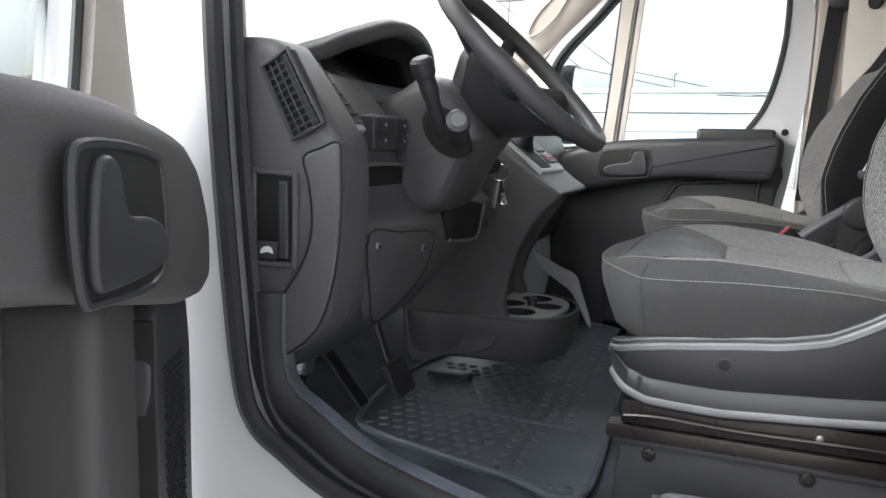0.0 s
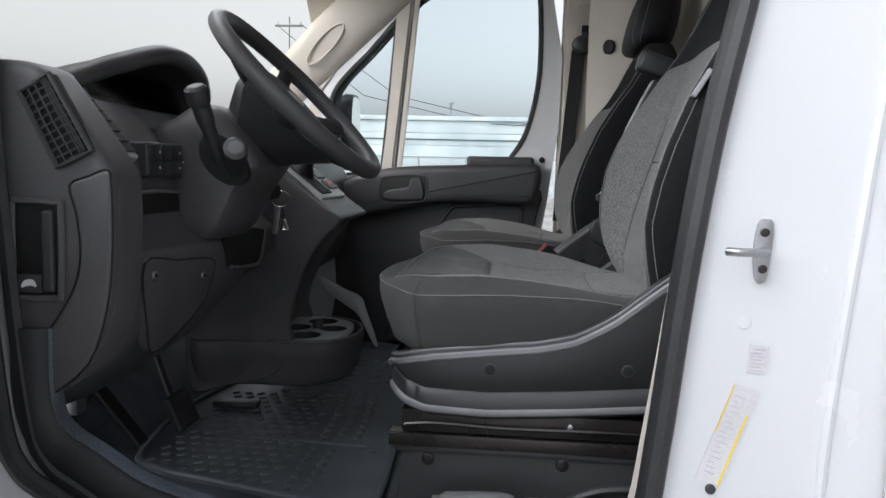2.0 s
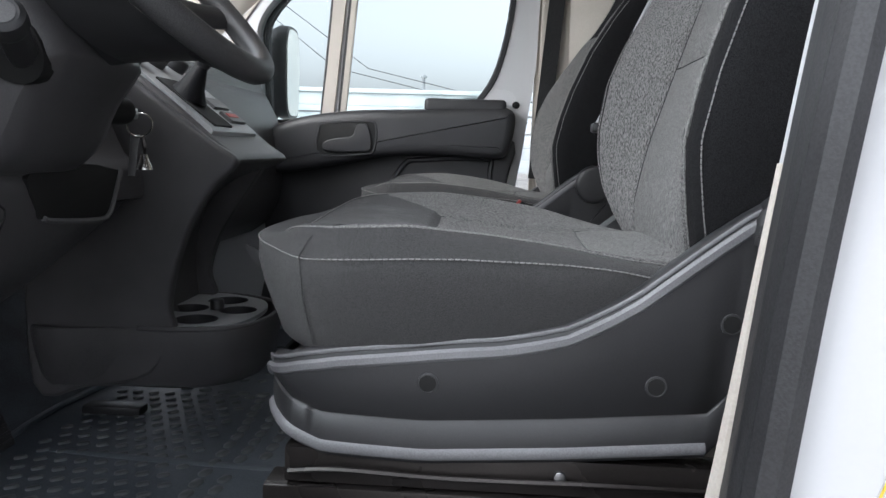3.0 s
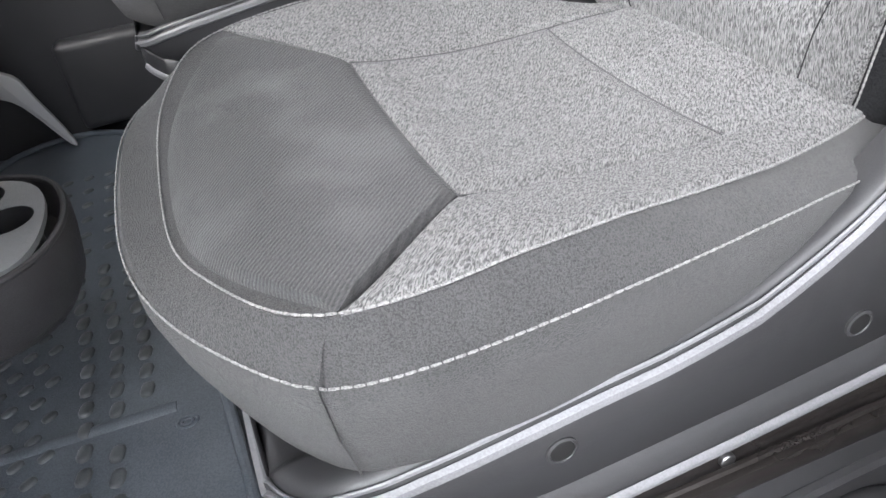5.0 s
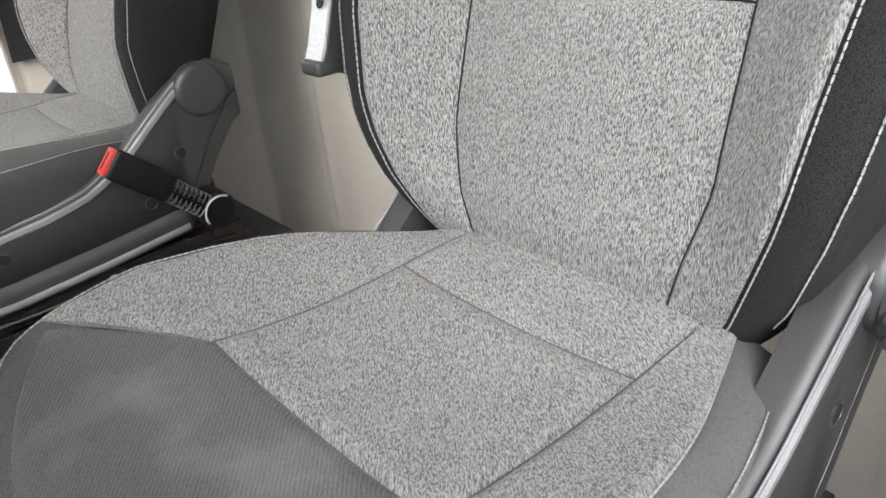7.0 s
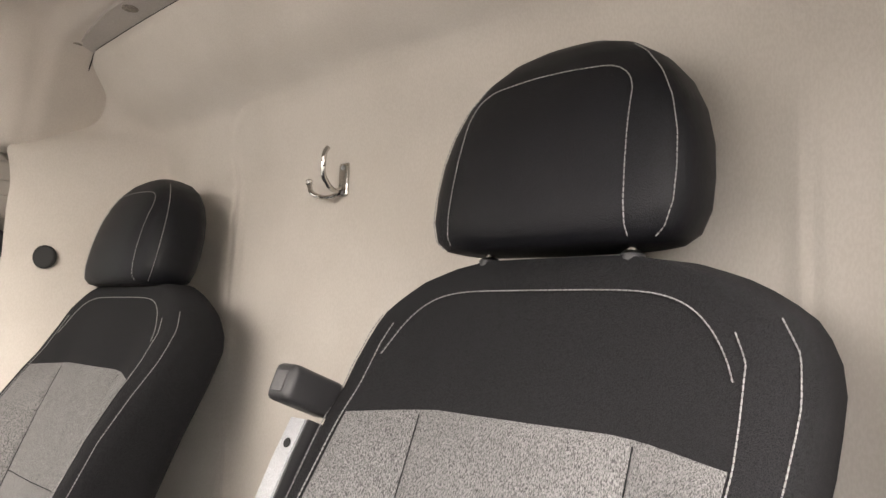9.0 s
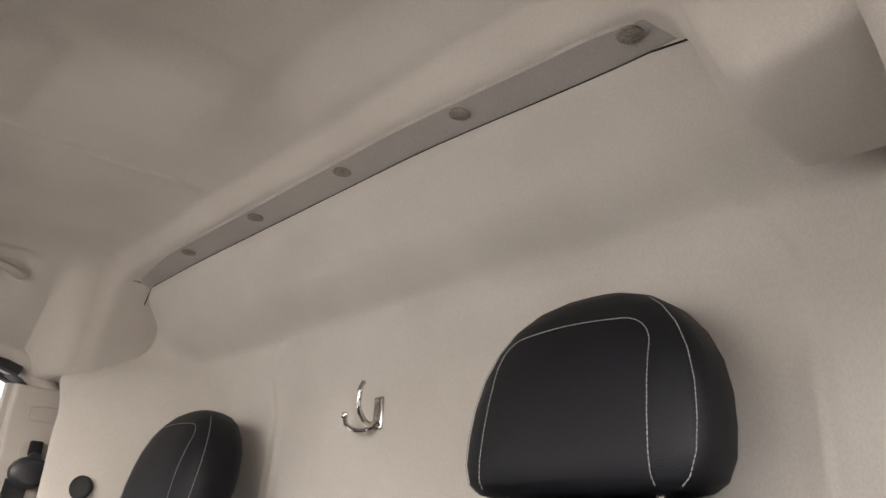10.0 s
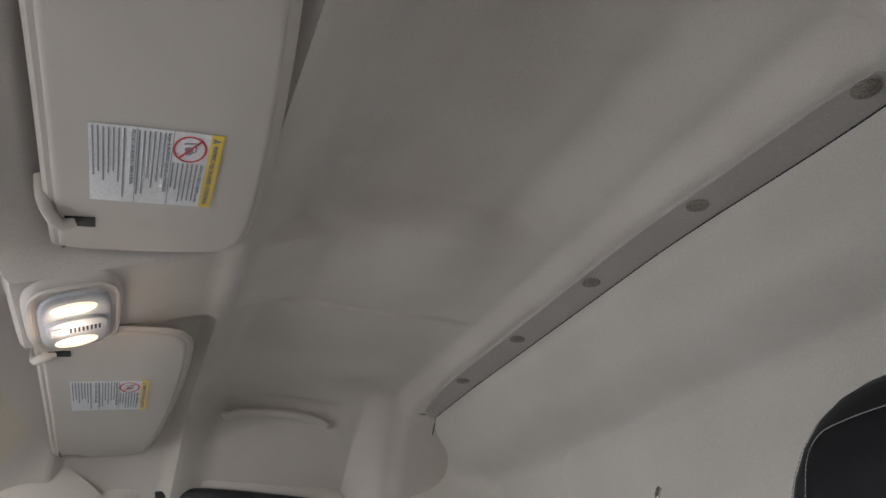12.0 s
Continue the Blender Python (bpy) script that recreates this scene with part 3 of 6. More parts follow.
        for i in range(9):
            bmesh.ops.bisect_plane(rest, geom=rest.verts[:] + rest.edges[:] + rest.faces[:], plane_co=(0.26 + 0.022 * i, 0, 0), plane_no=(1, 0, 0))
        for v in rest.verts:
            v.co.y -= 0.012 * ss(0.40, 0.25, v.co.x) * min(1.0, max(0.0, (v.co.y - 0.05) / 0.12))
            v.co.y -= 0.070 * ss(0.54, 0.88, v.co.x) * min(1.0, max(0.0, (v.co.y - 0.05) / 0.12))
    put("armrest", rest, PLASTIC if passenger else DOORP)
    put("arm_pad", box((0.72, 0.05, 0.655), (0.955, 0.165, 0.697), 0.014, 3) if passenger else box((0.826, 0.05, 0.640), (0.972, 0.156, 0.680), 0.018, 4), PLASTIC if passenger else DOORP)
    e_ = 0.0 if passenger else 0.025
    recess = smoothed([(0.425, 0.528), (0.42, 0.60), (0.45, 0.618), (0.56, 0.625), (0.585, 0.61), (0.58, 0.545), (0.55, 0.532)], 4)
    recess = [(x + 2.0 * e_, z) for x, z in recess]
    # thin black plate paints the shade of the hollow behind the pull
    r = put("pull_recess_shade", slab(recess, "y", 0.174 + e_, 0.1758 + e_, 0.001), BLACK)
    put("recess_rim", tube([(x, 0.1745 + e_, z) for x, z in recess], 0.0035, 6, True, up=(0, 1, 0)), PLASTIC, r)
    lever = smoothed([(0.44, 0.538), (0.435, 0.562), (0.47, 0.575), (0.515, 0.582), (0.53, 0.612), (0.553, 0.618), (0.567, 0.60), (0.572, 0.548), (0.54, 0.538)], 4)
    lever = [(x + 2.0 * e_, z) for x, z in lever]
    put("door_pull", slab(lever, "y", 0.174 + e_, 0.1825 + e_, 0.004, 3), PLASTIC, lab="black door release lever")
    if passenger:
        pocket = smoothed([(0.62, 0.40), (0.66, 0.505), (0.72, 0.52), (0.90, 0.53), (0.915, 0.50), (0.895, 0.40), (0.80, 0.37)], 3)
        put("pocket_rim", tube([(x, 0.107, z) for x, z in pocket], 0.008, 6, True, up=(0, 1, 0)), PLASTIC)
        put("screw_cover", knob((0.985, 0.044, 0.690), (0, 1, 0), 0.011, 0.006), BLACK, lab="black round cover")
        put("map_pocket", box((0.44, 0.09, 0.02), (0.90, 0.15, 0.22), 0.02, 3), PLASTIC)
    else:
        put("pocket_wall", slab(smoothed([(0.66, -0.02), (0.645, 0.20), (0.64, 0.40), (0.68, 0.450), (0.86, 0.470), (0.90, 0.26), (0.88, -0.02)], 4), "y", 0.05, 0.098, 0.010, 3), DOORP)
        put("pocket_end", slab(smoothed([(0.340, -0.02), (0.340, 0.495), (0.430, 0.500), (0.446, 0.44), (0.452, 0.30), (0.446, 0.14), (0.43, -0.02)], 4), "y", 0.05, 0.140, 0.022, 4), DOORP, lab="rounded end of the door pocket")
        gr = put("speaker_grille", slab(smoothed([(0.235, 0.0), (0.228, 0.2), (0.232, 0.455), (0.350, 0.462), (0.345, 0.2), (0.34, 0.0)], 4), "y", 0.1, 0.158, 0.010, 3), PLASTIC, lab="perforated black plastic speaker grille")
        dots = bmesh.new()
        for i in range(10):
            for j in range(62):
                u, z = 0.262 + 0.0072 * i + (0.0031 if j % 2 else 0), 0.03 + 0.0062 * j
                if z < 0.41 + 0.003 * i:
                    box((u - 0.0016, 0.1575, z - 0.0016), (u + 0.0016, 0.1595, z + 0.0016), bm=dots)
        put("perforation", dots, BLACK, gr, smooth=False)
        put("grille_edge", box((0.350, 0.10, 0.0), (0.356, 0.156, 0.46), 0.001), BLACK)
    return ob


dvec = V((0.454, -0.891, 0)).normalized()
nvec = V((0.891, 0.454, 0)).normalized()
MD = Matrix(((dvec.x, nvec.x, 0, -0.52), (dvec.y, nvec.y, 0, -0.965), (0, 0, 1, 0), (0, 0, 0, 1)))
MP = Matrix(((1, 0, 0, -0.59), (0, -1, 0, 0.985), (0, 0, 1, 0), (0, 0, 0, 1)))
door("driver_door", MD, "wide open white van door with black inner panel", False)
door("passenger_door", MP, "closed white van door with black inner panel", True)

setting("trim_sill", slab(smoothed([(-0.385, 0.255), (-0.30, 0.212), (-0.238, 0.184), (-0.215, 0.13), (-0.176, 0.018), (-0.188, 0.012), (-0.245, 0.115), (-0.290, 0.150), (-0.36, 0.20)], 3), "y", 0.812, 0.830, 0.004), WHITE, "white painted sill edge at the passenger door", "sill")
setting("trim_pillar_rear", slab([(0.44, -0.05), (0.452, 1.28), (0.80, 1.28), (0.82, -0.05)], "y", 0.948, 0.982, 0.004), BEIGE, "beige panel between belt pillar and partition", "trim")


# ---- seats ----
def make_seat(name, dx, dy, label, driver, recline=0.0):
    """A captain's chair on its rails; dx, dy shift it from the driver's place."""
    yc = -0.4480
    ob = thing(name, (0.33 + dx, yc + dy, 0.0), label, "seat", "cab seats")
    sh = V((dx, dy, 0))

    lay = Matrix.Translation((0.56, 0, 0.45)) @ Matrix.Rotation(radians(recline), 4, "Y") @ Matrix.Translation((-0.56, 0, -0.45))
    up = {"backrest", "back_panel", "bolster", "top_panel", "headrest", "headrest_post", "post_sleeve"}

    def put(nm, bm, material, parent=None, lab="", **k):
        if nm in up or (parent and parent.name.split(".")[0] in up):
            bmesh.ops.transform(bm, matrix=lay, verts=bm.verts)
        bmesh.ops.translate(bm, verts=bm.verts, vec=sh)
        return part(nm, bm, material, parent or ob, lab, **k)

    # cushion
    HW = 0.2235

    def front(q):
        return 0.155 - 0.085 * (1 - min(1, abs(q)) ** 2.8)

    OUTB = ((0.155, 0.2225), (0.20, 0.2300), (0.254, 0.2315), (0.292, 0.2295), (0.34, 0.2235), (0.393, 0.216), (0.425, 0.209), (0.46, 0.199), (0.495, 0.188), (0.545, 0.170))
    INB = ((0.155, 0.228), (0.187, 0.241), (0.26, 0.255), (0.337, 0.249), (0.409, 0.228), (0.461, 0.204), (0.496, 0.184), (0.545, 0.160))
    outline = []
    for i in range(25):
        x = 0.545 - 0.39 * i / 24
        outline.append((x, -key(x, OUTB)))
    for i in range(1, 32):
        q = -1 + 2 * i / 32
        q = math.copysign(abs(q) ** 0.8, q)
        outline.append((front(q) - 0.012 * ss(0.04, 0.2, HW * q) * ss(1.0, 0.8, q), (0.2225 if q < 0 else 0.228) * q))
    for i in range(25):
        x = 0.155 + 0.39 * i / 24
        outline.append((x, key(x, INB)))
    for _ in range(3):
        outline = [outline[0]] + [tuple(0.25 * a + 0.5 * b + 0.25 * c for a, b, c in zip(outline[i - 1], outline[i], outline[i + 1])) for i in range(1, len(outline) - 1)] + [outline[-1]]
    fore = len(outline)
    outline += [(0.545, outline[-1][1] * (1 - 2 * i / 14)) for i in range(1, 14)]

    def inset(d):
        """The outline moved inwards by d metres."""
        res = []
        n = len(outline)
        for i, (x, y) in enumerate(outline):
            a, b = outline[max(0, i - 1)], outline[i if i == fore - 1 else (i + 1) % n]
            if i >= fore:
                res.append((x, y))
                continue
            t = V((b[0] - a[0], b[1] - a[1])).normalized()
            nx, ny = -t.y, t.x
            if nx * (0.33 - x) + ny * (0 - y) < 0:
                nx, ny = -nx, -ny
            dd = d(x, y) if callable(d) else d
            res.append((x + nx * dd, y + ny * dd))
        return res

    def top(x, y):
        """Height of the padded top: a shallow bowl whose rim falls towards the backrest."""
        mid = 0.4535 - 0.018 * math.sin(math.pi * min(1, max(0, (x - 0.25) / 0.27))) + 0.010 * ss(0.30, 0.17, x) - 0.018 * ss(0.16, 0.075, x)
        rim = key(x, ((0.07, 0.462), (0.10, 0.474), (0.16, 0.4745), (0.254, 0.479), (0.291, 0.477), (0.322, 0.475), (0.396, 0.465), (0.432, 0.457), (0.505, 0.442), (0.55, 0.438)))
        rim += 0.007 * ss(0.0, 0.2, y) * ss(0.52, 0.40, x)
        half = key(x, INB if y > 0 else OUTB) - 0.020
        return mid + (rim - mid) * min(1.0, abs(y) / half) ** 2.2

    def w3(x, y, z):
        return (x, yc + y, z)

    upper = lambda x, y: 0.0160 + 0.008 * ss(0.20, 0.32, x) + 0.006 * ss(0.36, 0.50, x) + 0.010 * ss(0.14, 0.085, x)
    low = lambda x: key(x, ((0.08, 0.4535), (0.118, 0.4515), (0.153, 0.4465), (0.254, 0.452), (0.30, 0.453), (0.393, 0.450), (0.44, 0.445), (0.495, 0.434), (0.545, 0.424)))
    rings = []
    for d, z in ((0.06, 0.345), (0.036, 0.347), (0.024, 0.356), (0.013, 0.385), (0.004, 0.412), (-0.001, 0.434)):
        rings.append([w3(x, y, min(z, low(x) - 0.004 - (0.434 - z) * 0.5)) for x, y in inset(d)])
    rings.append([w3(x, y, low(x)) for x, y in outline])
    rings.append([w3(x, y, low(x) + 0.0035) for x, y in inset(0.003)])
    rings.append([w3(x, y, 0.5 * (low(x) + top(x, y)) + 0.004) for x, y in inset(lambda x, y: upper(x, y) * 0.5)])
    e0 = inset(upper)
    for k in range(9):
        f = 1 - k / 9
        rings.append([w3(0.36 + (x - 0.36) * f, y * f, top(0.36 + (x - 0.36) * f, y * f) - (0.006 if k else 0)) for x, y in e0])
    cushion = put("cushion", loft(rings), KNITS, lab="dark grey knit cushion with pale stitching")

    def patch(nm, f, nu, nv, material, puff=0.004, edge=0.12, parent=None, zf=None, normal=(0, 0, 1), lab=""):
        """A sewn panel laid over the padding, tucked in along its seams."""
        zf = zf or (lambda x, y: V(w3(x, y, top(x, y))))
        N = V(normal)

        def g(u, v):
            d = min(1, min(u, 1 - u, v, 1 - v) / edge)
            x, y = f(u, v)
            return zf(x, y) + N * (0.0002 + puff * math.sqrt(max(0, 1 - (1 - d) ** 2)))

        return put(nm, sheet(g, nu, nv, N * -0.004), material, parent or cushion, lab)

    FX, MX, BX, IY = 0.260, 0.440, 0.512, 0.1215
    patch("seat_panel", lambda u, v: (FX + (MX - FX) * u, -IY + 2 * IY * v), 20, 26, FABRIC, 0.0040, 0.06, lab="pale grey woven boucle panel")
    patch("seat_panel", lambda u, v: (MX + (0.545 - MX) * u, -IY + 2 * IY * v), 14, 26, FABRIC, 0.0040, 0.08, lab="pale grey woven boucle panel")
    for s in (-1, 1):
        def strip(u, v, s=s):
            x0, x1 = 0.172 + (FX - 0.172) * v, 0.545
            x = x0 + (x1 - x0) * u
            yo = key(x, INB if s > 0 else OUTB) - upper(x, 0) - 0.002
            return (x, s * (yo + (IY - yo) * v))
        patch("side_panel", strip, 30, 14, FABRIC, 0.0042, 0.12, lab="pale grey woven boucle side strip")

    def fpatch(u, v):
        y = -0.203 + 0.406 * v
        a = abs(y)
        back = FX if a <= IY else FX - (a - IY) / (0.203 - IY) * (FX - 0.172)
        fr = front(a / 0.2) + 0.033 - 0.016 * (a / 0.2) ** 4
        return (fr + (back - fr) * u, y)
    patch("front_panel", fpatch, 20, 34, KNIT, 0.0045, 0.05, lab="smooth dark grey knit front panel")

    for a_, b_ in (((FX, -IY), (FX, IY)), ((MX, -IY), (MX, IY)), ((FX, -IY), (0.54, -IY)), ((FX, IY), (0.54, IY))):
        put("seam", tube([w3(a_[0] + (b_[0] - a_[0]) * k, a_[1] + (b_[1] - a_[1]) * k, top(a_[0] + (b_[0] - a_[0]) * k, a_[1] + (b_[1] - a_[1]) * k) + 0.0002) for k in np.linspace(0, 1, 20)], 0.0010, 6), KNITS, cushion)
    up_line = [w3(x, y, top(x, y) + 0.0014) for x, y in inset(lambda x, y: upper(x, y) + 0.0005)][:fore]
    low_line = [w3(x, y, low(x) + 0.001) for x, y in inset(-0.0008)][:fore]
    put("stitching", stitches(up_line, 0.0050, 0.0008, 0.00085), STITCH, cushion, "pale grey stitching")
    put("stitching", stitches(low_line, 0.0050, 0.0008, 0.00085), STITCH, cushion, "pale grey stitching")
    for s in (-1, 1):
        put("seam", tube([w3(0.170, s * 0.203, 0.4735), w3(0.160, s * 0.212, 0.465), w3(0.153, s * 0.2195, 0.450), w3(0.156, s * 0.2165, 0.41), w3(0.162, s * 0.2015, 0.365)], 0.0008, 5), KNITS, cushion)

    # backrest: rows by height, an egg-shaped outline, bolsters standing forward of a flat middle
    yb_ = yc + 0.0105

    def fx(z):
        return key(z, ((0.36, 0.545), (0.430, 0.533), (0.452, 0.522), (0.49, 0.5205), (0.576, 0.541), (0.667, 0.568), (0.773, 0.600), (0.857, 0.630), (0.905, 0.645), (0.96, 0.662), (1.02, 0.678)))

    def ridge(z, y):
        """Front of the bolsters; the inboard one stands further forward."""
        if y > 0:
            return key(z, ((0.40, 0.532), (0.43, 0.522), (0.47, 0.498), (0.507, 0.482), (0.545, 0.475), (0.583, 0.474), (0.651, 0.485), (0.701, 0.506), (0.761, 0.541), (0.83, 0.586), (0.88, 0.622), (0.93, 0.648), (1.02, 0.680)))
        return key(z, ((0.40, 0.538), (0.43, 0.531), (0.50, 0.512), (0.541, 0.503), (0.567, 0.500), (0.625, 0.509), (0.681, 0.524), (0.76, 0.553), (0.83, 0.590), (0.88, 0.622), (0.93, 0.648), (1.02, 0.680)))

    def inner(z):
        return key(z, ((0.36, 0.095), (0.42, 0.128), (0.45, 0.146), (0.50, 0.164), (0.54, 0.1775), (0.566, 0.184), (0.63, 0.1925), (0.69, 0.200), (0.76, 0.211), (0.85, 0.215), (0.93, 0.208), (0.965, 0.19), (1.0, 0.15), (1.02, 0.09)))

    def hw(z):
        return key(z, ((0.36, 0.12), (0.40, 0.142), (0.44, 0.172), (0.48, 0.196), (0.54, 0.2165), (0.58, 0.2265), (0.625, 0.2335), (0.681, 0.240), (0.76, 0.249), (0.83, 0.260), (0.90, 0.264), (0.94, 0.257), (0.965, 0.241), (0.985, 0.216), (1.003, 0.180), (1.016, 0.138), (1.022, 0.09)))

    JY = 0.1255

    def face(z, y):
        a, wi, wo = abs(y), inner(z), hw(z)
        m, r = fx(z) - 0.004 * math.cos(min(1, a / JY) * math.pi / 2), ridge(z, y)
        j = min(JY, wi * 0.70)
        if a <= wi:
            x = m + (r - m) * ss(j - 0.012, wi + 0.012, a) * 1.0 if a > j - 0.012 else m
        else:
            edge = m + (r - m) * ss(j - 0.012, wi + 0.012, wi)
            k = min(1, (a - wi) / max(0.005, wo - wi))
            x = edge + (r - edge) * min(1, k * 2.5) + 0.022 * max(0, k - 0.45) ** 2 / 0.3
        return V((x, yb_ + y, z))

    Z = [0.37, 0.39, 0.41, 0.43, 0.45, 0.475, 0.50, 0.53, 0.56, 0.60, 0.64, 0.68, 0.72, 0.76, 0.80, 0.84, 0.875, 0.905, 0.93, 0.95, 0.965, 0.978, 0.99, 1.0, 1.008, 1.015, 1.020, 1.022]
    rings = []
    for z in Z:
        w, wi = hw(z), inner(z)
        tk = 0.105 * (1 - 0.40 * ss(0.90, 1.02, z))
        j = min(JY, wi * 0.70)
        half = [0, 0.3 * j, 0.6 * j, 0.85 * j, j, j + 0.2 * (wi - j), j + 0.4 * (wi - j), j + 0.6 * (wi - j), j + 0.8 * (wi - j), wi, wi + 0.2 * (w - wi), wi + 0.4 * (w - wi), wi + 0.6 * (w - wi), wi + 0.8 * (w - wi), w * 0.995]
        ring = [tuple(face(z, y)) for y in [-h for h in half[:0:-1]] + half]
        xb = fx(z) + tk
        for a, g in ((0.12, 1.006), (0.35, 1.014), (0.6, 1.010), (0.85, 0.985)):
            x0 = face(z, w).x
            ring.append((x0 + (xb - x0) * a, yb_ + w * g, z))
        ring += [(xb + 0.012 * math.cos(q * math.pi / 2), yb_ + w * q, z) for q in np.linspace(0.90, -0.90, 9)]
        for a, g in ((0.85, 0.985), (0.6, 1.010), (0.35, 1.014), (0.12, 1.006)):
            x0 = face(z, -w).x
            ring.append((x0 + (xb - x0) * a, yb_ - w * g, z))
        rings.append(ring)
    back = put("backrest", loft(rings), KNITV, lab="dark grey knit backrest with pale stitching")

    def bpatch(nm, f, nu, nv, material, puff=0.004, edge=0.1, lab=""):
        def g(u, v):
            d = min(1, min(u, 1 - u, v, 1 - v) / edge)
            z, y = f(u, v)
            return face(z, y) + V((-1, 0, 0.15)) * (0.0008 + puff * math.sqrt(max(0, 1 - (1 - d) ** 2)))
        return put(nm, sheet(g, nu, nv, (0.004, 0, 0)), material, back, lab)

    CZ = 0.664
    TZ = lambda y: 0.862 - 0.16 * max(0.0, abs(y) - 0.10) ** 1.2
    jy = lambda z: min(JY, inner(z) * 0.70)
    bpatch("back_panel", lambda u, v: (0.40 + (CZ - 0.40) * u, jy(0.40 + (CZ - 0.40) * u) * (2 * v - 1)), 30, 24, FABRICV, 0.0040, 0.05, "grey woven boucle panel")
    bpatch("back_panel", lambda u, v: (CZ + (TZ(JY * (2 * v - 1)) - CZ) * u, JY * (2 * v - 1)), 24, 24, FABRICV, 0.0040, 0.06, "grey woven boucle panel")

    def side_strip(u, v, sg):
        z = 0.405 + (TZ(0.125 + 0.085 * v) - 0.405) * u
        return z, sg * (jy(z) + (inner(z) - jy(z)) * v)

    for sg in (-1, 1):
        bpatch("side_panel", lambda u, v, sg=sg: side_strip(u, v, sg), 44, 14, FABRICV, 0.0040, 0.08, "grey woven boucle side strip")
        ln = [face(z, sg * (inner(z) + 0.004)) + V((-0.0022, 0, 0)) for z in np.linspace(0.42, 0.955, 60)]
        put("stitching", stitches(ln, 0.0050, 0.0008, 0.00085), STITCH, back, "pale grey stitching")
        ln = [face(z, sg * (inner(z) + 0.80 * (hw(z) - inner(z)))) + V((-0.0016, sg * 0.0012, 0)) for z in np.linspace(0.46, 0.965, 60)]
        put("stitching", stitches(ln, 0.0050, 0.0008, 0.00085), STITCH, back, "pale grey stitching")
    for sg in (-1, 1):
        put("seam", tube([face(z, sg * jy(z)) + V((-0.0010, 0, 0)) for z in np.linspace(0.42, 0.855, 40)], 0.0010, 6), KNITV, back)
    put("seam", tube([face(CZ, y) + V((-0.0008, 0, 0)) for y in np.linspace(-JY, JY, 24)], 0.0010, 6), KNITV, back)
    arch = []
    for i in range(61):
        y = -0.205 + 0.410 * i / 60
        arch.append(face(0.988 - 0.075 * (abs(y) / 0.205) ** 6, y) + V((-0.0020, 0, 0.0006)))
    put("stitching", stitches(arch, 0.0050, 0.0008, 0.00085), STITCH, back, "pale grey stitching")
    if driver:
        tag = pose(*(face(0.77, -0.235) + V((0.0, -0.010, 0))), 0, 30, 0)
        put("seam_tag", box((-0.003, -0.008, -0.022), (0.003, 0.006, 0.022), 0.001, m=tag), SILVER, back, "small pale woven tag in the seam")

    # headrest
    hx = 0.695
    HZ = [(0.962, 0.122, 0.042), (0.965, 0.136, 0.052), (0.975, 0.149, 0.060), (0.998, 0.157, 0.064), (1.030, 0.158, 0.065), (1.065, 0.155, 0.064), (1.100, 0.146, 0.061), (1.130, 0.131, 0.056), (1.157, 0.108, 0.048), (1.176, 0.080, 0.037), (1.187, 0.048, 0.024), (1.191, 0.015, 0.01)]
    HZ = [(1.030 + (a - 0.962) * 0.99, b * 0.99, c) for a, b, c in HZ]

    if not driver:
        HZ = [(1.010 + (a - 1.030) * 0.93, b, c) for a, b, c in HZ]

    rings = []
    for z, w, d in HZ:
        lean = 0.16 * (z - 1.06)
        ring = []
        for j in range(44):
            a = 2 * math.pi * j / 44
            c, s = math.cos(a), math.sin(a)
            ring.append((hx + lean + d * abs(c) ** 0.62 * (1 if c > 0 else -1), yb_ + w * abs(s) ** 0.72 * (1 if s > 0 else -1), z))
        rings.append(ring)
    head = put("headrest", loft(rings), LEATHER, lab="black leatherette headrest with pale stitching")

    def hsurf(z, y):
        w = key(z, [(a, b) for a, b, c in HZ])
        d = key(z, [(a, c) for a, b, c in HZ])
        sn = min(0.999, abs(y) / w) ** (1 / 0.72)
        return V((hx + 0.16 * (z - 1.06) - d * math.sqrt(max(0, 1 - sn * sn)) ** 0.62 - 0.0012, yb_ + y, z))

    zb, zt = HZ[0][0] + 0.005, HZ[0][0] + 0.178 * (1.0 if driver else 0.97)
    wl = 0.107 if driver else 0.104
    frame_line = [hsurf(z, -wl + 0.006 * ss(zb, zt, z)) for z in np.linspace(zb, zt - 0.034, 14)]
    frame_line += [hsurf(zt - 0.034 + 0.034 * math.sin(a), -wl + 0.006 + 0.037 * (1 - math.cos(a))) for a in np.linspace(0.2, math.pi / 2, 6)]
    frame_line += [hsurf(zt + 0.003 * math.sin(math.pi * k), -0.06 + 0.12 * k) for k in np.linspace(0.1, 0.9, 8)]
    frame_line += [hsurf(zt - 0.034 + 0.034 * math.sin(a), wl - 0.006 - 0.037 * (1 - math.cos(a))) for a in np.linspace(math.pi / 2, 0.2, 6)]
    frame_line += [hsurf(z, wl - 0.006 * ss(zb, zt, z)) for z in np.linspace(zt - 0.034, zb, 14)]
    put("stitching", stitches(frame_line, 0.0048, 0.0010, 0.00075), STITCH, head, "pale grey stitching")
    for sg in (-1, 1):
        ln = [hsurf(z, sg * 0.93 * key(z, [(a, b) for a, b, c in HZ])) + V((0, sg * 0.0008, 0)) for z in np.linspace(zb, HZ[-1][0] - 0.020, 28)]
        put("stitching", stitches(ln, 0.0048, 0.0010, 0.00075), STITCH, head, "pale grey stitching")
        put("headrest_post", rod((0.690, yb_ + sg * 0.088, 0.97), (0.690, yb_ + sg * 0.088, 1.06), 0.0055), CHROME, lab="bright steel post")
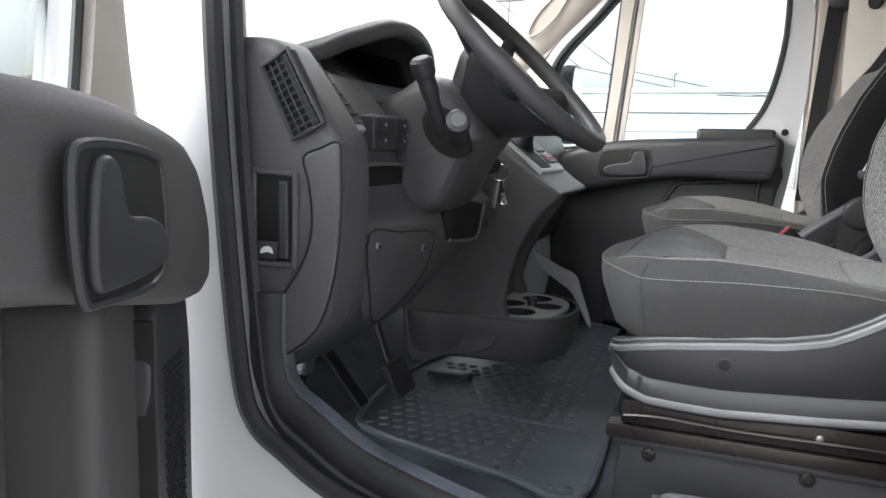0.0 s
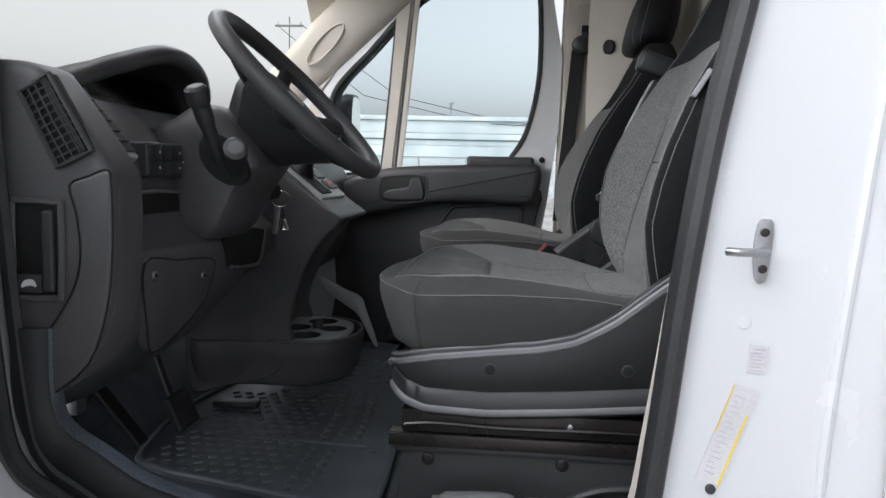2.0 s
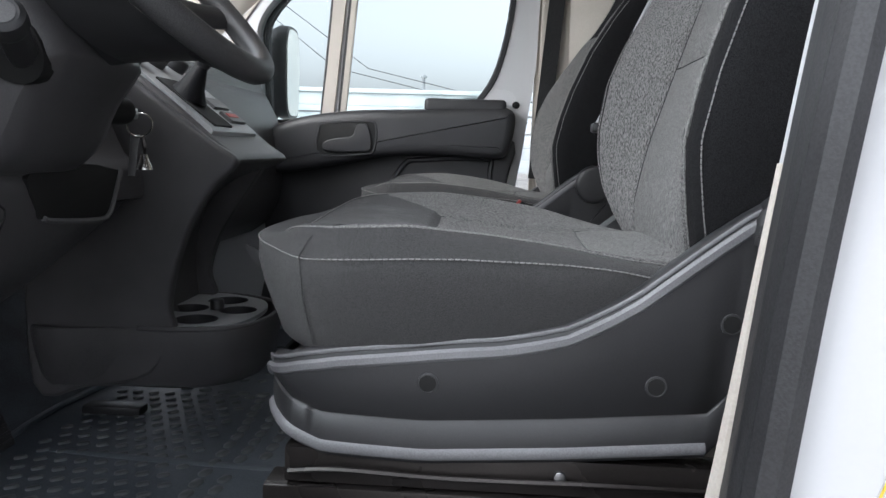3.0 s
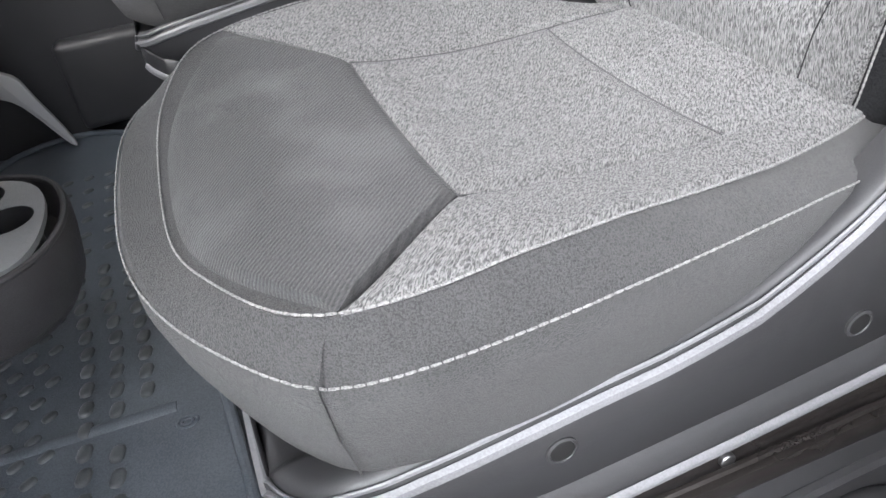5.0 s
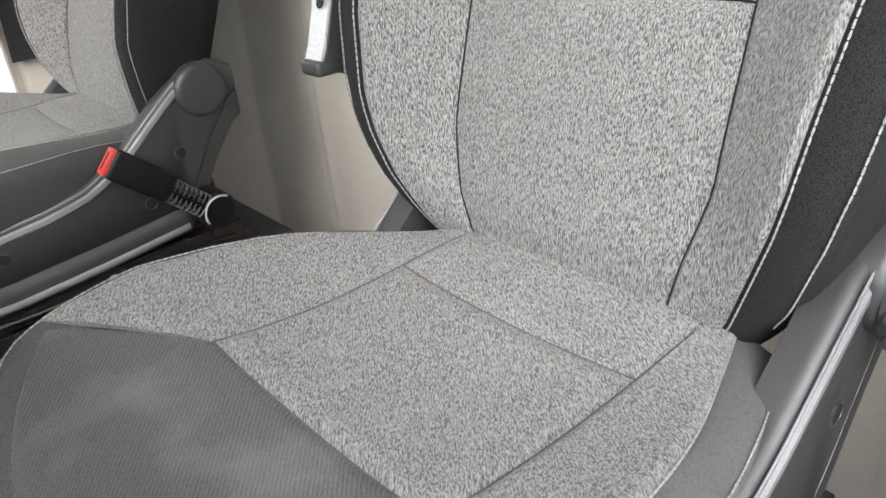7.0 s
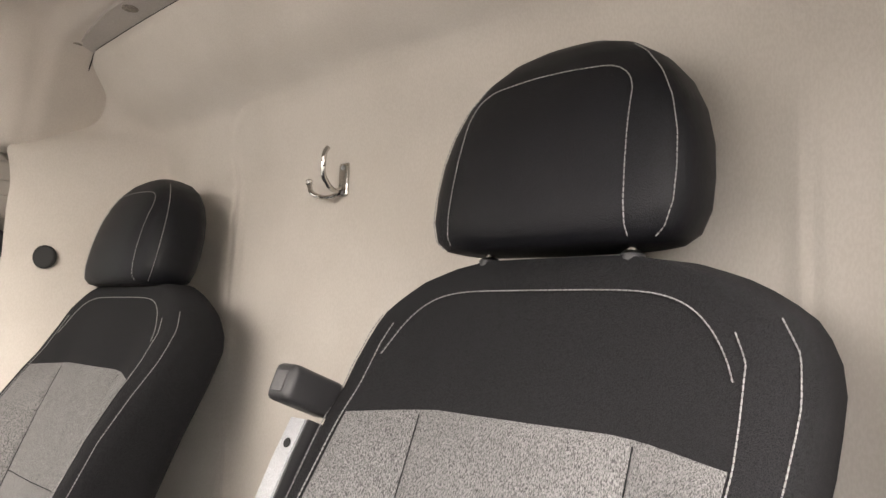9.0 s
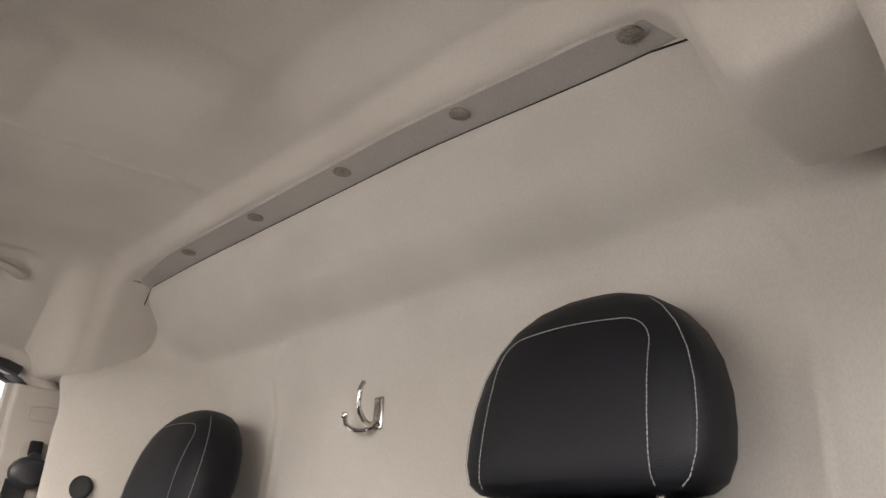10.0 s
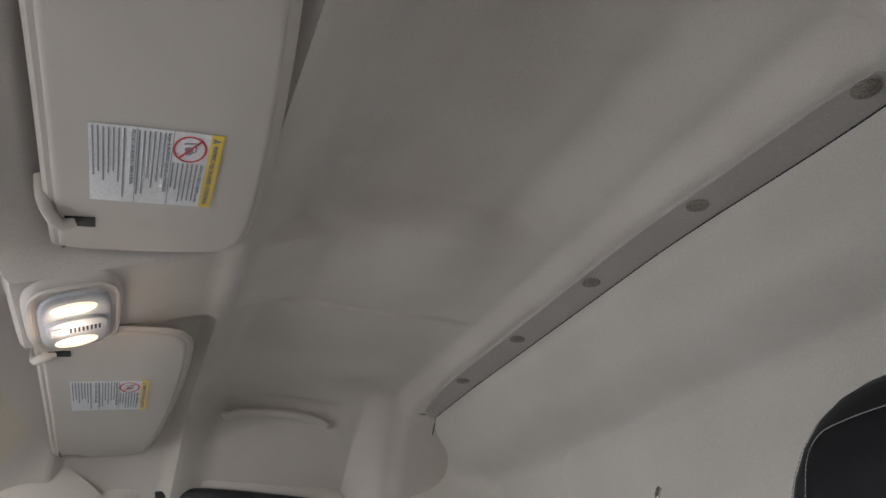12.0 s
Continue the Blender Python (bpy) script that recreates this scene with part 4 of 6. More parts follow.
        put("post_sleeve", tube([(0.690, yb_ + sg * 0.088, 1.008), (0.690, yb_ + sg * 0.088, 1.024), (0.690, yb_ + sg * 0.088, 1.027)], [0.013, 0.012, 0.008], 14), PLASTIC)

    # plinth: moulded covers that wrap round the front corners
    yk = yc
    TRIM = ((0.108, 0.315), (0.113, 0.338), (0.15, 0.350), (0.188, 0.358), (0.294, 0.371), (0.345, 0.376), (0.397, 0.387), (0.43, 0.403), (0.46, 0.421), (0.508, 0.460), (0.548, 0.492), (0.580, 0.512), (0.625, 0.519), (0.66, 0.500))
    FOOT = ((0.108, 0.284), (0.113, 0.280), (0.14, 0.262), (0.17, 0.253), (0.27, 0.250), (0.404, 0.259), (0.53, 0.271), (0.555, 0.300), (0.60, 0.370), (0.64, 0.420), (0.66, 0.430))
    PLAN = smoothed([(0.108, 0.0), (0.108, 0.06), (0.109, 0.12), (0.113, 0.162), (0.130, 0.190), (0.160, 0.204), (0.20, 0.2095), (0.28, 0.2105), (0.40, 0.2105), (0.53, 0.2105), (0.655, 0.2095)], 6, False)

    def around(sg, off, zf):
        """Points along the cover's plan, pushed outwards by off, at heights zf(x)."""
        out = []
        for i, (x, y) in enumerate(PLAN):
            a, b = PLAN[max(0, i - 1)], PLAN[min(len(PLAN) - 1, i + 1)]
            t = V((b[0] - a[0], b[1] - a[1])).normalized()
            out.append((x - t.y * off, yk + sg * (y + t.x * off), zf(x)))
        return out

    for sg in (-1, 1):
        hi, lo = lambda x: key(x, TRIM) + 0.008, lambda x: key(x, FOOT)
        prof = ((-0.030, lo, 0.004), (-0.012, lo, 0.0), (-0.003, lo, 0.004), (0.0, lo, 0.012), (0.0, lo, 0.044), (-0.0025, lo, 0.0455), (-0.0025, lo, 0.0475), (0.0, lo, 0.049), (0.001, hi, -0.020), (0.0, hi, -0.006), (-0.004, hi, -0.001), (-0.012, hi, 0.0), (-0.030, hi, -0.004))
        cols = [around(sg, off, lambda x, f=f, d=d: f(x) + d) for off, f, d in prof]
        pl = put("side_cover", loft([[c[i] for c in cols] for i in range(len(PLAN))]), PLASTIC, lab="black plastic side cover with sky glints painted along its edges", auto=60)
        # pale strips paint the sky glint on the chamfered edges
        put("edge_glint", tube([p for p in around(sg, 0.0010, lambda x: key(x, TRIM) + 0.0035) if p[0] < 0.585], 0.0022, 6, flat=0.5, up=(0, 1, 0)), EDGEGLINT, pl)
        put("glint_band", tube([p for p in around(sg, 0.0012, lambda x: key(x, TRIM) - 0.0085) if p[0] < 0.585], 0.0058, 6, flat=0.5, up=(0, 1, 0)), EDGEGLINT, pl)
        put("glint_band", tube([p for p in around(sg, 0.0010, lambda x: key(x, FOOT) + 0.014) if 0.112 < p[0] < 0.545], 0.0058, 6, flat=0.45, up=(0, 1, 0)), EDGEGLINT, pl)
        for hx_, hz_ in ((0.273, 0.334), (0.482, 0.341), (0.545, 0.402)):
            put("hole_rim", tube([(hx_ + 0.009 * math.cos(a), yk + sg * 0.2115, hz_ + 0.009 * math.sin(a)) for a in np.linspace(0, 2 * math.pi, 17)[:-1]], 0.0016, 5, True, up=(0, 1, 0)), PLASTIC, pl)
            put("screw_hole", knob((hx_, yk + sg * 0.2108, hz_), (0, sg, 0), 0.0085, 0.0016), BLACK, pl)
        rec = [(0.597 + 0.040 * math.cos(a), 0.487 + 0.040 * math.sin(a)) for a in np.linspace(0, 2 * math.pi, 29)[:-1]]
        put("recliner_cover", slab(rec, "y", yk + sg * 0.16, yk + sg * 0.222, 0.010, 3), PLASTIC, pl)
    if driver:
        kn = put("recline_knob", knob(w3(0.592, -0.220, 0.480), (0, -1, 0), 0.034, 0.034, 28, bevel=0.3), PLASTIC, lab="ribbed black recliner knob")
        for a in np.linspace(0, 2 * math.pi, 9)[:-1]:
            put("rib", box((-0.005, -0.014, -0.004), (0.005, 0.014, 0.004), 0.002, m=Matrix.Translation(w3(0.592 + 0.034 * math.cos(a), -0.238, 0.480 + 0.034 * math.sin(a)))), PLASTIC, kn)
    put("seat_pan", box((0.14, yk - 0.18, 0.285), (0.60, yk + 0.18, 0.34), 0.01), DARKM)

    # rails
    for sg in (-1, 1):
        y = sg * 0.186
        put("upper_rail", box((0.135, yk + y - 0.017, 0.226), (0.62, yk + y + 0.017, 0.262), 0.004), DARKM, lab="dark steel seat rail")
        put("lower_rail", box((0.115, yk + y - 0.022, 0.203), (0.64, yk + y + 0.022, 0.224), 0.003), DARKM)
        put("rail_bolt", knob((0.40, yk + y + sg * 0.017, 0.246), (0, sg, 0), 0.006, 0.004), METAL)
    put("rail_wire", tube(smoothed([w3(0.14, -0.205, 0.238), w3(0.19, -0.21, 0.244), w3(0.30, -0.208, 0.240), w3(0.45, -0.21, 0.243), w3(0.60, -0.208, 0.241)], 5, False), 0.003, 6), DARKM)

    # inner-side buckle and folded armrest frame
    far = -1 if not driver else 1
    by = far * 0.235
    if not driver:
        bm_ = pose(0.462, yc + by - 0.02, 0.405, 0, -48, 0)
        bk = put("buckle", box((-0.022, -0.013, -0.050), (0.022, 0.013, 0.045), 0.006, 3, m=bm_), LEATHER, lab="black belt buckle with red button")
        bt_ = put("release_button", box((-0.020, -0.0105, 0.040), (0.020, 0.0105, 0.050), 0.003, 2, m=bm_), RED, bk, "red button")
        put("tongue_slot", box((-0.013, -0.002, 0.0485), (0.013, 0.002, 0.0505), 0.0005, m=bm_), BLACK, bt_)
        sl = put("buckle_stalk", tube([w3(0.482, by - 0.02, 0.385), w3(0.51, by - 0.016, 0.355), w3(0.55, by - 0.01, 0.32)], 0.014, 10, flat=0.6), LEATHER)
        for i in range(9):
            rm = pose(0.494 + 0.0062 * i, yc + by - 0.020 + 0.001 * i, 0.374 - 0.0060 * i, 0, -46, 0)
            put("stalk_rib", tube([rm @ V((p * 0.0175, q * 0.0115, 0)) for p, q in ((-1, -0.7), (-0.7, -1), (0.7, -1), (1, -0.7), (1, 0.7), (0.7, 1), (-0.7, 1), (-1, 0.7))], 0.0016, 6, True, up=(0.7, 0, 0.7)), GREYP, sl)
        an = put("stalk_anchor", knob(w3(0.565, by + 0.03, 0.31), (0, -1, 0), 0.030, 0.055, 24), LEATHER)
        # silver arc paints the highlight on the anchor's chrome ring
        put("anchor_glint", tube([w3(0.565 + 0.026 * math.cos(a), by - 0.0255, 0.31 + 0.026 * math.sin(a)) for a in np.linspace(1.0, 3.6, 16)], 0.0018, 6, up=(0, 1, 0)), SILVER, an)
    if driver:
        yb = -0.163
        PL = [(0.480, 0.592), (0.488, 0.608), (0.508, 0.668), (0.533, 0.741), (0.560, 0.800), (0.580, 0.838)]
        strip_at = lambda w, d: [[(x + d * 0.94, yb - w, z - d * 0.34), (x + d * 0.94, yb + w, z - d * 0.34), (x + (d + 0.004) * 0.94, yb + w, z - (d + 0.004) * 0.34), (x + (d + 0.004) * 0.94, yb - w, z - (d + 0.004) * 0.34)] for x, z in PL]
        ar = put("armrest_frame", loft(strip_at(0.0135, 0.0)), SILVER, lab="pale steel bracket with bolt holes beside the backrest")
        put("bracket_flange", loft([[(x + 0.003, yb - 0.0165, z), (x + 0.003, yb - 0.0135, z), (x + 0.030, yb - 0.0135, z - 0.010), (x + 0.030, yb - 0.0165, z - 0.010)] for x, z in PL]), PLASTIC, ar)
        put("bracket_pad", loft([[(x + 0.008, yb - 0.016, z - 0.004), (x + 0.008, yb + 0.012, z - 0.004), (x + 0.045, yb + 0.012, z - 0.018), (x + 0.045, yb - 0.016, z - 0.018)] for x, z in PL]), PLASTIC, ar)
        put("bracket_foot", box((0.476, yb - 0.017, 0.583), (0.508, yb + 0.015, 0.598), 0.005, 3), PLASTIC, ar)
        for hx_, hz_ in ((0.5005, 0.649), (0.529, 0.732), (0.566, 0.812)):
            put("bolt_hole", knob((hx_ - 0.0012, yb - 0.003, hz_), (-0.94, 0, 0.34), 0.0055, 0.0012), BLACK, ar)
        cap = put("belt_guide", box((-0.040, -0.020, -0.022), (0.040, 0.020, 0.022), 0.010, 3, m=pose(0.588, yb - 0.002, 0.868, 0, 20, 0)), PLASTIC, lab="black plastic belt guide")
        put("guide_slot", box((-0.0415, -0.010, -0.012), (-0.039, 0.010, 0.012), 0.001, m=pose(0.588, yb - 0.002, 0.868, 0, 20, 0)), GREYP, cap)
    return ob


make_seat("driver_seat", 0.0, 0.0, "dark grey knit cab seat with pale boucle inserts", True)
make_seat("passenger_seat", -0.05, 0.9355, "dark grey knit cab seat with red buckle beside it", False, 3.0)


# ---- seat boxes ----
def seat_box(dy, driver):
    ob = thing("seat_box", (0.36, -0.4525 + dy, 0.0), "black steel seat box bolted to the floor", "seat box", "seat boxes")
    y0, y1 = -0.645 + dy, -0.26 + dy
    part("casing", slab([(0.118, -0.012), (0.135, 0.199), (0.66, 0.199), (0.66, -0.012)], "y", y0, y1, 0.006, 3), PLASTIC, ob)
    part("top_flange", box((0.125, y0 - 0.006, 0.193), (0.66, y1, 0.2025), 0.003), PLASTIC, ob)
    for x, z in ((0.178, 0.181), (0.390, 0.183)):
        b = part("bolt", knob((x, y0 + 0.001, z), (0, -1, 0), 0.010, 0.005), DARKM, ob)
        part("bolt_head", knob((x, y0 - 0.003, z), (0, -1, 0), 0.005, 0.003), BLACK, b)
    if driver:
        part("lever_shroud", slab(smoothed([(0.36, -0.01), (0.375, 0.06), (0.42, 0.095), (0.48, 0.115), (0.56, 0.118), (0.6, 0.08), (0.6, -0.01)], 4), "y", -0.715, y0 + 0.002, 0.015, 3), PLASTIC, ob)
        part("lever_slot", tube(smoothed([(0.40, y0 - 0.002, 0.125), (0.45, y0 - 0.004, 0.146), (0.52, y0 - 0.004, 0.152), (0.58, y0 - 0.002, 0.15)], 4, False), 0.006, 6), PLASTIC, ob)
    return ob


seat_box(0, True)
seat_box(0.94, False)
hb = thing("handbrake", (0.30, -0.70, 0.13), "handbrake lever with grey rubber grip beside the seat box", "handbrake")
gp = []
for k, r in ((0, 0.011), (0.008, 0.0150), (0.05, 0.0165), (0.09, 0.0165), (0.103, 0.0145), (0.112, 0.011)):
    gp.append(((0.205 + k, -0.70, 0.136 + 0.03 * k), r))
part("grip", tube([p for p, r in gp], [r for p, r in gp], 16), GRIP, hb, "grey rubber grip")
part("button", rod((0.192, -0.70, 0.1355), (0.207, -0.70, 0.136), 0.009), GREYP, hb)
part("lever_bar", tube([(0.312, -0.70, 0.139), (0.34, -0.70, 0.144), (0.50, -0.70, 0.147)], 0.0065, 10), METAL, hb, "bare steel bar")


# ---- dashboard ----
setting("wall_firewall", box((-1.02, -0.88, -0.06), (-0.93, 0.97, 0.70), 0.01), PLASTIC, "black firewall in front of the footwells", "firewall")
setting("floor_toe_board", slab([(-0.94, -0.02), (-0.94, 0.30), (-0.56, -0.012)], "y", -0.84, 0.94), FLOORV, "dark sloping toe board", "floor")

dash = thing("dashboard", (-0.6, YC, 0.35), "black moulded plastic dashboard of the van", "dashboard")
part("main_body", slab([(-0.97, 0.36), (-0.97, 0.70), (-0.70, 0.735), (-0.42, 0.752), (-0.375, 0.735), (-0.36, 0.70), (-0.37, 0.40), (-0.42, 0.36)], "y", -0.865, 0.925, 0.022, 3), DASH, dash)
END = smoothed([(-0.386, 0.300), (-0.44, 0.55), (-0.46, 0.735), (-0.40, 0.764), (-0.368, 0.768), (-0.318, 0.762), (-0.292, 0.738), (-0.222, 0.640), (-0.210, 0.602), (-0.210, 0.53), (-0.219, 0.45), (-0.246, 0.372), (-0.305, 0.326)], 4)
part("left_end", slab(END, "y", -0.876, -0.790, 0.020, 4), DASH, dash)
FACE = smoothed([(-0.386, 0.47), (-0.388, 0.72), (-0.372, 0.738), (-0.345, 0.725), (-0.300, 0.672), (-0.284, 0.635), (-0.280, 0.59), (-0.287, 0.50)], 4)
part("switch_face", slab(FACE, "y", -0.800, -0.560, 0.010, 3), DASH, dash)
CAP = smoothed([(-0.268, 0.607), (-0.24, 0.620), (-0.2145, 0.628), (-0.2105, 0.60), (-0.2105, 0.53), (-0.2195, 0.45), (-0.247, 0.374), (-0.305, 0.327), (-0.345, 0.318), (-0.352, 0.350), (-0.332, 0.376), (-0.286, 0.438), (-0.263, 0.480), (-0.255, 0.522), (-0.260, 0.572)], 3)
part("glove_box", slab(smoothed([(-0.46, 0.30), (-0.42, 0.66), (-0.37, 0.705), (-0.335, 0.66), (-0.300, 0.56), (-0.305, 0.40), (-0.36, 0.31)], 3), "y", 0.19, 0.915, 0.015, 3), DASH, dash)
part("end_cap", slab(CAP, "y", -0.8800, -0.84, 0.006, 3), DASH, dash, "lighter grey satin end panel")
part("end_seam", tube([(x, -0.8785, z) for x, z in CAP], 0.0014, 5, True, up=(0, 1, 0)), BLACK, dash)

vent = part("air_vent", slab([(-0.330, 0.724), (-0.290, 0.748), (-0.235, 0.652), (-0.282, 0.630)], "y", -0.8785, -0.86, 0.002), BLACK, dash, "black air vent with fine slats")
VQ = [V((-0.330, 0, 0.724)), V((-0.290, 0, 0.748)), V((-0.235, 0, 0.652)), V((-0.282, 0, 0.630))]


def vq(u, v, y):
    p = (VQ[0].lerp(VQ[1], u)).lerp(VQ[3].lerp(VQ[2], u), v)
    return (p.x, y, p.z)


part("vent_frame", tube([vq(u, v, -0.881) for u, v in ((0, 0), (0.5, 0), (1, 0), (1, 0.5), (1, 1), (0.5, 1), (0, 1), (0, 0.5))], 0.0038, 6, True, up=(0, 1, 0)), PLASTIC, vent)
for i in range(1, 10):
    part("slat", tube([vq(0.04, i / 10, -0.8795), vq(0.5, i / 10 + 0.004, -0.882), vq(0.96, i / 10, -0.8795)], 0.0014, 5, up=(0, 1, 0)), PLASTIC, vent)
for i in (0.27, 0.50, 0.72, 0.80, 0.87):
    part("vane", tube([vq(i, 0.03, -0.8815), vq(i, 0.5, -0.884), vq(i, 0.97, -0.8815)], 0.0014, 5, up=(0, 1, 0)), PLASTIC, vent)

# bonnet release hollow: its shade is painted by a black plate
rel = part("release_recess_shade", slab(smoothed([(-0.343, 0.470), (-0.343, 0.578), (-0.336, 0.583), (-0.290, 0.581), (-0.283, 0.575), (-0.285, 0.470), (-0.292, 0.464), (-0.336, 0.464)], 3), "y", -0.8785, -0.86, 0.001), BLACK, dash, "recess of the bonnet release, its shade drawn as a black plate")
part("recess_rim", tube([(x, -0.8795, z) for x, z in smoothed([(-0.346, 0.467), (-0.346, 0.578), (-0.338, 0.586), (-0.288, 0.584), (-0.280, 0.576), (-0.282, 0.467), (-0.290, 0.460), (-0.338, 0.460)], 3)], 0.0042, 6, True, up=(0, 1, 0)), DASH, rel)
part("release_lever", box((-0.304, -0.886, 0.468), (-0.289, -0.872, 0.574), 0.004, 3), PLASTIC, rel)
part("icon_plate", box((-0.340, -0.884, 0.466), (-0.306, -0.876, 0.490), 0.002), PLASTIC, rel)
part("bonnet_icon", slab(smoothed([(-0.333, 0.473), (-0.332, 0.479), (-0.327, 0.483), (-0.319, 0.484), (-0.314, 0.480), (-0.313, 0.474), (-0.319, 0.476), (-0.326, 0.475)], 3), "y", -0.8850, -0.8842), ICON, rel, "small white pictogram", smooth=False)


# knee panel, with the lower edge rising towards the middle of the van
def knee(y, zl):
    return [(p[0], y, p[1]) for p in smoothed([(-0.38, zl - 0.05), (-0.39, 0.55), (-0.37, 0.69), (-0.318, 0.685), (-0.292, 0.60), (-0.262, 0.53), (-0.235, 0.505), (-0.232, 0.46), (-0.240, zl + 0.05), (-0.275, zl), (-0.32, zl - 0.035)], 3)]


part("knee_panel", loft([knee(-0.845, 0.345), knee(-0.70, 0.335), knee(-0.58, 0.335), knee(-0.48, 0.345), knee(-0.38, 0.37), knee(-0.28, 0.40), knee(-0.16, 0.44)]), DASH, dash)
FC = smoothed([(-0.765, 0.494), (-0.66, 0.487), (-0.524, 0.473), (-0.528, 0.440), (-0.562, 0.406), (-0.650, 0.374), (-0.745, 0.358), (-0.762, 0.40)], 4)
fuse = part("fuse_cover", slab(FC, "x", -0.242, -0.2262, 0.002), DASH, dash)
part("cover_seam", tube([(-0.2268, y, z) for y, z in FC], 0.0017, 5, True, up=(1, 0, 0)), BLACK, fuse)
for y, z in ((-0.740, 0.473), (-0.568, 0.450)):
    sc = part("screw", knob((-0.2275, y, z), (1, 0, 0.1), 0.0065, 0.005), METAL, fuse, "bright screw head")
    part("screw_socket", knob((-0.2230, y, z), (1, 0, 0.1), 0.0035, 0.0016), BLACK, sc)
# flat black plate paints the shade inside the open cubby
part("cubby", slab(smoothed([(-0.720, 0.515), (-0.720, 0.588), (-0.552, 0.586), (-0.520, 0.510)], 2), "x", -0.300, -0.2755, 0.002), BLACK, dash, "open cubby, its inner shade drawn as a black plate")
part("cubby_rim", tube([(-0.2735, y, z) for y, z in ((-0.512, 0.507), (-0.530, 0.55), (-0.546, 0.592), (-0.64, 0.594), (-0.73, 0.592))], 0.0035, 6), GREYP, dash)
sw = part("switch_panel", box((-0.300, -0.668, 0.616), (-0.270, -0.532, 0.672), 0.005, 3, m=pose(0, 0, 0)), PLASTIC, dash, "black switch panel")
for i in range(3):
    for j in range(2):
        b = part("button", box((-0.275, -0.664 + 0.036 * i, 0.620 + 0.025 * j), (-0.2665, -0.630 + 0.036 * i, 0.643 + 0.025 * j), 0.002), PLASTIC, sw)
        if i != 1:
            part("button_mark", box((-0.2667, -0.637 + 0.036 * i, 0.630 + 0.025 * j), (-0.2660, -0.632 + 0.036 * i, 0.634 + 0.025 * j)), ICON, b, smooth=False)
part("panel_light", box((-0.2667, -0.552, 0.640), (-0.2660, -0.540, 0.644)), ICON, sw, smooth=False)
part("slider", box((-0.010, -0.020, -0.006), (0.010, 0.020, 0.006), 0.003, 3, m=pose(-0.250, -0.772, 0.650, 0, 50, 0)), SILVER, dash, "small silver vent slider")
iv = part("inner_vent", slab([(-0.345, 0.742), (-0.318, 0.742), (-0.242, 0.655), (-0.275, 0.645)], "y", -0.800, -0.752, 0.004), BLACK, dash, "narrow black vent")
for i in range(6):
    part("slat", tube([(-0.317 + 0.0125 * i, -0.797, 0.7405 - 0.0142 * i), (-0.317 + 0.0125 * i, -0.756, 0.7405 - 0.0142 * i)], 0.0022, 5), PLASTIC, iv)
# pocket has no depth: a black plate paints its inner shade
part("tray_pocket_shade", slab(smoothed([(-0.455, 0.515), (-0.448, 0.460), (-0.43, 0.447), (-0.31, 0.438), (-0.280, 0.445), (-0.245, 0.505)], 3), "x", -0.30, -0.2275, 0.002), BLACK, dash, "open pocket under the column, its shade drawn as a black plate")
part("pocket_rim", tube([(-0.2265, y, z) for y, z in smoothed([(-0.440, 0.450), (-0.42, 0.445), (-0.31, 0.437), (-0.280, 0.444), (-0.262, 0.470), (-0.244, 0.505)], 3, False)], 0.004, 6), GREYP, dash)

# instrument binnacle
LIP = smoothed([(-0.406, -0.675, 0.762), (-0.392, -0.60, 0.789), (-0.374, -0.55, 0.809), (-0.350, -0.45, 0.838), (-0.343, -0.36, 0.834), (-0.342, -0.305, 0.805), (-0.352, -0.277, 0.765), (-0.365, -0.268, 0.725)], 5, False)


def shell(u, v):
    i = v * (len(LIP) - 1)
    k = min(len(LIP) - 2, int(i))
    p = V(LIP[k]).lerp(V(LIP[k + 1]), i - k)
    f = V((-0.62, p.y * 0.98, min(0.744, p.z)))
    q = p.lerp(f, u)
    return (q.x, q.y, q.z - 0.012 * (1 - ss(0.0, 0.2, v)) + 0.014 * (1 - u) * ss(0.0, 0.2, v) + 0.012 * math.sin(math.pi * u) * (p.z > 0.78))


bn = part("binnacle_hood", sheet(shell, 12, 34, (0.0, 0.0, -0.008)), DASH, dash, "arched black hood over the instruments")
part("hood_lip", tube(LIP, 0.0175, 12), DASH, bn)
cl = part("instrument_cluster", box((-0.505, -0.61, 0.655), (-0.47, -0.28, 0.79), 0.02, 3), PLASTIC, dash, "dark instrument cluster")
for y in (-0.545, -0.345):
    g = part("gauge", knob((-0.472, y, 0.725), (1, 0, 0.15), 0.052, 0.012, 28), PLASTIC, cl)
    part("gauge_ring", tube([(-0.458 - 0.15 * 0.05 * math.sin(a), y + 0.052 * math.cos(a), 0.727 + 0.052 * math.sin(a)) for a in np.linspace(0, 2 * math.pi, 29)[:-1]], 0.003, 6, True, up=(1, 0, 0)), SILVER, g)
    part("needle", box((-0.459, y - 0.003, 0.69), (-0.457, y + 0.003, 0.728), 0.001), RED, g)
lens = part("cluster_lens", sheet(lambda u, v: (-0.408 + 0.043 * u, -0.625 + 0.335 * v, 0.795 - 0.105 * u), 6, 10, (0.003, 0, 0.001)), CLEAR, dash, "clear plastic instrument lens")
lens.visible_shadow = False
part("cluster_surround", loft([[(-0.50, -0.62, 0.735), (-0.50, -0.265, 0.735), (-0.395, -0.265, 0.700), (-0.395, -0.62, 0.700)], [(-0.50, -0.62, 0.65), (-0.50, -0.265, 0.65), (-0.345, -0.265, 0.64), (-0.345, -0.62, 0.64)]]), DASH, dash)

# column, stalks, wheel
wheel_c, wheel_n = V((-0.097, -0.437, 0.769)), V((0.7071, 0, 0.7071))
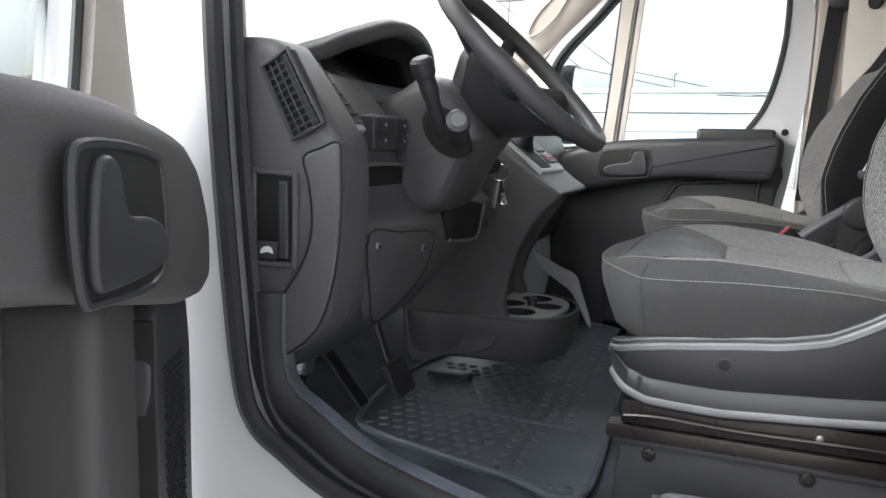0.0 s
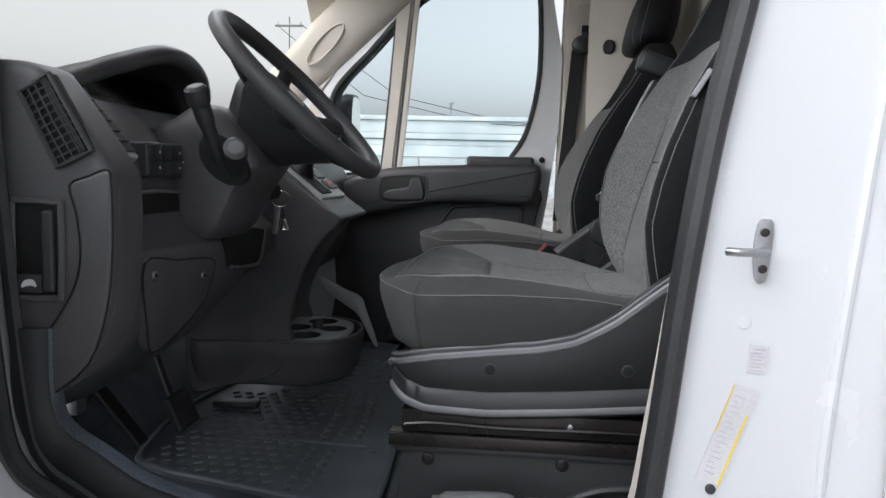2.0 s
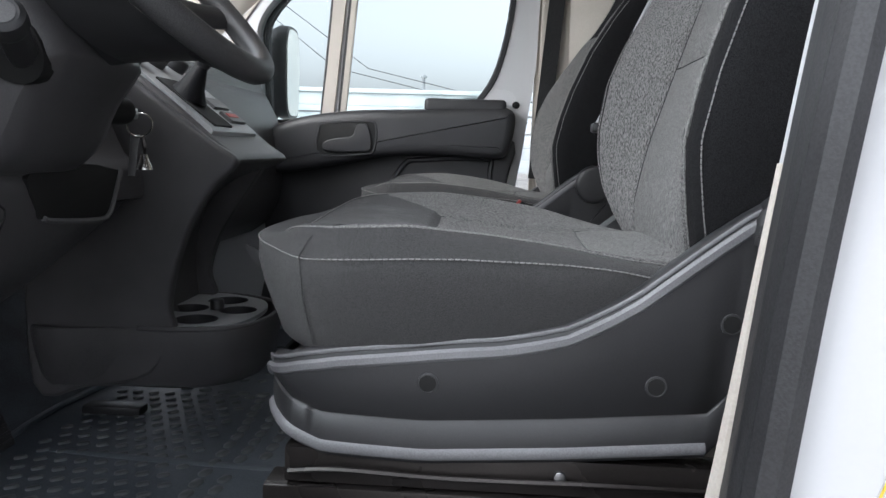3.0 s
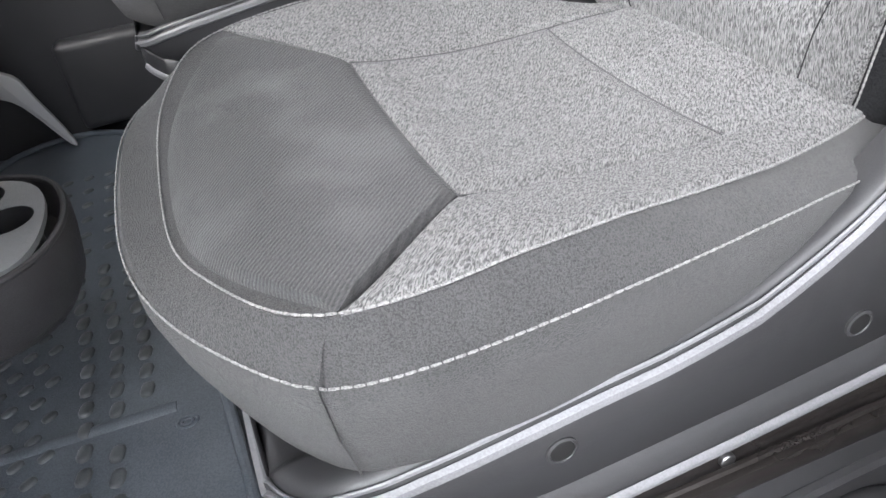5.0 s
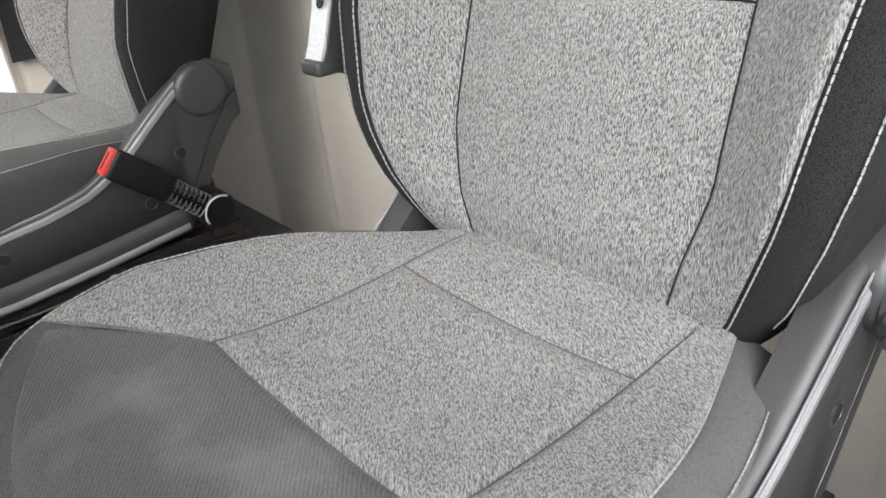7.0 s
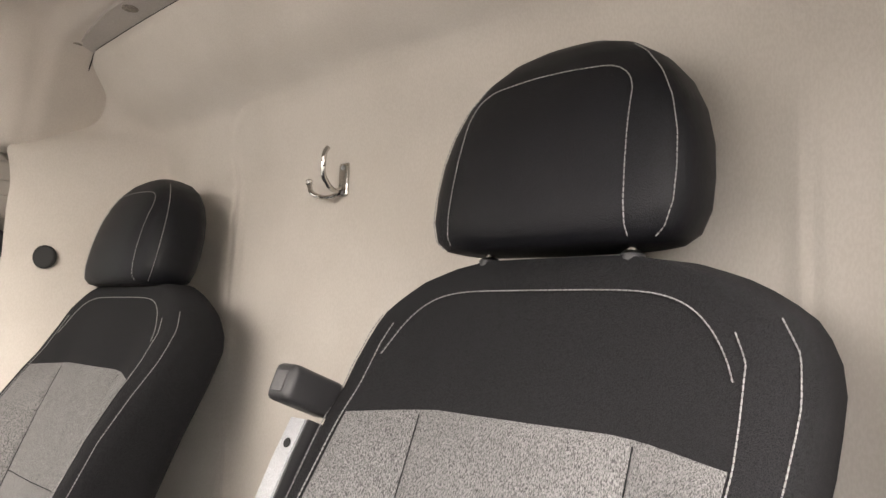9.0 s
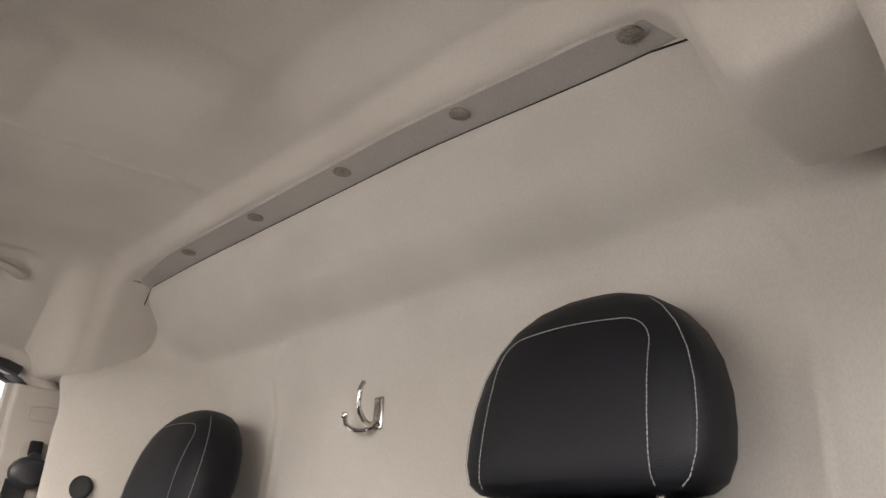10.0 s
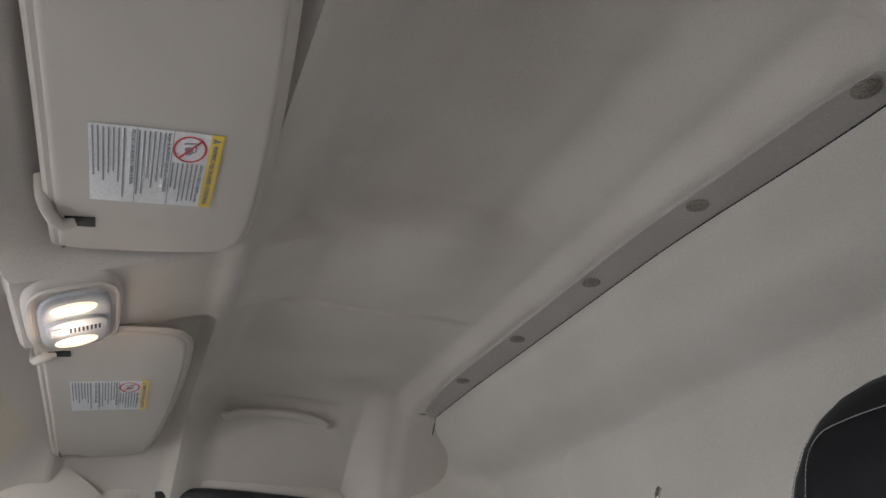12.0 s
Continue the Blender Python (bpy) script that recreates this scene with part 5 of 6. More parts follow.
col = thing("steering_column", (-0.22, -0.44, 0.55), "black steering column with padded wheel and two stalks", "steering column")
SH = smoothed([(-0.335, 0.53), (-0.335, 0.69), (-0.295, 0.722), (-0.245, 0.747), (-0.190, 0.722), (-0.138, 0.655), (-0.142, 0.630), (-0.172, 0.588), (-0.205, 0.525), (-0.255, 0.500)], 4)


def shroud(y, k):
    cx, cz = -0.22, 0.62
    return [(cx + (x - cx) * k, y, cz + (z - cz) * k) for x, z in SH]


part("shroud", loft([shroud(-0.548, 0.55), shroud(-0.546, 0.78), shroud(-0.535, 0.92), shroud(-0.515, 0.985), shroud(-0.48, 1.0), shroud(-0.40, 1.0), shroud(-0.365, 0.98), shroud(-0.345, 0.90), shroud(-0.335, 0.7)]), DASH, col)
# black disc paints the shade in the recess round the stalks
part("stalk_recess_shade", slab([(-0.195 + 0.052 * math.cos(a) * 0.72 - 0.034 * math.sin(a) * 0.69, 0.648 - 0.052 * math.cos(a) * 0.69 - 0.034 * math.sin(a) * 0.72) for a in np.linspace(0, 2 * math.pi, 25)[:-1]], "y", -0.5505, -0.53, 0.001), BLACK, col)
s1 = part("light_stalk", tube(smoothed([(-0.205, -0.535, 0.640), (-0.206, -0.560, 0.668), (-0.210, -0.588, 0.712), (-0.213, -0.603, 0.738)], 4, False), [0.013] * 4 + [0.0125] * 4 + [0.0155] * 5, 14), PLASTIC, col)
part("stalk_cap", tube([(-0.213, -0.602, 0.735), (-0.2135, -0.605, 0.741), (-0.2155, -0.615, 0.760), (-0.216, -0.617, 0.764)], [0.0165, 0.0195, 0.0185, 0.0135], 20), PLASTIC, s1)
part("cap_mark", knob((-0.216, -0.617, 0.7635), (-0.07, -0.45, 0.9), 0.011, 0.0012, 18), GREYP, s1)
s2 = part("cruise_stalk", tube([(-0.180, -0.535, 0.632), (-0.165, -0.575, 0.648), (-0.155, -0.600, 0.658)], [0.016, 0.0155, 0.018], 16), PLASTIC, col)
part("stalk_cap", tube([(-0.156, -0.598, 0.657), (-0.154, -0.604, 0.659), (-0.147, -0.620, 0.666), (-0.146, -0.623, 0.667)], [0.018, 0.0205, 0.0195, 0.015], 20), PLASTIC, s2)
part("cap_mark", knob((-0.146, -0.623, 0.667), (0.3, -0.85, 0.35), 0.012, 0.0012, 18), GREYP, s2)

wa, wb = V((0.7071, 0, -0.7071)), V((0, 1, 0))


def on_wheel(a, r, d=0.0):
    return wheel_c + wa * (r * math.cos(a)) + wb * (r * math.sin(a)) + wheel_n * d


sw_ = part("steering_wheel", tube([on_wheel(a, 0.187) for a in np.linspace(0, 2 * math.pi, 65)[:-1]], 0.0165, 14, True, up=wheel_n), RIMSKIN, col, "black wheel with thick padded rim")
hub = part("hub_pad", loft([[on_wheel(a, r * (1 + 0.12 * math.cos(2 * a)), d) for a in np.linspace(0, 2 * math.pi, 33)[:-1]] for r, d in ((0.02, -0.008), (0.06, -0.010), (0.082, -0.018), (0.088, -0.035), (0.085, -0.065), (0.070, -0.10), (0.055, -0.125))]), PLASTIC, sw_)
for a, wd in ((0.0, 0.034), (1.25, 0.030), (-1.25, 0.030), (math.pi / 2 + 0.55, 0.02), (-math.pi / 2 - 0.55, 0.02)):
    part("spoke", tube([on_wheel(a, 0.06, -0.040), on_wheel(a, 0.11, -0.034), on_wheel(a, 0.15, -0.020), on_wheel(a, 0.184, -0.004)], [wd * 1.2, wd, wd * 0.8, wd * 0.75], 10, flat=0.45, up=wheel_n), PLASTIC, sw_)
part("lower_cover", loft([[on_wheel(a, r, d) for a in np.linspace(-1.9, 1.9, 25)] + [on_wheel(a, r * 0.55, d) for a in np.linspace(1.9, -1.9, 25)] for r, d in ((0.135, -0.028), (0.128, -0.045), (0.10, -0.075), (0.075, -0.105))]), PLASTIC, sw_)
part("badge", knob(on_wheel(0, 0.0, -0.010), wheel_n, 0.020, 0.004, 24), SILVER, sw_, "plain silver emblem disc")

# ignition and keys
part("ignition_barrel", knob((-0.205, -0.335, 0.590), (0.35, 0.9, 0), 0.019, 0.045, 20), BLACK, col)
kr = thing("key_ring", (-0.187, -0.262, 0.565), "steel key ring with keys hanging from the ignition", "keys")
part("key_bow", box((-0.196, -0.300, 0.580), (-0.188, -0.262, 0.596), 0.003), METAL, kr)
part("ring", tube([(-0.187 + 0.019 * math.cos(a), -0.262 + 0.004 * math.sin(a), 0.572 + 0.017 * math.sin(a)) for a in np.linspace(0, 2 * math.pi, 25)[:-1]], 0.0014, 6, True, up=(0, 1, 0)), CHROME, kr)
part("key", slab([(-0.200, 0.558), (-0.186, 0.558), (-0.195, 0.498), (-0.205, 0.498)], "y", -0.266, -0.2625, 0.0008), METAL, kr, "steel key blade")
part("tag_chain", tube([(-0.182, -0.262, 0.556), (-0.180, -0.262, 0.540), (-0.181, -0.262, 0.528)], 0.0035, 6), DARKM, kr)
part("bell_tag", tube([(-0.181, -0.262, 0.530), (-0.181, -0.262, 0.520), (-0.181, -0.262, 0.512), (-0.181, -0.262, 0.508)], [0.005, 0.0075, 0.012, 0.0125], 14), CHROME, kr, "small steel bell-shaped tag")

# centre console
con = thing("centre_console", (-0.28, 0.04, 0.12), "black centre console with cup holder tray and gear lever", "console")
CON = smoothed([(-0.46, 0.125), (-0.46, 0.45), (-0.44, 0.71), (-0.40, 0.735), (-0.335, 0.705), (-0.225, 0.628), (-0.140, 0.556), (-0.100, 0.528), (-0.112, 0.512), (-0.180, 0.486), (-0.240, 0.445), (-0.268, 0.39), (-0.280, 0.32), (-0.276, 0.24), (-0.262, 0.19), (-0.28, 0.14), (-0.36, 0.122)], 4)
part("console_cheek", slab(smoothed([(-0.40, 0.20), (-0.40, 0.60), (-0.20, 0.585), (-0.128, 0.535), (-0.142, 0.50), (-0.195, 0.42), (-0.235, 0.35), (-0.255, 0.28), (-0.25, 0.22)], 4), "y", 0.172, 0.204, 0.008), DASH, con)
part("console_body", slab(CON, "y", -0.096, 0.205, 0.010, 3), DASH, con)
RIB = smoothed([(-0.46, 0.125), (-0.46, 0.45), (-0.44, 0.70), (-0.40, 0.725), (-0.335, 0.695), (-0.225, 0.618), (-0.140, 0.555), (-0.096, 0.528), (-0.101, 0.506), (-0.136, 0.472), (-0.177, 0.403), (-0.204, 0.320), (-0.212, 0.262), (-0.205, 0.222), (-0.25, 0.15), (-0.36, 0.122)], 4)
part("console_rib", slab(RIB, "y", -0.119, -0.094, 0.008, 3), DASH, con)
TRAY = smoothed([(-0.46, -0.118), (-0.30, -0.122), (-0.18, -0.118), (-0.110, -0.088), (-0.074, -0.02), (-0.072, 0.07), (-0.104, 0.15), (-0.18, 0.195), (-0.30, 0.205), (-0.46, 0.205)], 4)
tr = part("cup_tray", loft([[(x * k + (1 - k) * -0.32, y * k + (1 - k) * 0.04, z) for x, y in TRAY] for z, k in ((0.118, 0.80), (0.126, 0.90), (0.145, 0.95), (0.19, 0.985), (0.222, 1.0), (0.230, 0.99), (0.231, 0.965), (0.226, 0.955), (0.175, 0.93))]), DASH, con, "rounded black cup holder tray")
part("tray_rim", tube([(x * 0.975 - 0.008, y * 0.97, 0.231) for x, y in TRAY if x > -0.29], 0.005, 8), DASH, tr)
INS = smoothed([(-0.285, -0.100), (-0.18, -0.098), (-0.118, -0.070), (-0.098, 0.02), (-0.112, 0.115), (-0.17, 0.170), (-0.285, 0.185)], 4)
WELLS = [(-0.195, -0.045, 0.040), (-0.147, 0.042, 0.036), (-0.195, 0.125, 0.040), (-0.243, 0.042, 0.038)]
ring_at = lambda x, y, r, n=24: [(x + r * math.cos(2 * math.pi * i / n), y + r * math.sin(2 * math.pi * i / n)) for i in range(n)]
part("tray_insert", holed(INS, [ring_at(*w) for w in WELLS], "z", 0.2265, 0.2345), SILVER, tr, "silver grey cup holder insert")
for x, y, r in WELLS:
    part("cup_well", loft([[(a, b, z) for a, b in ring_at(x, y, r * k)] for z, k in ((0.2335, 1.03), (0.2335, 0.98), (0.185, 0.90))], caps=False), PLASTIC, tr)
part("well_post", knob((-0.185, 0.035, 0.236), (0, 0, 1), 0.013, 0.02), PLASTIC, tr)


def slope(t, y, d=0.0):
    a, b = V((-0.345, 0, 0.712)), V((-0.150, 0, 0.562))
    n = V((0.61, 0, 0.79))
    p = a.lerp(b, t) + n * d
    return V((p.x, y, p.z))


fp = part("shift_plate", loft([[slope(t0, -0.09, d), slope(t0, 0.165, d), slope(t1, 0.155, d), slope(t1, -0.08, d)] for t0, t1, d in ((0.0, 1.0, 0.0), (0.01, 0.99, 0.008), (0.03, 0.97, 0.011))]), SILVER, con, "silver grey control plate")
part("shift_gate", loft([[slope(0.42, -0.055, d), slope(0.42, 0.03, d), slope(0.95, 0.03, d), slope(0.95, -0.055, d)] for d in (0.010, 0.0145)]), BLACK, con)
part("shift_boot", tube([slope(0.62, -0.015, 0.012), slope(0.60, -0.015, 0.035), slope(0.57, -0.015, 0.07)], [0.036, 0.022, 0.012], 16), LEATHER, con)
part("shift_knob", tube([slope(0.57, -0.015, 0.07), slope(0.555, -0.015, 0.09), slope(0.545, -0.015, 0.115), slope(0.54, -0.015, 0.125)], [0.012, 0.019, 0.021, 0.014], 16), PLASTIC, con)
for y in (-0.055, 0.035, 0.125):
    kn = part("climate_knob", knob(slope(0.17, y, 0.010), (0.61, 0, 0.79), 0.026, 0.026, 24), PLASTIC, con)
    part("knob_mark", box(slope(0.10, y, 0.037) - V((0.002, 0.002, 0.002)), slope(0.10, y, 0.037) + V((0.002, 0.002, 0.002))), ICON, kn, smooth=False)
for k in range(2):
    part("console_button", loft([[slope(0.60 + 0.17 * k, 0.06, d), slope(0.60 + 0.17 * k, 0.14, d), slope(0.72 + 0.17 * k, 0.138, d), slope(0.72 + 0.17 * k, 0.06, d)] for d in (0.010, 0.017)]), GREYP, con)
part("warning_bar", loft([[slope(0.80, 0.07, d), slope(0.80, 0.12, d), slope(0.84, 0.12, d), slope(0.84, 0.07, d)] for d in (0.017, 0.0185)]), RED, con)

# pedals
pd = thing("brake_pedal", (-0.345, -0.42, 0.06), "ribbed black brake pedal on its arm", "pedal")
pm = pose(-0.334, -0.425, 0.160, 0, 66, 0)
pad = part("pedal_pad", box((-0.036, -0.042, -0.008), (0.036, 0.042, 0.008), 0.006, 3, m=pm), RUBBER, pd)
for i in range(6):
    part("rib", box((-0.030 + 0.011 * i, -0.036, 0.007), (-0.026 + 0.011 * i, 0.036, 0.011), 0.001, m=pm), RUBBER, pad)
part("pedal_arm", tube(smoothed([(-0.345, -0.42, 0.16), (-0.37, -0.415, 0.21), (-0.40, -0.41, 0.30), (-0.41, -0.41, 0.42)], 4, False), 0.009, 8, flat=0.6), DARKM, pd)
cp = thing("footrest_pedal", (-0.46, -0.62, 0.08), "dark pedal arm with a worn steel clevis", "pedal")
part("pedal_arm", tube(smoothed([(-0.45, -0.60, 0.17), (-0.45, -0.60, 0.25), (-0.47, -0.59, 0.36)], 4, False), 0.010, 8, flat=0.6), DARKM, cp)
part("clevis", box((-0.452, -0.615, 0.205), (-0.430, -0.585, 0.235), 0.004), METAL, cp, "bare steel clevis")
ap = thing("accelerator_pedal", (-0.43, -0.30, 0.0), "black accelerator pedal hinged on the floor", "pedal")
part("treadle", box((-0.04, -0.022, -0.006), (0.14, 0.022, 0.006), 0.005, 3, m=pose(-0.60, -0.24, 0.12, 0, 50, 0)), RUBBER, ap)
part("hinge_bar", box((-0.48, 0.070, -0.002), (-0.36, 0.110, 0.016), 0.004), PLASTIC, ap)
lk = thing("steering_shaft", (-0.42, -0.44, 0.25), "steel steering shaft joint above the pedals", "steering shaft")
part("shaft", rod((-0.33, -0.44, 0.52), (-0.52, -0.44, 0.18), 0.011), DARKM, lk)
part("joint", knob((-0.385, -0.44, 0.42), (-0.5, 0, -0.86), 0.020, 0.05), METAL, lk, "bare steel joint")

# kick trim along the door opening
KP = smoothed([(-0.350, 0.42), (-0.350, 0.335), (-0.338, 0.278), (-0.308, 0.240), (-0.262, 0.212), (-0.195, 0.172), (-0.11, 0.145), (0.0, 0.118), (0.12, 0.092)], 5, False)


def ribbon(a, b, ya, yb, ta=0.0):
    def f(u, v):
        i = u * (len(KP) - 1)
        k = min(len(KP) - 2, int(i))
        p, q = V(KP[k]), V(KP[k + 1])
        c, t = p.lerp(q, i - k), (q - p).normalized()
        n = V((-t.y, t.x))
        d = a + (b - a) * v
        bow = 0.008 * math.sin(math.pi * v)
        return (c.x + n.x * d, ya + (yb - ya) * v - bow, c.y + n.y * d)
    return sheet(f, 60, 6, (0, 0.012, 0))


kt = thing("kick_trim", (-0.28, -0.86, 0.12), "black plastic kick panel along the door opening", "trim panel")
part("trim_face", ribbon(0.002, 0.050, -0.890, -0.880), RUBBER, kt)
part("inner_lip", ribbon(0.050, 0.0555, -0.880, -0.874), FLOORV, kt, "grey blue inner lip")
b = part("screw", knob((-0.279, -0.882, 0.213), (0, -1, 0), 0.0085, 0.005), METAL, kt, "bright screw head")
part("screw_socket", knob((-0.279, -0.8865, 0.213), (0, -1, 0), 0.0035, 0.0015), BLACK, b)

# floor mat
MATP = smoothed([(0.046, -0.470), (-0.10, -0.430), (-0.30, -0.375), (-0.44, -0.33), (-0.51, -0.25), (-0.545, 0.10), (-0.46, 0.50), (-0.31, 0.84), (-0.08, 0.83), (-0.01, 0.48), (0.022, 0.24), (0.042, -0.10)], 4)
fm = thing("floor_mat", (-0.2, 0.0, -0.014), "dark studded rubber floor mat, blue-grey from dust and painted sky sheen", "floor mat")
part("mat_sheet", slab(MATP, "z", -0.0135, -0.003, 0.002), MATR, fm)
part("mat_rim", tube([(x, y, 0.0) for x, y in MATP], 0.0075, 8, True), MATR, fm)
for cx, cy, r in ((0.004, -0.437, 0.026), (-0.008, -0.166, 0.013)):
    part("oval_mark", tube([(cx + r * 1.0 * math.cos(a), cy + r * 0.75 * math.sin(a), -0.002) for a in np.linspace(0, 2 * math.pi, 25)[:-1]], 0.0022, 6, True), MATR, fm)
    part("inner_mark", tube([(cx + r * 0.55 * math.cos(a), cy + r * 0.4 * math.sin(a), -0.002) for a in np.linspace(0, 2 * math.pi, 17)[:-1]], 0.0018, 6, True), MATR, fm)
part("heel_ridge", tube([(-0.44, -0.10, -0.003), (-0.25, -0.12, -0.002), (-0.02, -0.13, -0.003)], 0.010, 8, flat=0.35), MATR, fm)


def stud_mesh(name, lx, ly, h):
    bm = bmesh.new()
    rings = [[(math.copysign(abs(math.cos(a)) ** 0.7, math.cos(a)) * lx * k, math.copysign(abs(math.sin(a)) ** 0.7, math.sin(a)) * ly * k, z) for a in np.linspace(0, 2 * math.pi, 11)[:-1]] for k, z in ((1.0, -0.004), (1.0, h * 0.5), (0.75, h))]
    loft(rings, bm=bm)
    for f in bm.faces:
        f.smooth = True
    me = bpy.data.meshes.new(name)
    bm.to_mesh(me)
    bm.free()
    me.materials.append(MATR2)
    return me


small, large = stud_mesh("stud", 0.0112, 0.0072, 0.0042), stud_mesh("tread_block", 0.0145, 0.0095, 0.0048)


def inside(x, y, poly):
    hit = False
    for i in range(len(poly)):
        (a, b_), (c, d) = poly[i - 1], poly[i]
        if (b_ > y) != (d > y) and x < (c - a) * (y - b_) / (d - b_) + a:
            hit = not hit
    return hit


def stud(me, nm, x, y, rz=0.0):
    o = new(nm, me)
    o.parent = fm
    o.location = V((x, y, -0.003)) - fm.location
    o.rotation_euler = (0, 0, rz)


for i in range(12):
    for j in range(19):
        x, y = -0.47 + 0.036 * i + (0.018 if j % 2 else 0), -0.43 + 0.036 * j
        if x < -0.165 and y < 0.235 and inside(x - 0.02, y, MATP) and inside(x, y - 0.02, MATP):
            stud(small, "stud", x, y, 0.6)
for j in range(17):
    y = -0.40 + 0.040 * j
    for i in range(3):
        x = -0.135 + 0.040 * i - 0.02 * ss(0.0, 0.25, y)
        if (abs(y + 0.160) > 0.028 or i == 0) and (i < 2 or y > -0.10):
            stud(large, "tread_block", x, y + (0.02 if i == 1 else 0), 1.35)
for i in range(5):
    stud(large, "tread_block", -0.34 + 0.045 * i, 0.260 - 0.006 * i, 0.1)
for i in range(9):
    for j in range(6):
        x, y = -0.40 + 0.042 * i, 0.335 + 0.06 * j
        if inside(x, y + 0.03, MATP) and inside(x + 0.03, y, MATP):
            stud(small, "stud", x, y, 0.6)


# ---- cab details: pillars, belt, hook, visors, lamp, handles ----
def pillar_lower():
    ob = thing("pillar_cover", (0.52, 0.93, 0.5), "beige plastic belt pillar cover", "pillar cover")
    part("cover", slab([(0.455, 0.0), (0.460, 1.275), (0.625, 1.275), (0.645, 0.0)], "y", 0.905, 0.945, 0.010, 3), BEIGE, ob)
    for z in (1.215, 1.135):
        part("emboss", tube([(0.540 + 0.042 * math.copysign(abs(math.cos(a)) ** 0.4, math.cos(a)), 0.9045, z + 0.016 * math.copysign(abs(math.sin(a)) ** 0.4, math.sin(a))) for a in np.linspace(0, 2 * math.pi, 33)[:-1]], 0.0022, 6, True, up=(0, 1, 0)), BEIGE, ob)
    return ob


pillar_lower()
bt = thing("seat_belt", (0.53, 0.89, 0.7), "black seat belt hanging from its pillar guide", "seat belt")
part("webbing", loft([[(0.506 + 0.020 * k - 0.045 * t, 0.893 - 0.012 * t, 1.075 - 0.60 * t) for k in (-1.15, 1.15)] + [(0.506 + 0.020 * k - 0.045 * t, 0.897 - 0.012 * t, 1.075 - 0.60 * t) for k in (1.15, -1.15)] for t in np.linspace(0, 1, 9)]), BELT, bt)
part("guide", loft([[(0.523 + 0.042 * a * math.cos(t), y, 1.09 + 0.034 * a * math.sin(t)) for t in np.linspace(0, 2 * math.pi, 21)[:-1]] for y, a in ((0.900, 0.9), (0.890, 1.0), (0.876, 0.95), (0.868, 0.7))]), PLASTIC, bt)
part("guide_bolt", knob((0.525, 0.895, 1.118), (0, -1, 0.1), 0.013, 0.02), PLASTIC, bt)
part("height_slider", box((0.514, 0.892, 1.125), (0.541, 0.906, 1.158), 0.005), BLACK, bt)
tagged(part("belt_anchor_plug", knob((bulk_x(0.768, 1.063) - 0.002, 0.768, 1.063), (-0.75, -0.65, 0), 0.024, 0.010, 22), BLACK), "round black plug in the partition felt", "plug")

hx = bulk_x(0.063, 1.16)
hk = thing("coat_hook", (hx, 0.0630, 1.160), "double nickel coat hook screwed to the partition", "hook")
part("base_plate", box((hx - 0.005, 0.0500, 1.155), (hx + 0.001, 0.0740, 1.210), 0.004, 3), CHROME, hk)
part("upper_prong", tube(smoothed([(hx - 0.003, 0.0620, 1.168), (hx - 0.025, 0.0600, 1.162), (hx - 0.048, 0.0550, 1.180), (hx - 0.052, 0.0520, 1.212), (hx - 0.046, 0.0510, 1.226)], 5, False), 0.0042, 8), CHROME, hk)
part("lower_prong", tube(smoothed([(hx - 0.003, 0.0640, 1.162), (hx - 0.022, 0.0800, 1.152), (hx - 0.030, 0.1070, 1.160), (hx - 0.030, 0.1170, 1.176)], 5, False), 0.0042, 8), CHROME, hk)
part("prong_ball", tube([(hx - 0.030, 0.1173, 1.173), (hx - 0.030, 0.1175, 1.177), (hx - 0.030, 0.1175, 1.182), (hx - 0.030, 0.1175, 1.185)], [0.003, 0.0065, 0.0065, 0.003], 12), CHROME, hk)
for z in (1.162, 1.202):
    part("screw", knob((hx - 0.005, 0.062, z), (-1, 0, 0), 0.004, 0.002), METAL, hk)


# ---- sun visors: built flat about their own origin, then tilted ----
def letters(text, height, at, material, parent, width=0.0):
    """Flat raised lettering reading along +y with its top towards +x, seen from below."""
    cu = bpy.data.curves.new("lettering", "FONT")
    cu.body, cu.size, cu.extrude, cu.fill_mode = text, height, 0.0002, "BOTH"
    tmp = bpy.data.objects.new("lettering", cu)
    me = bpy.data.meshes.new_from_object(tmp)
    bpy.data.objects.remove(tmp)
    xs = [v.co.x for v in me.vertices]
    k = width / (max(xs) - min(xs)) if width else 1.0
    for v in me.vertices:
        v.co = V((v.co.y, (v.co.x - min(xs)) * k, -v.co.z))
    me.materials.append(material)
    ob = new("lettering", me)
    ob.parent = parent
    ob.location = V(at)
    return ob


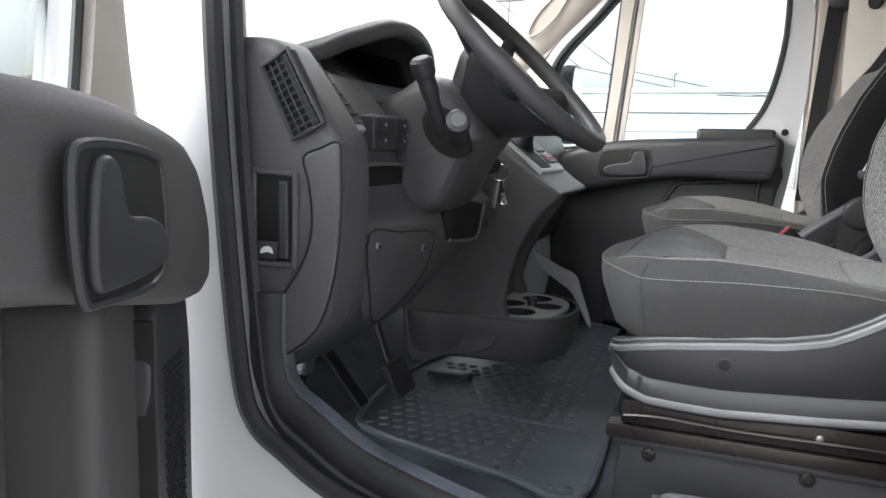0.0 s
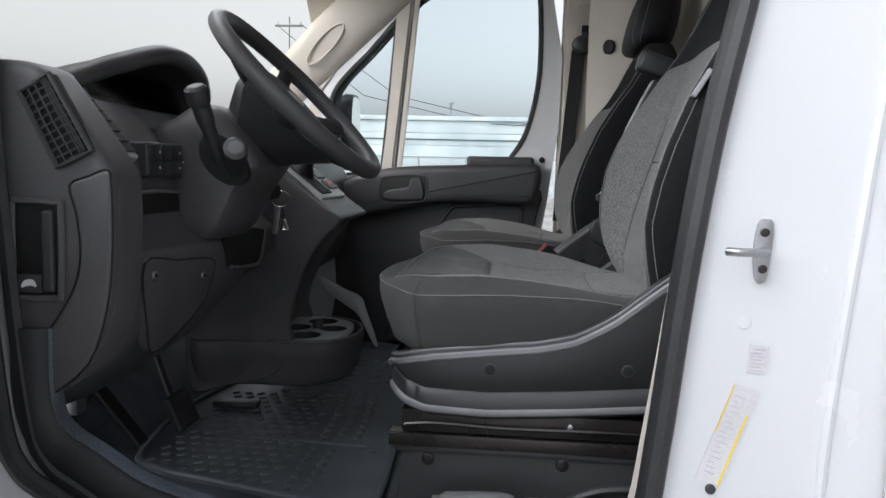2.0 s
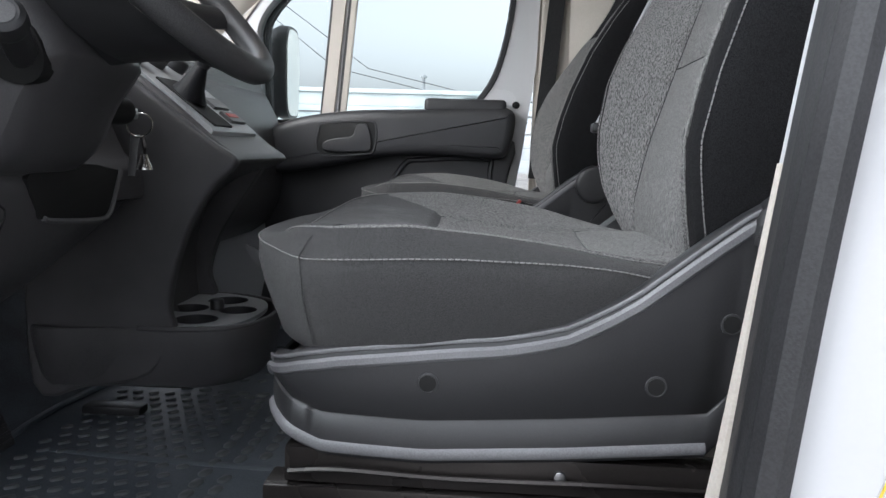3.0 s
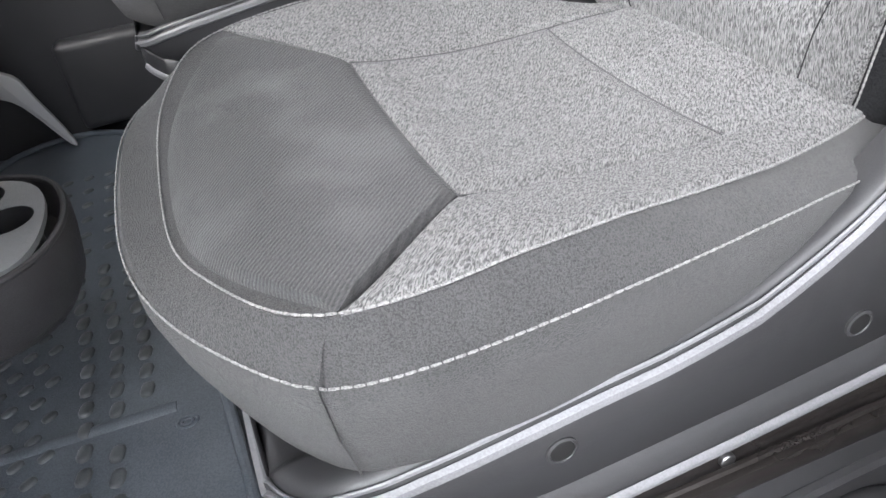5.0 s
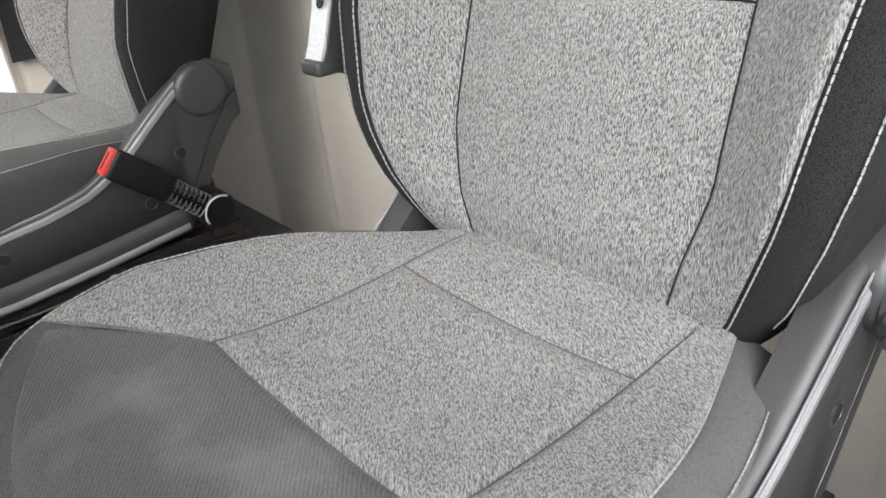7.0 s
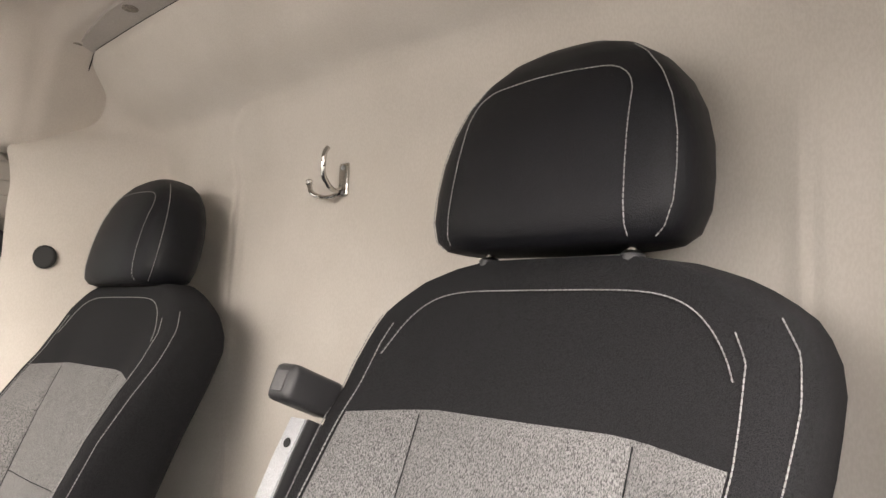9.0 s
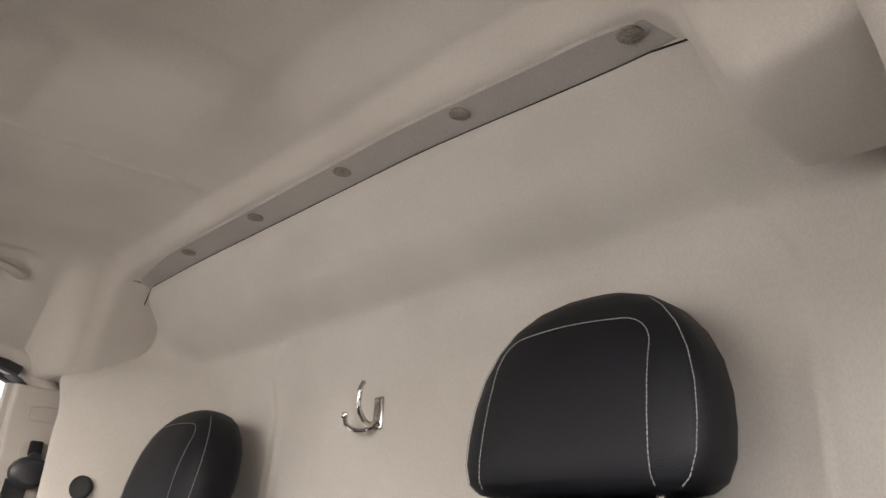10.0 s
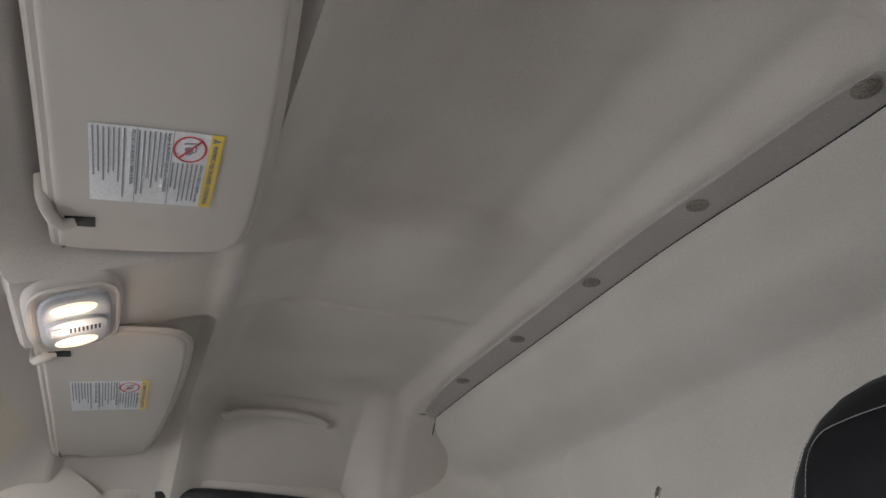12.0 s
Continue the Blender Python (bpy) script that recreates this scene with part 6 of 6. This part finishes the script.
def visor(flip):
    sg = -1 if flip else 1
    at = V((-0.083, 0.455, 1.412)) if flip else V((-0.052, -0.246, 1.452))
    ob = thing("sun_visor", at, "beige vinyl sun visor with a printed warning label", "sun visor", "sun visors")
    ln = 0.255 if flip else 0.20

    def pt(x, y, z=0.0):
        return (at.x + x, at.y + sg * y, at.z + z)

    edge = [(-0.106, -0.36), (-0.107, -0.10), (-0.107, ln - 0.025), (-0.098, ln - 0.004), (-0.05, ln), (0.06, ln - 0.006), (0.092, ln - 0.022), (0.105, ln - 0.07), (0.104, 0.02), (0.090, -0.18), (0.068, -0.34), (0.04, -0.385), (-0.05, -0.385), (-0.058, -0.366), (-0.088, -0.362)]
    out = smoothed([pt(x, y)[:2] for x, y in edge], 4)
    part("visor_body", slab(out, "z", at.z - 0.010, at.z + 0.010, 0.006, 3), VISOR, ob)
    part("edge_seam", tube([(x, y, at.z - 0.001) for x, y in out], 0.0105, 6, True, flat=0.5), VISOR, ob)
    yk = 0.115 if not flip else 0.17
    cl_ = part("clip", tube(smoothed([pt(-0.122, yk - 0.035, 0.02), pt(-0.118, yk - 0.025, -0.006), pt(-0.104, yk + 0.008, -0.016), pt(-0.088, yk + 0.010, -0.010)], 5, False), 0.0075, 10), VISOR, ob)
    a_, b_ = pt(-0.098, yk), pt(-0.066, yk + 0.022)
    part("clip_slot", box((a_[0], min(a_[1], b_[1]), at.z - 0.0115), (b_[0], max(a_[1], b_[1]), at.z - 0.0095), 0.001), BLACK, cl_)
    # label: white sheet with a yellow heading bar
    x0, x1 = -0.071, 0.054
    yc_ = 0.009 if flip else -0.001
    y0, y1 = at.y + yc_ - 0.072, at.y + yc_ + 0.072
    x0, x1 = at.x + x0, at.x + x1
    zl = at.z - 0.0108
    lb = part("warning_label", box((x0, y0, zl - 0.0006), (x1 - 0.0125, y1, zl)), PAPER, ob, "white warning label with small print", smooth=False)
    part("label_heading", box((x1 - 0.0125, y0, zl - 0.0006), (x1, y1, zl)), YELLOW, lb, "yellow heading bar", smooth=False)
    rnd = random.Random(4)
    o = origin(lb)
    zt = zl - 0.0010
    letters("WARNING / MISE EN GARDE / ADVERTENCIA", 0.0072, V((x1 - 0.0092, y0 + 0.018, zt)) - o, INK, lb, 0.118)
    letters("DEATH or SERIOUS INJURY can occur", 0.0048, V((x1 - 0.0185, y0 + 0.056, zt)) - o, INK, lb, 0.078)
    letters("Risque de BLESSURES GRAVES ou MORTELLES", 0.0048, V((x0 + 0.0720, y0 + 0.004, zt)) - o, INK, lb, 0.112)
    letters("PELIGRO DE MUERTE o SERIA LESION", 0.0048, V((x0 + 0.0385, y0 + 0.004, zt)) - o, INK, lb, 0.100)
    part("warning_triangle", slab([(x1 - 0.010, y0 + 0.006), (x1 - 0.010, y0 + 0.014), (x1 - 0.003, y0 + 0.010)], "z", zl - 0.0011, zl - 0.0006), INK, lb, smooth=False)
    for c0, c1, ya, yb in ((x0 + 0.003, x0 + 0.034, y0 + 0.004, y1 - 0.006), (x0 + 0.045, x0 + 0.069, y0 + 0.004, y1 - 0.006), (x0 + 0.079, x1 - 0.022, y0 + 0.056, y1 - 0.006)):
        x = c0
        while x < c1:
            ln_ = (yb - ya) * (0.55 + 0.45 * rnd.random())
            part("print_line", box((x, ya, zl - 0.0011), (x + 0.0016, ya + ln_, zl - 0.0006)), INK, lb, smooth=False)
            x += 0.0047
    for xx in (x0 + 0.0435, x0 + 0.0770):
        part("rule", box((xx, y0 + 0.001, zl - 0.0011), (xx + 0.0006, y1 - 0.001, zl - 0.0006)), INK, lb, smooth=False)
    cxx, cyy = x0 + 0.094, y0 + 0.029
    part("ban_ring", tube([(cxx + 0.0155 * math.cos(a), cyy + 0.0225 * math.sin(a), zl - 0.001) for a in np.linspace(0, 2 * math.pi, 29)[:-1]], 0.0013, 6, True, flat=0.4), REDINK, lb)
    part("ban_bar", tube([(cxx + 0.010, cyy - 0.017, zl - 0.0012), (cxx - 0.010, cyy + 0.017, zl - 0.0012)], 0.0012, 6, flat=0.4), REDINK, lb)
    part("ban_picture", tube([(cxx - 0.006, cyy - 0.010, zl - 0.001), (cxx + 0.005, cyy - 0.012, zl - 0.001), (cxx + 0.006, cyy + 0.002, zl - 0.001), (cxx - 0.003, cyy + 0.010, zl - 0.001)], 0.0009, 4), INK, lb)
    part("ban_blob", slab(smoothed([(cxx - 0.005, cyy - 0.002), (cxx - 0.003, cyy + 0.009), (cxx + 0.003, cyy + 0.008), (cxx + 0.002, cyy - 0.003)], 3), "z", zl - 0.0010, zl - 0.0006), INK, lb, smooth=False)
    ob.rotation_euler = (radians(-4.0) if flip else 0.0, radians(-8), 0)
    return ob


visor(False)
visor(True)

# ---- dome lamp, lit, tilted towards the windscreen ----
LC = V((-0.136, 0.112, 1.400))
lamp = thing("dome_lamp", LC, "beige roof lamp with two lit lenses and switches", "ceiling lamp")


def rounded(hx_, hy_, z, k=1.0, e=0.45, n=36):
    return [(LC.x + hx_ * k * math.copysign(abs(math.cos(a)) ** e, math.cos(a)), LC.y + hy_ * k * math.copysign(abs(math.sin(a)) ** e, math.sin(a)), LC.z + z) for a in (2 * math.pi * j / n for j in range(n))]


part("housing", loft([rounded(0.060, 0.114, z, k) for z, k in ((0.030, 1.06), (0.013, 1.05), (0.007, 1.02), (0.003, 0.975), (0.001, 0.93))]), BEIGE, lamp)
part("housing_lip", tube(rounded(0.055, 0.108, 0.002), 0.0035, 6, True), BEIGE, lamp)
part("bezel", loft([rounded(0.047, 0.096, z, k, 0.55) for z, k in ((0.004, 1.0), (-0.004, 0.98), (-0.007, 0.92), (-0.008, 0.80))]), SILVER, lamp, "pale grey bezel")
for dy in (-0.060, 0.062):
    part("lamp_lens", loft([[(LC.x - 0.002 + 0.029 * k * math.cos(a), LC.y + dy + 0.018 * k * math.sin(a), LC.z + z) for a in np.linspace(0, 2 * math.pi, 25)[:-1]] for z, k in ((-0.007, 1.0), (-0.010, 0.95), (-0.012, 0.7))]), LAMPGLOW, lamp, "warm lit lens")
part("switch_bar", loft([rounded(0.040, 0.030, z, k, 0.7) for z, k in ((-0.007, 1.0), (-0.013, 0.96), (-0.0145, 0.85))]), SILVER, lamp, "grey switch panel")
for i in range(8):
    part("grille_slot", box((LC.x - 0.010 + 0.0052 * i, LC.y - 0.006, LC.z - 0.0160), (LC.x - 0.0075 + 0.0052 * i, LC.y + 0.007, LC.z - 0.0142)), BLACK, lamp, smooth=False)
part("rocker", box((LC.x - 0.034, LC.y - 0.013, LC.z - 0.0165), (LC.x - 0.014, LC.y + 0.013, LC.z - 0.0140), 0.001), SILVER, lamp)
lamp.rotation_euler = (0, radians(-22), 0)
lt = new("dome_light", bpy.data.lights.new("dome_light", "POINT"))
lt.data.energy, lt.data.shadow_soft_size, lt.data.color = 0.12, 0.03, (1.0, 0.8, 0.6)
lt.location = (-0.131, 0.105, 1.362)

gh = thing("grab_handle", (0.28, 0.74, 1.41), "beige folding grab handle on the headliner", "grab handle")


def gz(x, y):
    return roof_z(x, y)


hp = [(0.140, 0.800), (0.150, 0.790), (0.185, 0.780), (0.265, 0.776), (0.345, 0.780), (0.380, 0.790), (0.390, 0.800)]
part("grip", tube(smoothed([(x, y - 0.012, gz(x, y) - (0.004 if i in (0, 6) else 0.026)) for i, (x, y) in enumerate(hp)], 4, False), 0.0115, 10, flat=0.8), BEIGE, gh)
part("recess", sheet(lambda u, v: (0.150 + 0.23 * u, 0.782 + 0.020 * v, gz(0.150 + 0.23 * u, 0.782 + 0.020 * v) - 0.0025), 12, 4, (0, 0, -0.001)), FELT, gh)

# ---- striker, stickers on the door jamb ----
st = thing("door_striker", (0.592, -0.905, 0.536), "steel door striker bolted to the white pillar", "striker")
part("plate", slab(smoothed([(0.579, 0.523), (0.575, 0.550), (0.579, 0.586), (0.588, 0.591), (0.596, 0.586), (0.595, 0.550), (0.592, 0.523), (0.585, 0.517)], 3), "y", -0.911, -0.905, 0.002), METAL, st)
part("pin", tube([(0.586, -0.911, 0.556), (0.582, -0.933, 0.556), (0.565, -0.949, 0.556), (0.547, -0.951, 0.556), (0.538, -0.941, 0.556)], 0.0050, 10), METAL, st)
for z in (0.534, 0.576):
    part("bolt", knob((0.586, -0.911, z), (0, -1, 0), 0.005, 0.003), DARKM, st)
lb = thing("tyre_label", (0.55, -0.906, 0.33), "white and yellow printed sticker on the door jamb", "sticker")
ml = pose(0.560, -0.9062, 0.335, 0, 18, 0)
part("paper", box((-0.015, -0.0004, -0.062), (0.017, 0.0004, 0.062), m=ml), LABELP, lb, smooth=False)
part("yellow_bar", box((0.0115, -0.0010, -0.062), (0.0138, -0.0004, 0.030), m=ml), YELLOW, lb, smooth=False)
part("yellow_bar", box((-0.0146, -0.0010, 0.0), (-0.0132, -0.0004, 0.060), m=ml), YELLOW, lb, smooth=False)
for i in range(16):
    part("print_line", box((-0.009, -0.0010, -0.05 + 0.0065 * i), (0.004 - 0.003 * (i % 3), -0.0004, -0.0486 + 0.0065 * i), m=ml), FAINT, lb, smooth=False)
l2 = thing("small_sticker", (0.585, -0.906, 0.43), "small white sticker with fine blue print", "sticker")
m2 = pose(0.590, -0.9062, 0.428, 0, 4, 0)
part("paper", box((-0.011, -0.0004, -0.017), (0.011, 0.0004, 0.017), m=m2), LABELP, l2, smooth=False)
for i in range(7):
    part("print_line", box((-0.009, -0.0010, -0.014 + 0.0042 * i), (0.008 - 0.004 * (i % 2), -0.0004, -0.0126 + 0.0042 * i), m=m2), FAINT, l2, smooth=False)
for x, z, r in ((0.545, 0.268, 0.006), (0.572, 0.47, 0.0075)):
    tagged(part("jamb_plug", knob((x, -0.905, z), (0, -1, 0), r, 0.0015 if r > 0.007 else 0.004), WHITE if r > 0.007 else PLASTIC), "small plug in the white door jamb", "plug", "jamb plugs")


# ---- mirrors ----
def mirror_unit(flip):
    ys = (lambda y: 2 * YC - y) if flip else (lambda y: y)
    ob = thing("wing_mirror", (-0.45, ys(1.10), 0.70), "black wing mirror on the passenger door", "mirror")
    rings = [[(-0.345 + d, ys(1.14 + 0.085 * k * math.copysign(abs(math.cos(a)) ** 0.5, math.cos(a))), 0.785 + 0.150 * k * math.copysign(abs(math.sin(a)) ** 0.5, math.sin(a))) for a in np.linspace(0, 2 * math.pi, 29)[:-1]] for d, k in ((-0.09, 0.6), (-0.07, 0.85), (-0.02, 1.0), (0.01, 0.98))]
    part("shell", loft(rings), PLASTIC, ob)
    part("glass", slab([(ys(1.14 + 0.076 * math.copysign(abs(math.cos(a)) ** 0.5, math.cos(a))), 0.785 + 0.138 * math.copysign(abs(math.sin(a)) ** 0.5, math.sin(a))) for a in np.linspace(0, 2 * math.pi, 29)[:-1]], "x", 0.0105 - 0.345, 0.0125 - 0.345), CHROME, ob, "mirror glass")
    part("arm", tube([(-0.40, ys(1.00), 0.62), (-0.40, ys(1.06), 0.62), (-0.39, ys(1.12), 0.66)], 0.022, 10), PLASTIC, ob)
    return ob


mirror_unit(False)

# ---- outside the passenger window ----
bd = thing("warehouse", (-6, 42, -0.62), "low white metal-clad warehouse across the yard", "building")
for k in range(6):
    part("wall_panel", box((-40, 41.9, -0.62 + 0.72 * k), (3.2, 42.2, 0.08 + 0.72 * k), 0.012), CLAD, bd)
part("roof_edge", box((-40.2, 41.7, 3.70), (3.4, 50, 3.95), 0.03), CLAD, bd)
part("roof_stack", rod((-3.7, 43, 3.9), (-3.7, 43, 4.9), 0.09), SILVER, bd)
part("stack_cap", rod((-3.7, 43, 4.75), (-3.7, 43, 4.85), 0.2), SILVER, bd)
part("gutter_line", box((-40, 41.85, 2.55), (3.2, 41.92, 2.63)), GREYP, bd)
tw = thing("white_trailer", (5.2, 20, -0.62), "tall pale trailer wall beside the yard", "trailer")
part("wall", box((2.05, 20, 0.3), (9.0, 28, 9.5), 0.05), CLAD, tw)
part("corner_post", box((1.85, 19.9, -0.6), (2.12, 20.2, 9.5), 0.03), SILVER, tw)
part("bracket", box((1.6, 19.8, 5.2), (2.3, 20.0, 5.5), 0.05), SILVER, tw)
fn = thing("chain_fence", (-2, 25, -0.62), "low chain-link fence with steel posts", "fence")
for i in range(9):
    part("post", rod((-10 + 1.7 * i, 25, -0.62), (-10 + 1.7 * i, 25, 1.25), 0.03), METAL, fn)
part("top_rail", rod((-10, 25, 1.2), (3.6, 25, 1.2), 0.025), METAL, fn)
mesh = bmesh.new()
for i in range(170):
    x = -10 + 0.08 * i
    tube([(x, 25.0, -0.6), (x + 0.9, 25.0, 1.2)], 0.006, 3, bm=mesh, caps=False)
    tube([(x, 25.01, 1.2), (x + 0.9, 25.01, -0.6)], 0.006, 3, bm=mesh, caps=False)
part("mesh", mesh, METAL, fn)


def car(name, x, y, colour, label):
    ob = thing(name, (x, y, -0.62), label, "car", "parked cars")
    prof = smoothed([(-2.1, 0.25), (-2.15, 0.65), (-1.2, 0.85), (-0.6, 1.35), (0.9, 1.40), (1.6, 0.95), (2.1, 0.85), (2.15, 0.3)], 4)
    part("body", slab([(x + a, b - 0.62) for a, b in prof], "y", y - 0.85, y + 0.85, 0.12, 3), colour, ob)
    part("side_glass", slab([(x - 0.62, 0.28), (x - 0.45, 0.66), (x + 0.85, 0.70), (x + 1.2, 0.30)], "y", y - 0.862, y - 0.84, 0.01), BLACK, ob)
    for dx in (-1.35, 1.35):
        t = part("tyre", knob((x + dx, y - 0.88, -0.30), (0, 1, 0), 0.32, 0.22, 24), RUBBER, ob)
        part("rim", knob((x + dx, y - 0.885, -0.30), (0, 1, 0), 0.19, 0.02, 20), METAL, t)
    return ob


car("parked_car", -1.6, 19.0, WHITE, "white parked car beyond the fence")
car("parked_car", -7.5, 22.0, SILVER, "silver grey parked car beyond the fence")


def pole(x, y, h, arm, label):
    ob = thing("utility_pole", (x, y, -0.62), label, "pole", "poles")
    part("post", rod((x, y, -0.62), (x, y, h), 0.05, r2=0.035), GREYP, ob)
    part("crossarm", box((x - arm, y - 0.06, h - 0.6), (x + arm, y + 0.06, h - 0.48), 0.02), GREYP, ob)
    for s in (-0.8, 0, 0.8):
        part("insulator", rod((x + arm * s, y, h - 0.48), (x + arm * s, y, h - 0.3), 0.05), SILVER, ob)
    return ob


pole(-13.9, 44, 10.0, 0.9, "grey utility pole with a crossarm")
wires = thing("overhead_wires", (-8, 44, 8), "thin black overhead wires", "wires")
for s in (-1, 1):
    part("wire", tube([(-13.9 + 0.8 * s, 44, 9.5), (-8 + s, 43, 5.2), (-1 + s, 42, 3.6), (6, 41, 3.2)], 0.02, 4), BLACK, wires)
